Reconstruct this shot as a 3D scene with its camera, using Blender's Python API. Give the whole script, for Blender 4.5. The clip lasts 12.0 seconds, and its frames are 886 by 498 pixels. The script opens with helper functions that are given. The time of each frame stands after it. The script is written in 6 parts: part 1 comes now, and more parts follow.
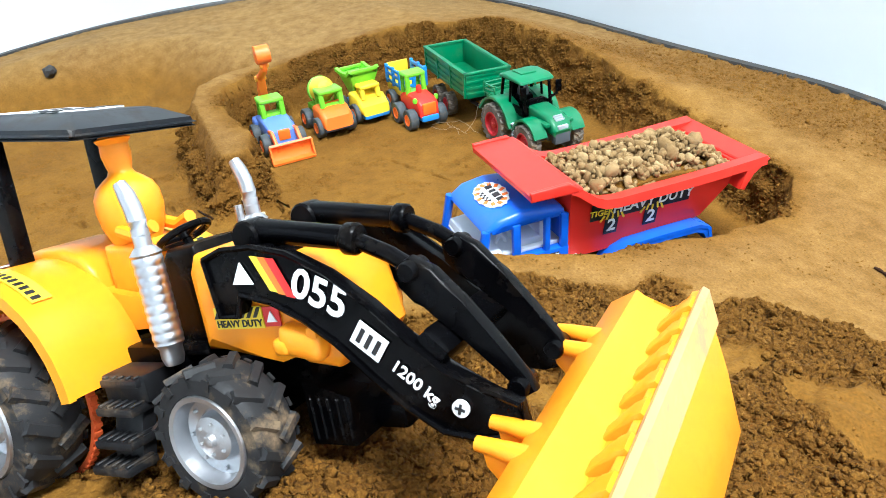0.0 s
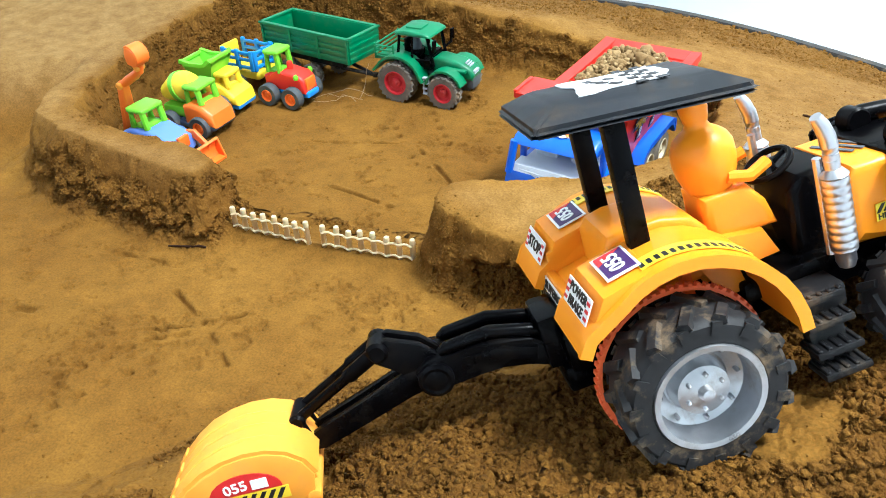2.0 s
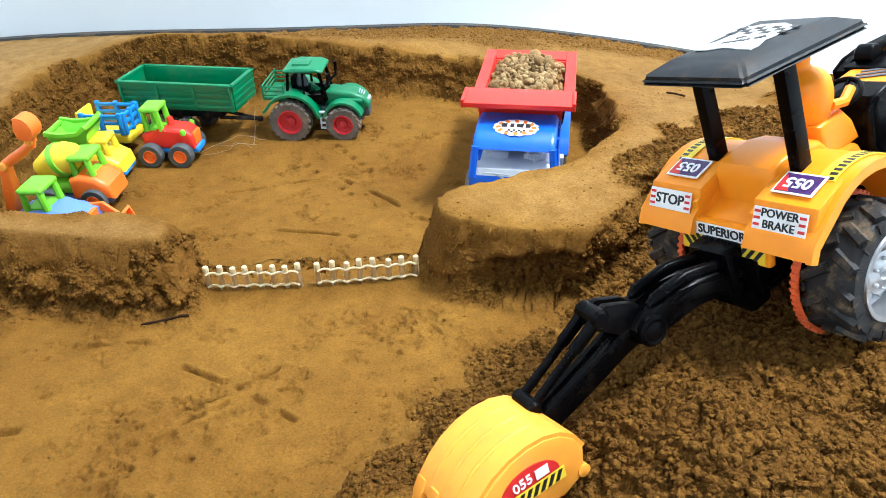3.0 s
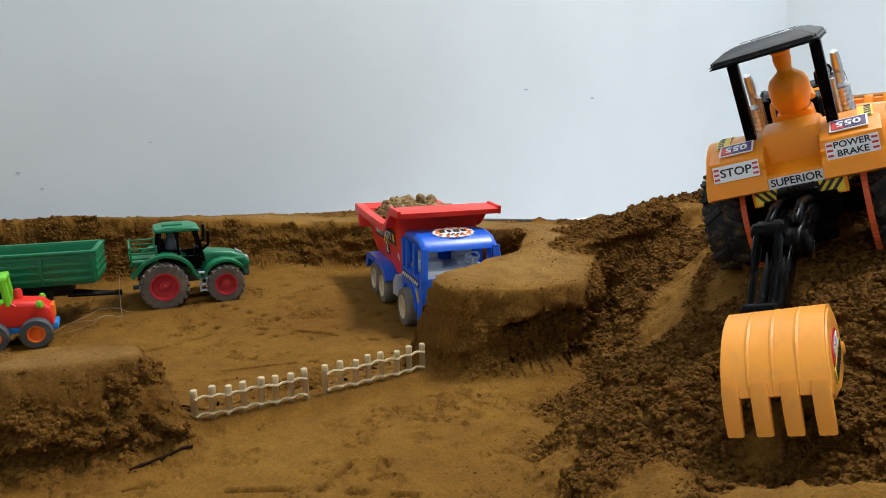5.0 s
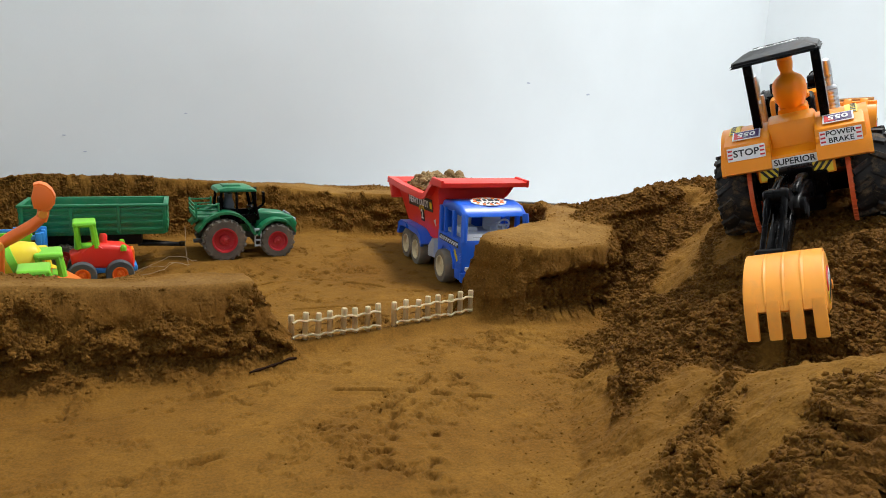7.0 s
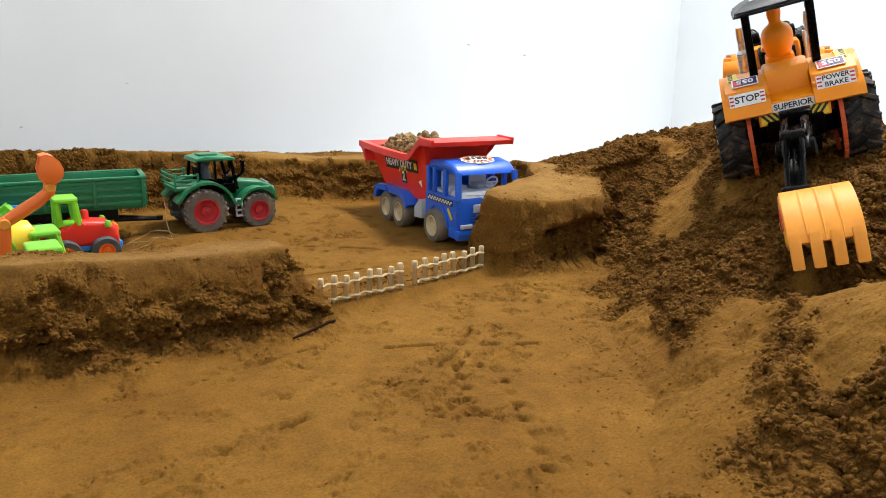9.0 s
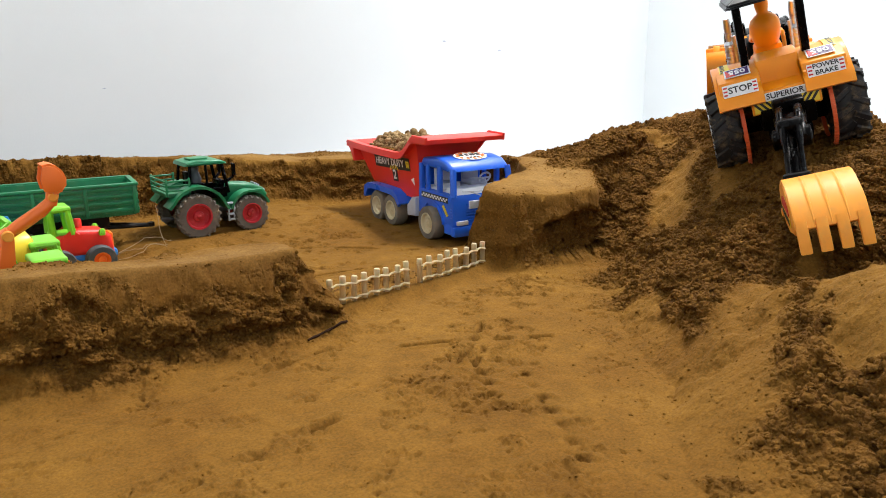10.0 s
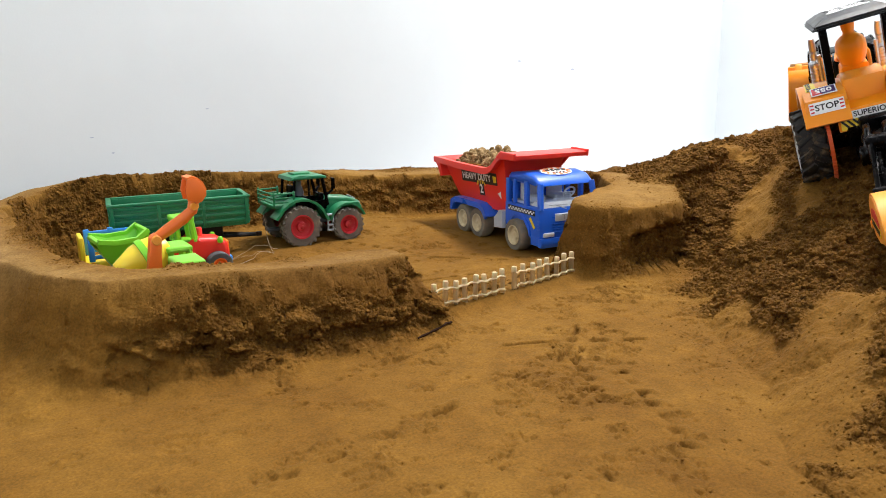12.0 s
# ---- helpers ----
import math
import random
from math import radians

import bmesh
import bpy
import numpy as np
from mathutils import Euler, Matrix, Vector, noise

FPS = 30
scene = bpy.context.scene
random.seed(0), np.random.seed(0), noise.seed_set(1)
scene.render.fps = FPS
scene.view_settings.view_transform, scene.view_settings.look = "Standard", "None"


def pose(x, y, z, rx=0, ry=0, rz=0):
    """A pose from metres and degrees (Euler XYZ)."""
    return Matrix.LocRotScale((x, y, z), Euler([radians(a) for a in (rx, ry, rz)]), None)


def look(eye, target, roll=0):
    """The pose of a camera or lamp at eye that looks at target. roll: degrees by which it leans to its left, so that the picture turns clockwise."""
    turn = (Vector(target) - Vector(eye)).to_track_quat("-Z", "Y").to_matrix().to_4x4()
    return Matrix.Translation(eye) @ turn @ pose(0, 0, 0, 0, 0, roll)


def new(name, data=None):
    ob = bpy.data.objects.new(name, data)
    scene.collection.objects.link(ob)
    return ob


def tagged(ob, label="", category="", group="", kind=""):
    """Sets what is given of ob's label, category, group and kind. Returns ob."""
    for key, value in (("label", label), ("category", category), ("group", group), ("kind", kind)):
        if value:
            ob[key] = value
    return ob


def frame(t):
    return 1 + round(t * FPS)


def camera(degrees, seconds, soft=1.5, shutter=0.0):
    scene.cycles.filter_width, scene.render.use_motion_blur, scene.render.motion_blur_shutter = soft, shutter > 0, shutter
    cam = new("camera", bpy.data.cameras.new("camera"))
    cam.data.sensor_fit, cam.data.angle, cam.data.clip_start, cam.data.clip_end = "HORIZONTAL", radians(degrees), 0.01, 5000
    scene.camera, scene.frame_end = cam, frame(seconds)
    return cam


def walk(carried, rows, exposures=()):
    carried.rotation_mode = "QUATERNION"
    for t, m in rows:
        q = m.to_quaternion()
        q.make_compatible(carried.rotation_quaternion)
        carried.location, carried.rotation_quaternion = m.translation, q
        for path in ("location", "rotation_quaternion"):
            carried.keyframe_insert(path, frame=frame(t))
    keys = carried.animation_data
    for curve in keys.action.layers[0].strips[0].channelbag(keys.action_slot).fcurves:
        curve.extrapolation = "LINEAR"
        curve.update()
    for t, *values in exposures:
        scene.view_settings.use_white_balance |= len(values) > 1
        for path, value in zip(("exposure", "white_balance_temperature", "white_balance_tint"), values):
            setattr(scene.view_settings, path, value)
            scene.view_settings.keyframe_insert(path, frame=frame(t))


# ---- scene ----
cam = camera(62.6, 12.0, soft=0.95)
PATH = [
    (0, (0.7100, -0.2001, 0.3762), (0.3477, 0.0280, 0.1180), -4.46),
    (0.2, (0.6863, -0.2487, 0.3863), (0.3543, 0.0176, 0.1239), -4.44),
    (0.3, (0.6780, -0.2730, 0.3870), (0.3569, 0.0078, 0.1250), -4.7),
    (0.5, (0.6615, -0.3178, 0.3972), (0.3626, -0.0123, 0.1376), -4.64),
    (0.8, (0.6317, -0.3742, 0.3972), (0.3558, -0.0546, 0.1294), -4.01),
    (1, (0.6106, -0.4021, 0.3961), (0.3477, -0.0753, 0.1240), -3.33),
    (1.2, (0.5817, -0.4203, 0.3946), (0.3365, -0.0834, 0.1182), -1.76),
    (1.5, (0.5153, -0.4438, 0.3925), (0.2982, -0.0904, 0.1132), -0.92),
    (1.7, (0.4547, -0.4652, 0.3962), (0.2645, -0.1061, 0.1048), -0.85),
    (2, (0.3817, -0.4794, 0.3979), (0.2368, -0.0989, 0.1076), -1.93),
    (2.2, (0.3533, -0.4845, 0.3955), (0.2439, -0.0908, 0.1073), -0.23),
    (2.5, (0.3048, -0.4975, 0.3954), (0.2391, -0.0914, 0.1113), 0.12),
    (2.7, (0.2576, -0.5109, 0.3928), (0.2179, -0.0987, 0.1126), -0.74),
    (3, (0.1698, -0.5373, 0.3848), (0.1872, -0.1163, 0.1155), -1.57),
    (3.2, (0.1231, -0.5474, 0.3887), (0.1768, -0.1192, 0.1363), -2.27),
    (3.5, (0.0674, -0.5647, 0.3702), (0.1784, -0.1243, 0.1611), -1.16),
    (3.7, (0.0480, -0.5693, 0.3569), (0.1714, -0.1266, 0.1601), -2.36),
    (5.3, (-0.1537, -0.4980, 0.2194), (0.1204, -0.0890, 0.1321), -0.15),
    (5.5, (-0.1802, -0.5135, 0.2202), (0.1040, -0.1118, 0.1318), 0.05),
    (6, (-0.2054, -0.5289, 0.2165), (0.0646, -0.1177, 0.1270), 0.65),
    (6.5, (-0.2178, -0.5572, 0.2212), (0.0548, -0.1509, 0.1183), 1.95),
    (7, (-0.2347, -0.5579, 0.2170), (0.0324, -0.1479, 0.1142), 2.17),
    (7.2, (-0.2395, -0.5546, 0.2191), (0.0258, -0.1433, 0.1167), 2.14),
    (8.8, (-0.3187, -0.5040, 0.2047), (-0.0113, -0.1256, 0.0934), 1.45),
    (9, (-0.3216, -0.5024, 0.2043), (-0.0050, -0.1350, 0.0826), 0.75),
    (9.5, (-0.3330, -0.4883, 0.2063), (0.0048, -0.1404, 0.0846), 0.21),
    (10, (-0.3476, -0.4828, 0.2054), (-0.0155, -0.1301, 0.0814), -0.61),
    (10.5, (-0.3647, -0.4836, 0.2056), (-0.0421, -0.1229, 0.0797), -1.33),
    (11, (-0.3898, -0.4859, 0.2067), (-0.0817, -0.1134, 0.0790), -1.28),
    (11.5, (-0.4003, -0.4883, 0.2096), (-0.0848, -0.1203, 0.0871), -0.69),
    (12, (-0.4055, -0.4951, 0.2090), (-0.1020, -0.1139, 0.0970), -1.10),
]
EXPOSURES = [(0, 0.68, 5800, 5), (0.5, 0.68, 5700, 4), (1.5, 0.67, 5720, 3), (2.7, 0.65, 5750, 5), (3.7, 0.64, 5850, 7), (5.3, -0.60, 6300, 9), (6.0, -0.51, 6350, 9), (7.2, -0.18, 6500, 10), (8.8, 0.07, 6580, 12), (12, 0.21, 6560, 12)]
walk(cam, [(t, look(eye, target, roll)) for t, eye, target, roll in PATH], EXPOSURES)

# ---- light ----
world = bpy.data.worlds.new("world")
scene.world = world
world.use_nodes = True
sky = world.node_tree.nodes.new("ShaderNodeTexSky")
sky.sky_type, sky.sun_disc = "NISHITA", False
sky.sun_elevation, sky.sun_rotation = radians(50), radians(200)
world.node_tree.links.new(sky.outputs[0], world.node_tree.nodes["Background"].inputs[0])
world.node_tree.nodes["Background"].inputs[1].default_value = 0.1

D = 0.1  # all numbers below are in decimetres; D turns them into metres


def area_lamp(name, eye, target, sx, sy, watts, colour):
    data = bpy.data.lights.new(name, "AREA")
    data.shape, data.size, data.size_y, data.energy, data.color = "RECTANGLE", sx * D, sy * D, watts, colour
    ob = new(name, data)
    ob.matrix_world = look([v * D for v in eye], [v * D for v in target])
    return ob


area_lamp("ceiling_lamp", (11.5, 0.5, 23.0), (2.5, 1.0, 0), 7, 4, 76, (1.0, 0.975, 0.94))
# Weak fill added from the south; no window is known there.
area_lamp("south_fill", (-3, -23.0, 15), (0, 0, 1), 14, 11, 4, (0.93, 0.97, 1.0))


# ---- materials ----
def material(name, colour, rough=0.5, metal=0.0, vary=0.12, scale=25.0, bump=0.0, bump_scale=120.0, dust=0.0, spec=0.5, coat=0.0, sub=0.0, dust_from=0.52):
    m = bpy.data.materials.new(name)
    m.use_nodes = True
    nt = m.node_tree
    b = nt.nodes["Principled BSDF"]
    b.inputs["Metallic"].default_value = metal
    b.inputs["Specular IOR Level"].default_value = spec
    b.inputs["Coat Weight"].default_value = coat
    if sub:
        b.inputs["Subsurface Weight"].default_value = sub
        b.inputs["Subsurface Radius"].default_value = (0.006, 0.003, 0.002)
        b.inputs["Subsurface Scale"].default_value = 1.0
    tc = nt.nodes.new("ShaderNodeTexCoord")
    n = nt.nodes.new("ShaderNodeTexNoise")
    n.inputs["Scale"].default_value, n.inputs["Detail"].default_value = scale, 6.0
    nt.links.new(tc.outputs["Object"], n.inputs["Vector"])
    ramp = nt.nodes.new("ShaderNodeMapRange")
    ramp.inputs["From Min"].default_value, ramp.inputs["From Max"].default_value = 0.3, 0.7
    ramp.inputs["To Min"].default_value, ramp.inputs["To Max"].default_value = 1 - vary, 1 + vary * 0.6
    nt.links.new(n.outputs["Fac"], ramp.inputs["Value"])
    mul = nt.nodes.new("ShaderNodeVectorMath")
    mul.operation = "SCALE"
    mul.inputs[0].default_value = colour
    nt.links.new(ramp.outputs[0], mul.inputs["Scale"])
    out = mul.outputs[0]
    rr = nt.nodes.new("ShaderNodeMapRange")
    rr.inputs["To Min"].default_value, rr.inputs["To Max"].default_value = max(0.02, rough - 0.1), min(1, rough + 0.12)
    nt.links.new(n.outputs["Fac"], rr.inputs["Value"])
    rough_out = rr.outputs[0]
    if dust:
        n2 = nt.nodes.new("ShaderNodeTexNoise")
        n2.inputs["Scale"].default_value, n2.inputs["Detail"].default_value, n2.inputs["Roughness"].default_value = 60.0, 10.0, 0.7
        nt.links.new(tc.outputs["Object"], n2.inputs["Vector"])
        r2 = nt.nodes.new("ShaderNodeMapRange")
        r2.inputs["From Min"].default_value, r2.inputs["From Max"].default_value = dust_from, dust_from + 0.16
        r2.inputs["To Max"].default_value = dust
        nt.links.new(n2.outputs["Fac"], r2.inputs["Value"])
        mix = nt.nodes.new("ShaderNodeMix")
        mix.data_type = "RGBA"
        mix.inputs["B"].default_value = (0.30, 0.21, 0.12, 1)
        nt.links.new(out, mix.inputs["A"])
        nt.links.new(r2.outputs[0], mix.inputs["Factor"])
        out = mix.outputs["Result"]
        add = nt.nodes.new("ShaderNodeMath")
        add.operation = "ADD"
        add.use_clamp = True
        nt.links.new(rough_out, add.inputs[0])
        nt.links.new(r2.outputs[0], add.inputs[1])
        rough_out = add.outputs[0]
    nt.links.new(out, b.inputs["Base Color"])
    nt.links.new(rough_out, b.inputs["Roughness"])
    if bump:
        n3 = nt.nodes.new("ShaderNodeTexNoise")
        n3.inputs["Scale"].default_value, n3.inputs["Detail"].default_value = bump_scale, 5.0
        nt.links.new(tc.outputs["Object"], n3.inputs["Vector"])
        bn = nt.nodes.new("ShaderNodeBump")
        bn.inputs["Strength"].default_value, bn.inputs["Distance"].default_value = bump, 0.001
        nt.links.new(n3.outputs["Fac"], bn.inputs["Height"])
        nt.links.new(bn.outputs[0], b.inputs["Normal"])
    return m


def sand_material():
    m = bpy.data.materials.new("damp_sand")
    m.use_nodes = True
    nt, b = m.node_tree, m.node_tree.nodes["Principled BSDF"]
    tc = nt.nodes.new("ShaderNodeTexCoord")

    def noise_node(scale, detail, rough=0.55):
        n = nt.nodes.new("ShaderNodeTexNoise")
        n.inputs["Scale"].default_value, n.inputs["Detail"].default_value, n.inputs["Roughness"].default_value = scale, detail, rough
        nt.links.new(tc.outputs["Object"], n.inputs["Vector"])
        return n

    broad, mid, grain = noise_node(7, 5), noise_node(55, 9, 0.68), noise_node(560, 4, 0.6)
    loose = nt.nodes.new("ShaderNodeAttribute")
    loose.attribute_name = "loose"
    ramp = nt.nodes.new("ShaderNodeValToRGB")
    cr = ramp.color_ramp
    cr.elements[0].position, cr.elements[0].color = 0.30, (0.147, 0.065, 0.0088, 1)
    cr.elements[1].position, cr.elements[1].color = 0.72, (0.230, 0.114, 0.0180, 1)
    nt.links.new(broad.outputs["Fac"], ramp.inputs["Fac"])
    # Deeper tone for damp loose sand, and painted shade on the dug faces.
    dark_tone = nt.nodes.new("ShaderNodeMix")
    dark_tone.data_type = "RGBA"
    dark_tone.inputs["B"].default_value = (0.129, 0.056, 0.0082, 1)
    nt.links.new(ramp.outputs[0], dark_tone.inputs["A"])
    darker = nt.nodes.new("ShaderNodeAttribute")
    darker.attribute_name = "darker"
    nt.links.new(darker.outputs["Fac"], dark_tone.inputs["Factor"])
    # Paler tone for the level tops of the banks.
    paler = nt.nodes.new("ShaderNodeAttribute")
    paler.attribute_name = "paler"
    crust = nt.nodes.new("ShaderNodeMapRange")
    crust.inputs["From Min"].default_value, crust.inputs["From Max"].default_value = 0.35, 0.62
    crust.inputs["To Min"].default_value, crust.inputs["To Max"].default_value = 0.45, 0.95
    nt.links.new(mid.outputs["Fac"], crust.inputs["Value"])
    much = nt.nodes.new("ShaderNodeMath")
    much.operation = "MULTIPLY"
    nt.links.new(paler.outputs["Fac"], much.inputs[0])
    nt.links.new(crust.outputs[0], much.inputs[1])
    pale = nt.nodes.new("ShaderNodeMix")
    pale.data_type = "RGBA"
    pale.inputs["B"].default_value = (0.30, 0.195, 0.080, 1)
    nt.links.new(dark_tone.outputs["Result"], pale.inputs["A"])
    nt.links.new(much.outputs[0], pale.inputs["Factor"])
    tone = nt.nodes.new("ShaderNodeMapRange")
    tone.inputs["From Min"].default_value, tone.inputs["From Max"].default_value = 0.25, 0.75
    tone.inputs["To Min"].default_value, tone.inputs["To Max"].default_value = 0.78, 1.18
    nt.links.new(mid.outputs["Fac"], tone.inputs["Value"])
    tone2 = nt.nodes.new("ShaderNodeMapRange")
    tone2.inputs["From Min"].default_value, tone2.inputs["From Max"].default_value = 0.3, 0.7
    tone2.inputs["To Min"].default_value, tone2.inputs["To Max"].default_value = 0.74, 1.22
    nt.links.new(grain.outputs["Fac"], tone2.inputs["Value"])
    mm = nt.nodes.new("ShaderNodeMath")
    mm.operation = "MULTIPLY"
    nt.links.new(tone.outputs[0], mm.inputs[0])
    nt.links.new(tone2.outputs[0], mm.inputs[1])
    mul = nt.nodes.new("ShaderNodeVectorMath")
    mul.operation = "SCALE"
    nt.links.new(pale.outputs["Result"], mul.inputs[0])
    nt.links.new(mm.outputs[0], mul.inputs["Scale"])
    nt.links.new(mul.outputs[0], b.inputs["Base Color"])
    b.inputs["Roughness"].default_value = 0.92
    b.inputs["Specular IOR Level"].default_value = 0.12
    bump = nt.nodes.new("ShaderNodeBump")
    bump.inputs["Strength"].default_value, bump.inputs["Distance"].default_value = 0.9, 0.0018
    cells = nt.nodes.new("ShaderNodeTexVoronoi")
    cells.feature = "SMOOTH_F1"
    cells.inputs["Scale"].default_value, cells.inputs["Smoothness"].default_value = 300.0, 0.35
    warp = nt.nodes.new("ShaderNodeVectorMath")
    warp.operation = "MULTIPLY_ADD"
    warp.inputs[1].default_value = (0.006, 0.006, 0.006)
    nt.links.new(noise_node(160, 4).outputs["Color"], warp.inputs[0])
    nt.links.new(tc.outputs["Object"], warp.inputs[2])
    nt.links.new(warp.outputs[0], cells.inputs["Vector"])
    lumpy = nt.nodes.new("ShaderNodeMath")
    lumpy.operation = "MULTIPLY"
    nt.links.new(cells.outputs["Distance"], lumpy.inputs[0])
    nt.links.new(loose.outputs["Fac"], lumpy.inputs[1])
    relief = nt.nodes.new("ShaderNodeMath")
    relief.operation = "MULTIPLY_ADD"
    relief.inputs[1].default_value = -2.2
    nt.links.new(lumpy.outputs[0], relief.inputs[0])
    nt.links.new(mid.outputs["Fac"], relief.inputs[2])
    nt.links.new(relief.outputs[0], bump.inputs["Height"])
    bump2 = nt.nodes.new("ShaderNodeBump")
    bump2.inputs["Strength"].default_value, bump2.inputs["Distance"].default_value = 0.45, 0.0007
    nt.links.new(grain.outputs["Fac"], bump2.inputs["Height"])
    nt.links.new(bump.outputs[0], bump2.inputs["Normal"])
    nt.links.new(bump2.outputs[0], b.inputs["Normal"])
    return m


SAND = sand_material()
WALL = material("white_wall_paint", (0.66, 0.70, 0.72), 0.7, vary=0.03, scale=6, bump=0.15, bump_scale=300)
FLOORW = material("white_floor", (0.8, 0.81, 0.83), 0.5, vary=0.04, scale=8)
RIM = material("black_tray_rim", (0.02, 0.018, 0.016), 0.45, vary=0.3, dust=0.35)
YELLOW = material("yellow_orange_plastic", (0.93, 0.30, 0.008), 0.34, vary=0.06, scale=18, dust=0.07, sub=0.1, spec=0.32)
PALE = material("pale_orange_plastic", (0.90, 0.35, 0.038), 0.42, vary=0.1, scale=22, dust=0.16, sub=0.12, spec=0.32)
BLACK = material("black_plastic", (0.0015, 0.0015, 0.002), 0.26, vary=0.3, scale=30, dust=0.02, spec=0.07)
STEPB = material("dusty_black_plastic", (0.007, 0.007, 0.008), 0.5, vary=0.3, scale=30, dust=0.22, spec=0.25, dust_from=0.52)
ROOFB = material("matt_black_plastic", (0.006, 0.008, 0.012), 0.42, vary=0.3, scale=30, dust=0.12, spec=0.3, bump=0.1)
RUBBER = material("dusty_rubber", (0.016, 0.016, 0.017), 0.6, vary=0.35, scale=40, dust=0.6, bump=0.3, dust_from=0.52, spec=0.3)
CHROME = material("scuffed_chrome", (0.58, 0.58, 0.60), 0.36, metal=1.0, vary=0.12, scale=60)
GREYRIM = material("silver_wheel_plastic", (0.50, 0.51, 0.53), 0.3, metal=0.92, vary=0.25, scale=40, dust=0.35)
LIPM = material("sandy_scuffed_plastic", (0.72, 0.36, 0.10), 0.6, vary=0.2, scale=30, dust=0.75, dust_from=0.45)
ORANGE = material("orange_plastic", (0.92, 0.185, 0.018), 0.38, vary=0.08, sub=0.15)
BAND = material("orange_tyre_band", (0.8, 0.13, 0.03), 0.5, vary=0.12, dust=0.15)
RED = material("red_plastic", (0.80, 0.028, 0.016), 0.4, vary=0.08, dust=0.06, sub=0.1)
REDW = material("red_wheel_plastic", (0.5, 0.015, 0.025), 0.45, vary=0.15, dust=0.25)
BLUE = material("blue_plastic", (0.014, 0.125, 0.70), 0.3, vary=0.08, dust=0.05)
SKYBLUE = material("light_blue_plastic", (0.03, 0.27, 0.75), 0.35, vary=0.08, dust=0.08)
LILAC = material("periwinkle_plastic", (0.13, 0.25, 0.72), 0.35, vary=0.08, dust=0.08)
GREEN = material("green_plastic", (0.005, 0.18, 0.07), 0.36, vary=0.12, dust=0.1)
LIME = material("lime_plastic", (0.20, 0.62, 0.03), 0.35, vary=0.08, sub=0.1)
SUNNY = material("sunny_yellow_plastic", (0.88, 0.66, 0.03), 0.35, vary=0.08, sub=0.1)
GREYP = material("light_grey_plastic", (0.45, 0.49, 0.55), 0.4, vary=0.12, dust=0.15)
DARKG = material("dark_grey_plastic", (0.09, 0.11, 0.13), 0.5, vary=0.2, dust=0.3)
WHITE = material("white_print", (0.85, 0.85, 0.85), 0.45, vary=0.05)
INK = material("black_print", (0.012, 0.012, 0.014), 0.45, vary=0.05)
REDINK = material("red_print", (0.62, 0.02, 0.02), 0.45, vary=0.05)
PURPLE = material("dark_purple_print", (0.05, 0.015, 0.11), 0.45, vary=0.05)
YELINK = material("yellow_print", (0.85, 0.62, 0.03), 0.45, vary=0.05)
FENCE = material("ivory_plastic", (0.60, 0.49, 0.29), 0.4, vary=0.12, dust=0.12, sub=0.2)
CLEARF = material("clear_ivory_plastic", (0.72, 0.61, 0.40), 0.3, vary=0.1, dust=0.1)
CLEARF.node_tree.nodes["Principled BSDF"].inputs["Transmission Weight"].default_value = 0.75
CLEARF.node_tree.nodes["Principled BSDF"].inputs["IOR"].default_value = 1.2
TWIG = material("dark_dead_twig", (0.035, 0.016, 0.008), 0.9, vary=0.3, bump=0.5, spec=0.1)
HAIR = material("pale_thread", (0.36, 0.26, 0.16), 0.6, vary=0.1)
SEATW = material("white_plastic_seat", (0.68, 0.72, 0.78), 0.45, vary=0.08)
FLAKE = material("blue_grey_plaster", (0.40, 0.45, 0.54), 0.8, vary=0.15)
STONE = material("dark_stone", (0.03, 0.028, 0.028), 0.7, vary=0.3, bump=0.5)


# ---- mesh helpers ----
def part(name, bm, mat, parent, label="", smooth=False):
    """One mesh object from a bmesh in decimetres, under a thing or a part."""
    me = bpy.data.meshes.new(name)
    bmesh.ops.recalc_face_normals(bm, faces=bm.faces)
    bm.transform(Matrix.Scale(D, 4))
    bm.to_mesh(me)
    bm.free()
    for mt in mat if isinstance(mat, (list, tuple)) else (mat,):
        me.materials.append(mt)
    if smooth:
        me.shade_smooth()
        me.set_sharp_from_angle(angle=radians(38))
    ob = new(name, me)
    ob.parent = parent
    if label:
        tagged(ob, label)
    return ob


def shared(ob, name, m, parent=None):
    """Another object on the same mesh; m in decimetres."""
    o = new(name, ob.data)
    o.parent = parent or ob.parent
    m = m.copy()
    m.translation *= D
    o.matrix_basis = m
    return o


def thing(name, m, label, category, group=""):
    ob = new(name)
    ob.empty_display_size = 0.02
    m = m.copy()
    m.translation = m.translation * D
    ob.matrix_world = m
    return tagged(ob, label, category, group)


def bm_new():
    return bmesh.new()


def bx(bm, c, s, bev=0.02, seg=2, rot=None, taper=(1, 1), shear=0.0):
    """A bevelled box: centre, size; taper scales the top in x and y; shear moves the top in x."""
    t = bmesh.new()
    bmesh.ops.create_cube(t, size=1)
    for v in t.verts:
        top = v.co.z > 0
        v.co = Vector((v.co.x * s[0] * (taper[0] if top else 1) + (shear if top else 0), v.co.y * s[1] * (taper[1] if top else 1), v.co.z * s[2]))
    if bev:
        bmesh.ops.bevel(t, geom=list(t.edges), offset=min(bev, 0.45 * min(s)), segments=seg, affect="EDGES", profile=0.6)
    m = Matrix.Translation(c) @ (rot or Matrix())
    t.transform(m)
    join(bm, t)


def join(bm, t):
    me = bpy.data.meshes.new("tmp")
    t.to_mesh(me)
    t.free()
    bm.from_mesh(me)
    bpy.data.meshes.remove(me)


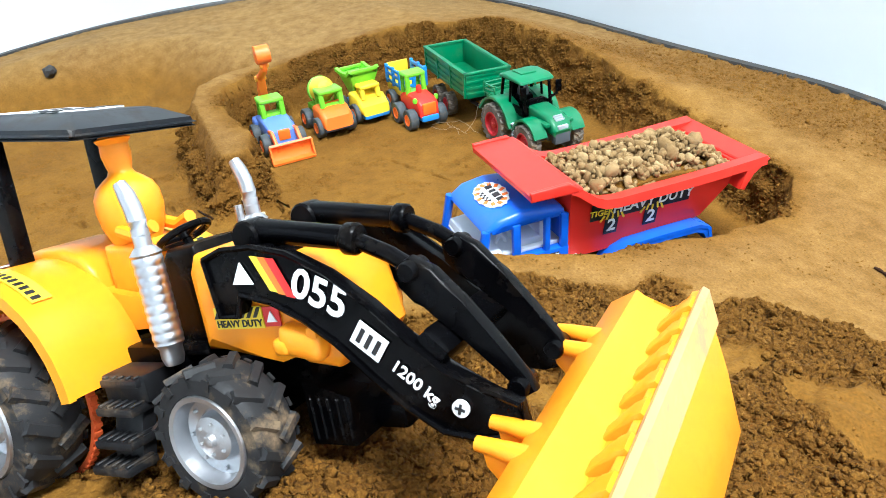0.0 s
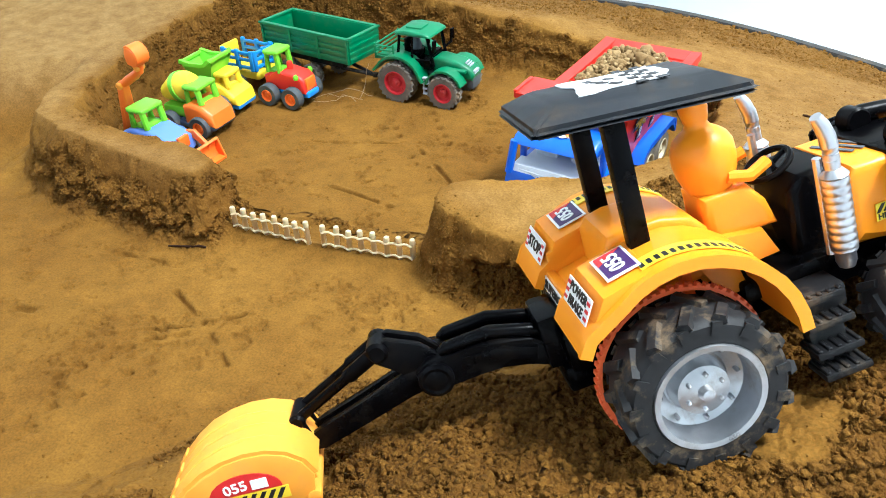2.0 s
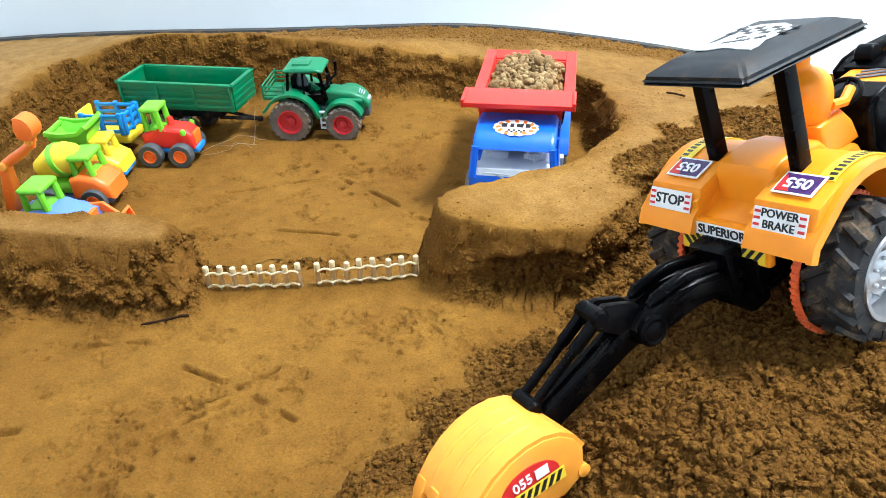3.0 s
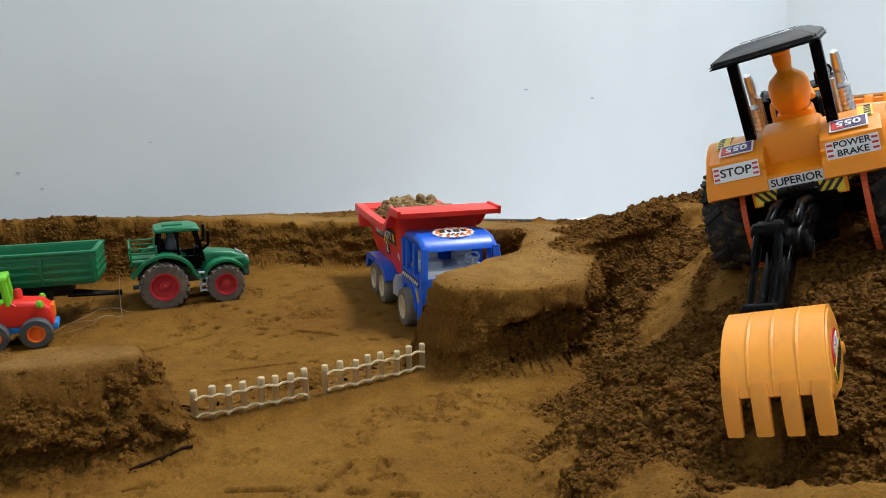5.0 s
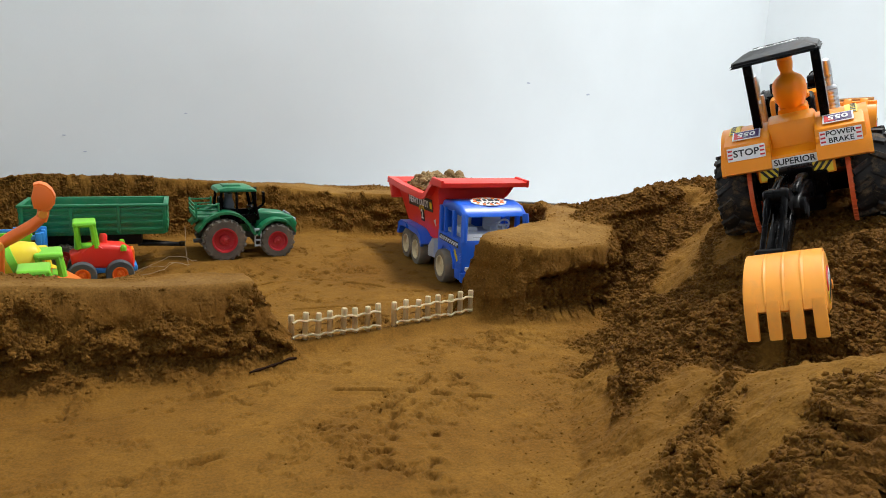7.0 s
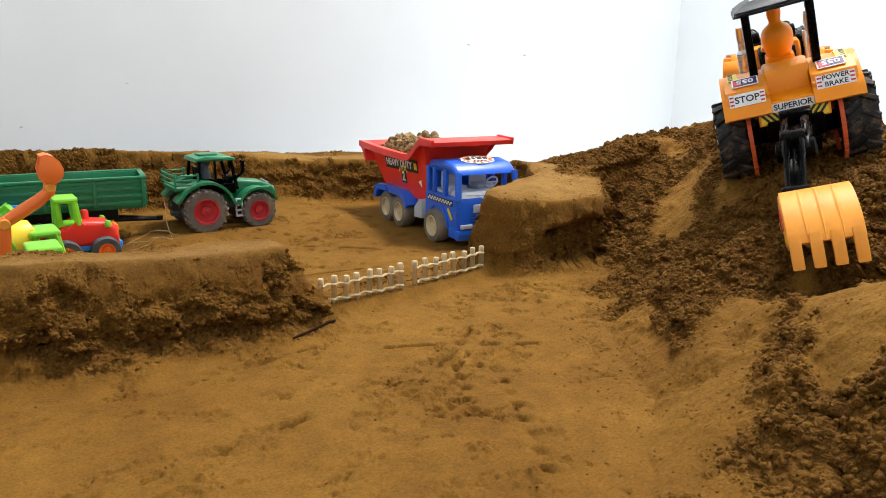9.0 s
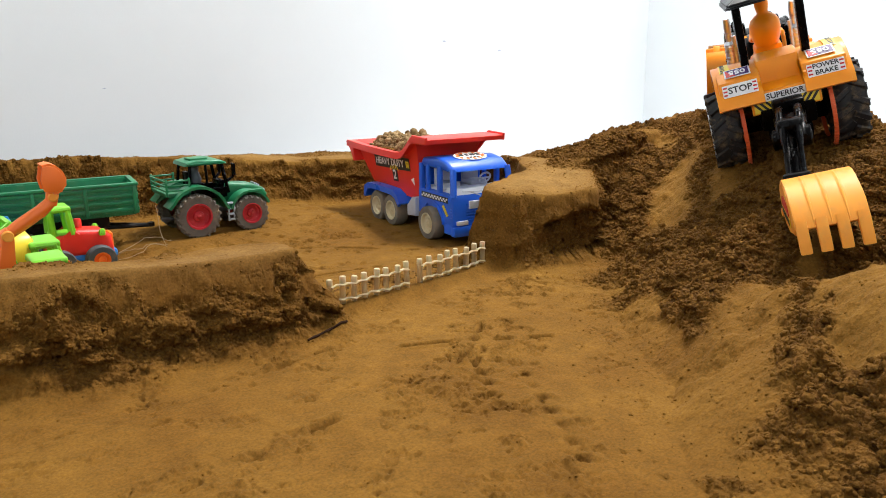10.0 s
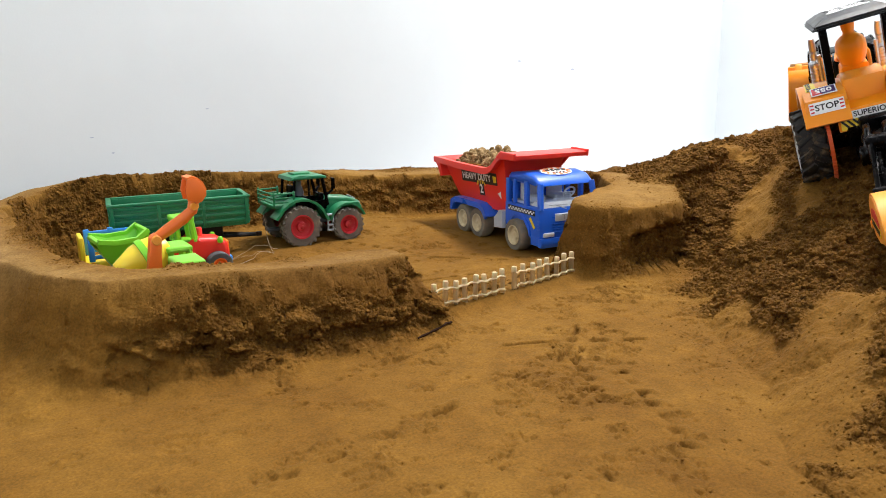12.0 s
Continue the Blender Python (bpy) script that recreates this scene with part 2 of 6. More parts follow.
def prism(bm, pts, a, b, bev=0.02, axis="y", seg=2, m=None):
    """A side outline (x, z) pulled across from y=a to y=b, with rounded edges. axis 'x': outline (y, z); 'z': outline (x, y)."""
    t = bmesh.new()

    def at(p, h):
        return {"y": (p[0], h, p[1]), "x": (h, p[0], p[1]), "z": (p[0], p[1], h)}[axis]

    lo, hi = [t.verts.new(at(p, a)) for p in pts], [t.verts.new(at(p, b)) for p in pts]
    n = len(pts)
    f1, f2 = t.faces.new(lo), t.faces.new(hi[::-1])
    for i in range(n):
        t.faces.new((lo[i], hi[i], hi[(i + 1) % n], lo[(i + 1) % n]))
    if bev:
        edges = set(f1.edges) | set(f2.edges)
        bmesh.ops.bevel(t, geom=list(edges), offset=bev, segments=seg, affect="EDGES", profile=0.6)
    bmesh.ops.triangulate(t, faces=[f for f in t.faces if len(f.verts) > 4])
    if m:
        t.transform(m)
    join(bm, t)


def lathe(bm, prof, m=None, seg=28, close=True):
    """A turned body about z from (radius, height) pairs."""
    t = bmesh.new()
    rings = []
    for r, h in prof:
        if r < 1e-5:
            rings.append([t.verts.new((0, 0, h))])
        else:
            rings.append([t.verts.new((r * math.cos(2 * math.pi * k / seg), r * math.sin(2 * math.pi * k / seg), h)) for k in range(seg)])
    for a, b in zip(rings, rings[1:]):
        for k in range(seg):
            q = [a[k % len(a)], a[(k + 1) % len(a)], b[(k + 1) % len(b)], b[k % len(b)]]
            q = list(dict.fromkeys(q))
            if len(q) > 2:
                t.faces.new(q)
    if close:
        for r in (rings[0], rings[-1]):
            if len(r) > 2:
                t.faces.new(r)
    if m:
        t.transform(m)
    join(bm, t)


def tube(bm, pts, r, seg=10, radii=None):
    t = bmesh.new()
    pts = [Vector(p) for p in pts]
    rings = []
    for i, p in enumerate(pts):
        way = (pts[min(i + 1, len(pts) - 1)] - pts[max(i - 1, 0)]).normalized()
        q = way.to_track_quat("Z", "Y")
        rr = radii[i] if radii else r
        rings.append([t.verts.new(p + q @ Vector((rr * math.cos(2 * math.pi * k / seg), rr * math.sin(2 * math.pi * k / seg), 0))) for k in range(seg)])
    for a, b in zip(rings, rings[1:]):
        for k in range(seg):
            t.faces.new((a[k], a[(k + 1) % seg], b[(k + 1) % seg], b[k]))
    t.faces.new(rings[0]), t.faces.new(rings[-1])
    join(bm, t)


def strip(bm, line, width, thick, y0, m=None):
    """A bent plate: a side line (x, z) with a thickness, from y0 to y0 + width."""
    n = len(line)
    line = [Vector((p[0], 0, p[1])) for p in line]
    out, inn = [], []
    for i, p in enumerate(line):
        way = (line[min(i + 1, n - 1)] - line[max(i - 1, 0)]).normalized()
        nrm = Vector((-way.z, 0, way.x)) * (thick / 2)
        out.append((p.x + nrm.x, p.z + nrm.z))
        inn.append((p.x - nrm.x, p.z - nrm.z))
    t = bmesh.new()
    cols = []
    for y in (y0, y0 + width):
        cols.append(([t.verts.new((p[0], y, p[1])) for p in out], [t.verts.new((p[0], y, p[1])) for p in inn]))
    (oa, ia), (ob_, ib) = cols
    for i in range(n - 1):
        t.faces.new((oa[i], oa[i + 1], ob_[i + 1], ob_[i]))
        t.faces.new((ia[i], ib[i], ib[i + 1], ia[i + 1]))
        t.faces.new((oa[i], ia[i], ia[i + 1], oa[i + 1]))
        t.faces.new((ob_[i], ob_[i + 1], ib[i + 1], ib[i]))
    t.faces.new((oa[0], ob_[0], ib[0], ia[0]))
    t.faces.new((oa[-1], ia[-1], ib[-1], ob_[-1]))
    if m:
        t.transform(m)
    join(bm, t)


def rot(axis, deg):
    return Matrix.Rotation(radians(deg), 4, axis)


def at(x, y, z, r=None):
    return Matrix.Translation((x, y, z)) @ (r or Matrix())


TO_Y = rot("X", 90)  # turns a lathe's axis from z to -y


def writing(text, size, mat, parent, m, name="lettering", label="", thick=0.004, squash=1.0):
    """Raised lettering; m places it in decimetres, x along the line, y up the letters, z out of the surface."""
    cu = bpy.data.curves.new("text", "FONT")
    cu.body, cu.size, cu.extrude, cu.align_x, cu.align_y, cu.resolution_u = text, size, thick / 2, "CENTER", "CENTER", 3
    cu.offset = size * 0.018
    tmp = new("text", cu)
    me = bpy.data.meshes.new_from_object(tmp.evaluated_get(bpy.context.evaluated_depsgraph_get()))
    bpy.data.objects.remove(tmp)
    me.transform(Matrix.Scale(D, 4) @ m @ Matrix.Diagonal((squash, 1, 1, 1)))
    me.materials.clear()
    me.materials.append(mat)
    ob = new(name, me)
    ob.parent = parent
    return tagged(ob, label or "printed lettering " + text.replace("\n", " "))


def plate(parent, name, m, w, h, mat, label="", thick=0.006):
    """A flat sticker in the plane of m (x along, y up, z out)."""
    bm = bm_new()
    bx(bm, (0, 0, 0), (w, h, thick), 0)
    bm.transform(m)
    return part(name, bm, mat, parent, label)


def stripes(parent, name, m, w, h, n, mat, slant=0.5, label="", duty=0.5):
    """A row of slanted bars on a sticker."""
    bm = bm_new()
    p = w / n
    for i in range(n):
        x = -w / 2 + p * (i + 0.5)
        dx, sh = p * duty / 2, slant * h / 2
        prism(bm, [(x - dx - sh, -h / 2), (x + dx - sh, -h / 2), (x + dx + sh, h / 2), (x - dx + sh, h / 2)], -0.003, 0.003, 0, "z")
    bm.transform(m)
    return part(name, bm, mat, parent, label)


def basis(x, y, z, o):
    m = Matrix((Vector(x), Vector(y), Vector(z))).transposed().to_4x4()
    m.translation = Vector(o)
    return m


def side(x, y, z, sgn, tilt=0.0, lean=0.0):
    """A sticker frame on a flank: sgn -1 is the right flank (reads from the rear to the front), +1 the left one."""
    return at(x, y, z) @ rot("Z", 0 if sgn < 0 else 180) @ rot("X", 90 + lean) @ rot("Z", tilt)


# ---- wheels ----
def tyre_bm(r, w, rim_r, lugs, lug_h, seg=40, chevron=True):
    """A tyre about y with lugs; the axle is at the origin."""
    bm = bm_new()
    rr = r - lug_h
    lathe(bm, [(rim_r, -w * 0.42), (rim_r * 1.1, -w * 0.5), (rr * 0.93, -w * 0.5), (rr * 0.985, -w * 0.42), (rr, -w * 0.3), (rr, w * 0.3), (rr * 0.985, w * 0.42), (rr * 0.93, w * 0.5), (rim_r * 1.1, w * 0.5), (rim_r, w * 0.42), (rim_r, -w * 0.42)], TO_Y, seg, close=False)
    if lugs:
        for k in range(lugs):
            for s in (-1, 1):
                a = 360 / lugs * (k + (0.5 if s > 0 else 0))
                t = bmesh.new()
                bmesh.ops.create_cube(t, size=1)
                for v in t.verts:
                    v.co = Vector((v.co.x * r * 0.15 * (0.7 if v.co.z > 0 else 1.2), v.co.y * w * 0.56, v.co.z * lug_h * 1.7))
                t.transform(rot("Y", a) @ at(0, s * w * 0.25, rr + lug_h * 0.15) @ rot("Z", s * (32 if chevron else 0)))
                join(bm, t)
                t = bmesh.new()
                bmesh.ops.create_cube(t, size=1)
                for v in t.verts:
                    v.co = Vector((v.co.x * r * 0.12, v.co.y * lug_h * 0.9, v.co.z * r * 0.16))
                t.transform(rot("Y", a + s * 8) @ at(0, s * w * 0.5, rr * 0.90))
                join(bm, t)
    return bm


def wheel(parent, c, r, w, rim_r, out, tyre_mat, rim_mat, lugs=0, lug_h=0.03, deep=0.06, bolts=8, hub=0.45, name="wheel", label=""):
    """tyre under the wheel, rim with its dish and bolts on the outer side; out is -1 or +1 along y."""
    tyre = part(name, tyre_bm(r, w, rim_r, lugs, lug_h), tyre_mat, parent, label, smooth=True)
    tyre.matrix_basis = Matrix.Translation(Vector(c) * D)
    bm = bm_new()
    f = w * 0.5
    lathe(bm, [(rim_r * 1.08, f * 0.96), (rim_r * 1.06, f * 1.06), (rim_r * 0.95, f * 1.04), (rim_r * 0.88, f - deep), (rim_r * 0.62, f - deep * 1.25), (rim_r * hub * 1.15, f - deep * 1.2), (rim_r * hub, f - deep * 0.55), (rim_r * hub * 0.55, f - deep * 0.45), (rim_r * 0.16, f - deep * 0.4), (rim_r * 0.12, f - deep * 0.1), (0, f - deep * 0.05)], TO_Y, 32, close=False)
    for k in range(bolts):
        a = 2 * math.pi * k / bolts
        q = rim_r * 0.76
        lathe(bm, [(rim_r * 0.05, 0), (rim_r * 0.05, deep * 0.3), (rim_r * 0.02, deep * 0.38), (0, deep * 0.38)], at(q * math.cos(a), -(f - deep * 1.2), q * math.sin(a)) @ TO_Y, 8, close=False)
    for k in range(bolts - 2):
        a = 2 * math.pi * (k + 0.3) / (bolts - 2)
        q = rim_r * hub * 0.72
        lathe(bm, [(rim_r * 0.045, 0), (rim_r * 0.045, deep * 0.16), (rim_r * 0.02, deep * 0.22), (0, deep * 0.22)], at(q * math.cos(a), -(f - deep * 0.52), q * math.sin(a)) @ TO_Y, 8, close=False)
    if out > 0:
        bm.transform(rot("Z", 180))
    part("rim", bm, rim_mat, tyre, smooth=True)
    return tyre


# ---- the sand tray ----
def step(a, b, x):
    t = np.clip((x - a) / (b - a), 0, 1)
    return t * t * (3 - 2 * t)


GRID = np.random.RandomState(7).rand(256, 256)


def value_noise(x, y, seed=0):
    x, y = x + 37.3 * seed, y + 91.7 * seed
    xi, yi = np.floor(x).astype(int), np.floor(y).astype(int)
    u, v = x - xi, y - yi
    u, v = u * u * (3 - 2 * u), v * v * (3 - 2 * v)
    g = lambda a, b: GRID[a % 256, b % 256]
    return (g(xi, yi) * (1 - u) + g(xi + 1, yi) * u) * (1 - v) + (g(xi, yi + 1) * (1 - u) + g(xi + 1, yi + 1) * u) * v - 0.5


def fbm(x, y, octaves=4, seed=0, gain=0.5):
    total, amp = 0 * x, 1.0
    for k in range(octaves):
        total = total + amp * value_noise(x * 2**k * (1 + 0.03 * k) + 0.37 * k * y, y * 2**k - 0.21 * k * x, seed + 3 * k)
        amp *= gain
    return total


def inside(poly, x, y):
    """Signed distance to a closed outline, negative within."""
    far, sign = np.full(x.shape, 1e9), np.ones(x.shape)
    n = len(poly)
    for i in range(n):
        (ax, ay), (bx_, by) = poly[i], poly[(i + 1) % n]
        ex, ey, wx, wy = bx_ - ax, by - ay, x - ax, y - ay
        k = np.clip((wx * ex + wy * ey) / (ex * ex + ey * ey), 0, 1)
        far = np.minimum(far, (wx - ex * k) ** 2 + (wy - ey * k) ** 2)
        c1, c2, c3 = y >= ay, y < by, ex * wy > ey * wx
        sign = np.where((c1 & c2 & c3) | (~c1 & ~c2 & ~c3), -sign, sign)
    return sign * np.sqrt(far)


def along(line, x, y):
    """Distance to an open line, and on which side (positive: to its right)."""
    best, side_of = np.full(x.shape, 1e9), np.zeros(x.shape)
    for (ax, ay), (bx_, by) in zip(line, line[1:]):
        ex, ey, wx, wy = bx_ - ax, by - ay, x - ax, y - ay
        k = np.clip((wx * ex + wy * ey) / (ex * ex + ey * ey), 0, 1)
        d2 = (wx - ex * k) ** 2 + (wy - ey * k) ** 2
        s = ey * wx - ex * wy
        side_of = np.where(d2 < best, s, side_of)
        best = np.minimum(best, d2)
    return np.sqrt(best), np.sign(side_of)


PIT = [(-0.32, 0.35), (-0.95, 0.62), (-2.0, 0.62), (-2.5, 0.8), (-2.78, 1.5), (-2.88, 2.6), (-2.86, 3.7), (-2.5, 4.45), (-1.7, 4.75), (-0.2, 4.85), (1.6, 4.55), (2.5, 4.3), (3.7, 3.95), (4.0, 3.4), (4.0, 2.4), (3.75, 1.55), (3.1, 0.85), (2.1, 0.5), (1.75, 0.3)]
COURT = [(-0.3, 0.6), (-0.28, -0.22), (-1.3, -0.12), (-2.4, 0.04), (-3.05, 0.36), (-3.45, 1.0), (-5.2, 0.4), (-6.6, -2.5), (-6.3, -5), (-3, -9), (5, -9), (8, -5), (7.0, -1.2), (5.0, -0.3), (3.75, 0.02), (3.32, -0.36), (3.12, -0.44), (2.6, -0.33), (2.04, -0.14), (1.84, 0.02), (1.74, 0.6)]
FOOT = [(-1.0, -5.0), (-0.25, -3.7), (0.35, -2.95), (0.85, -2.3), (1.3, -1.85), (1.85, -1.4), (2.4, -0.9), (2.9, -0.66), (3.2, -0.2), (3.55, 0.55), (3.98, 1.75), (4.55, 2.9), (6.2, 4.6)]
PRINTS = [(-0.55, -1.43), (-0.47, -1.78), (-0.37, -2.1), (0.05, -1.38), (0.34, -1.1), (0.69, -1.17), (1.3, -0.58), (1.75, -0.39), (0.95, -0.5), (1.5, -0.6), (2.0, -0.72), (-1.04, -0.42), (-1.9, -0.3), (0.5, 1.5), (1.5, 2.4), (0.3, 2.6), (1.2, 3.4), (-0.4, 1.1), (2.0, 3.2), (0.9, 0.7)]
STREAKS = [((2.8, -1.3), (4.0, -0.72), 0.18), ((0.0, -3.2), (1.35, -2.85), 0.22), ((0.6, -3.75), (1.4, -3.5), 0.16), ((3.1, -1.75), (3.5, -1.5), 0.12), ((4.7, -0.3), (5.2, 0.4), 0.12)]

# the loader's stance on the hill
LF, LL, LU = Vector((0.8126, 0.5205, 0.2623)), Vector((-0.4589, 0.8488, -0.2627)), Vector((-0.3594, 0.0931, 0.9285))
LO = Vector((3.980, -2.049, 1.217)) + 0.12 * LL
LOADER = basis(LF, LL, LU, LO)


RIMX, RIMY = -0.2, -0.6
RIMC = [8.627, 0.229, 0.308, 0.598, -0.571, 0.053, 0.532, -0.182, -0.184]


def rim_radius(th):
    c = RIMC
    return sum(c[0:1]) + sum(c[2 * k - 1] * np.cos(k * th) + c[2 * k] * np.sin(k * th) for k in range(1, 5))


def rim_height(x):
    return 0.45 - 0.24 * step(2.0, 6.5, x)


def face_distance(x, y):
    """Signed distance to the dug faces, positive within the banks."""
    wob = 0.07 * fbm(x * 1.5, y * 1.5, 3, 1) + 0.03 * fbm(x * 9, y * 9, 3, 2)
    return inside(PIT, x, y) + wob, inside(COURT, x, y) + wob


def crumble(x, y):
    """Packed crumbs with pits between them."""
    big, mid, small = clods(x, y, 0.10, 1), clods(x, y, 0.056, 2), clods(x, y, 0.034, 3)
    pits = step(0.05, 0.3, fbm(x * 9, y * 9, 3, 44))
    return 0.016 * big + 0.036 * mid + 0.044 * small + 0.04 * fbm(x * 5, y * 5, 5, 40, 0.62) - 0.016 * pits


def sand(x, y):
    """The height of the sand, how loose it is, and how much of a dug face."""
    top = 0.65 + 0.09 * step(-0.8, -2.6, x) + 0.15 * step(1.0, 4.5, y) * step(2.9, -1.4, x) + step(4.3, 5.0, y) * (0.165 * step(3.0, 0.6, x) * step(-2.7, -1.6, x) + 0.06 * step(-2.3, -1.3, x) * step(0.6, -0.5, x) - 0.12 * step(-2.45, -3.0, x))
    top = top + step(1.2, 2.1, x) * (0.08 + 0.09 * step(-0.3, 0.3, y)) * step(3.6, 1.2, y) * step(5.6, 3.8, x) - 0.30 * step(3.0, 6.2, x) * step(1.8, 3.6, y)
    top = top + 0.05 * fbm(x * 0.7, y * 0.7, 3, 3)
    away = rim_radius(np.arctan2(y - RIMY, x - RIMX)) - np.hypot(x - RIMX, y - RIMY)
    top = top + (rim_height(x) - 0.02 + 0.03 * fbm(x * 2, y * 2, 3, 16) - top) * step(1.7 + 0.9 * step(3.2, 1.0, x), 0.1, away)
    pit, court = face_distance(x, y)
    ramp = step(-3.0, -3.5, x)
    width = 0.10 + 0.95 * ramp
    run = 0.2 + 0.06 * step(-0.6, -1.2, x) - 0.12 * step(1.4, 1.6, x) * step(3.3, 2.9, x)
    k_pit = 0.35 * step(-0.10, 0.10, pit) + 0.65 * np.clip((pit + 0.10) / 0.19, 0, 1)
    soft, crisp = step(-0.5 * width - 0.06, width, court), 0.2 * step(-0.12, run, court) + 0.8 * np.clip((court + 0.10) / (run + 0.10), 0, 1)
    k_court = crisp + (soft - crisp) * step(0, 0.6, ramp)
    low = 0.014 * fbm(x * 1.1, y * 1.1, 3, 8) + 0.03 * step(3.2, 4.6, y) + 0.085 * step(2.3, 3.3, y) * step(-1.1, -0.2, x) * step(2.6, 1.9, x)
    wall = np.minimum(k_pit, k_court)
    z = low + (top - low) * wall
    # rubble fallen along the foot of the banks
    gap = np.minimum(pit, court)
    reach = 0.06 + 0.14 * step(-0.2, 0.3, fbm(x * 1.2, y * 1.2, 3, 12)) * step(0.5, -0.3, y)
    talus = step(-reach - 0.12, -0.05, gap) * (1 - ramp)
    z = z + 0.07 * talus * (1 - wall) * (1 + 0.9 * fbm(x * 4, y * 4, 3, 11))
    fence_d, _ = along([(-0.2, 0.06), (0.7, 0.02), (1.7, 0.07)], x, y)
    z = z + 0.085 * np.exp(-((fence_d / 0.10) ** 2)) * (1 - wall)
    # hill of dug sand
    d, s = along(FOOT, x, y)
    d = d * s + 0.20 * fbm(x * 1.6, y * 1.6, 4, 4)
    pos = np.maximum(d, 0)
    hill = 1.50 * (1 - np.exp(-(pos / 1.25) ** 1.2))
    hill = np.maximum(hill, (top + 0.40 * pos * step(3.4, 1.6, y) - 0.02) * step(-0.2, 0.3, y) * (pos > 0))
    cap = 1.30 - 0.10 * np.maximum(y + 0.15, 0) - 0.34 * np.maximum(y - 0.9, 0) + 0.5 * np.maximum(-0.15 - y, 0)
    hill = -np.log(np.exp(-8 * hill) + np.exp(-8 * cap)) / 8
    hill = hill - 0.13 * np.exp(-((x - 4.4) ** 2 + (y - 1.35) ** 2) / 0.35)
    hill = hill + 0.13 * step(0, 0.5, pos) * fbm(x * 2.4, y * 2.4, 4, 6)
    south = (x - 4.0) * 0.55 - (y + 2.75) * 0.83
    hill = hill - 0.55 * np.maximum(south, 0) ** 1.1
    hill = np.maximum(hill, 0.45 * step(0.2, 1.2, pos))
    ridge_d, _ = along([(2.3, -2.9), (1.35, -3.15), (0.5, -3.55), (-0.5, -4.3)], x, y)
    hill = np.maximum(hill, (0.62 - 0.85 * ridge_d + 0.06 * fbm(x * 3, y * 3, 3, 13)) * step(-0.9, 1.2, x + 0.2))
    hill = hill - 0.42 * np.exp(-((x - 1.95) ** 2 + (y + 3.1) ** 2) / 0.22)
    hill = hill * np.where(y > 0.2, k_pit, 1)
    mix = np.where(d > -0.3, np.maximum(z, hill), z)
    on_hill = step(-0.42, 0.38, d + 0.45 * fbm(x * 2.8, y * 2.8, 5, 14, 0.6)) * step(-0.03, 0.03, hill - z + 0.01)
    z = mix
    z = rim_height(x) - 0.03 + (z - rim_height(x) + 0.03) * step(-0.25, 1.1, away)
    # wheels of the loader press into the hill
    px, py = x - LO.x, y - LO.y
    ground = LO.z - (LU.x * px + LU.y * py) / LU.z
    u = LF.x * px + LF.y * py + LF.z * (ground - LO.z)
    v = LL.x * px + LL.y * py + LL.z * (ground - LO.z)
    du, dv = np.maximum(np.abs(u - 0.6) - 0.85, 0), np.maximum(np.abs(v) - 0.62, 0)
    k = np.exp(-((du**2 + dv**2) / 0.10))
    z = z * (1 - k) + (ground + 0.02 - 0.04 * fbm(x * 3, y * 3, 3, 9)) * k
    # the sand lies lower round the rear bucket
    k = np.exp(-(((u + 2.25) / 0.75) ** 2 + ((v + 0.35) / 1.0) ** 2) ** 2)
    z = z - k * np.maximum(0, z - (ground + 0.11))
    k = np.exp(-(((u + 2.5) / 0.22) ** 2 + ((v - 0.15) / 0.42) ** 2) ** 2)
    z = z - 0.10 * k
    # how loose
    face = 4 * wall * (1 - wall) * (1 - ramp)
    block = step(1.4, 1.6, x) * step(3.2, 2.8, x) * step(0.6, 0.3, y)
    patchy = step(-0.05, 0.12, fbm(x * 2.6, y * 2.6, 3, 81))
    near = np.exp(-(np.minimum(np.abs(pit), np.abs(court)) ** 2) / 0.03) * (1 - ramp)
    back = step(4.85, 5.3, y + 0.5 * fbm(x * 1.5, y * 1.5, 3, 15)) * 0.5 * step(-2.5, 0.5, x)
    lip = near * step(0.02, 0.16, fbm(x * 2.3, y * 2.3, 3, 83) + 0.14 * step(-1.1, -1.5, x)) * (wall >= 0.5)
    streak = 0 * x
    for a, b, w in STREAKS:
        ds, _ = along([a, b], x, y)
        streak = np.maximum(streak, step(1.6 * w, 0.7 * w, ds + 0.12 * fbm(x * 3, y * 3, 3, 33)))
    streak = np.maximum(streak, step(0.26, 0.36, fbm(x * 1.3 + 3, y * 1.3 + 5, 3, 31)))
    loose = np.maximum.reduce([on_hill * (1 - 0.85 * streak), (0.2 + 0.5 * step(0.0, -0.4, x)) * face * patchy, 0.55 * face * step(2.0, 3.2, y), back, talus * (0.35 + 0.6 * patchy) * (1 - wall), 0.85 * lip * (1 - block)])
    loose = np.clip(loose, 0, 1)
    lumps = crumble(x, y)
    z = z + loose * lumps * (1 - 0.85 * face)
    z = z + 0.006 * fbm(x * 5, y * 5, 4, 60) + 0.004 * fbm(x * 22, y * 22, 2, 62)
    # scuffs, prints and tyre marks on the trodden floor
    trod = (1 - loose) * (1 - wall)
    spots = 0.7 * step(0.27, 0.36, fbm(x * 4.2, y * 5.4, 5, 50, 0.65))
    for k, (qx, qy) in enumerate(PRINTS):
        turn = 0.9 * k
        qa, qb = (x - qx) * math.cos(turn) + (y - qy) * math.sin(turn), (y - qy) * math.cos(turn) - (x - qx) * math.sin(turn)
        spots = np.maximum(spots, step(1.15, 0.6, np.sqrt((qa / 0.17) ** 2 + (qb / 0.07) ** 2) + 3.2 * fbm(x * 13, y * 13, 3, 52 + k, 0.65)))
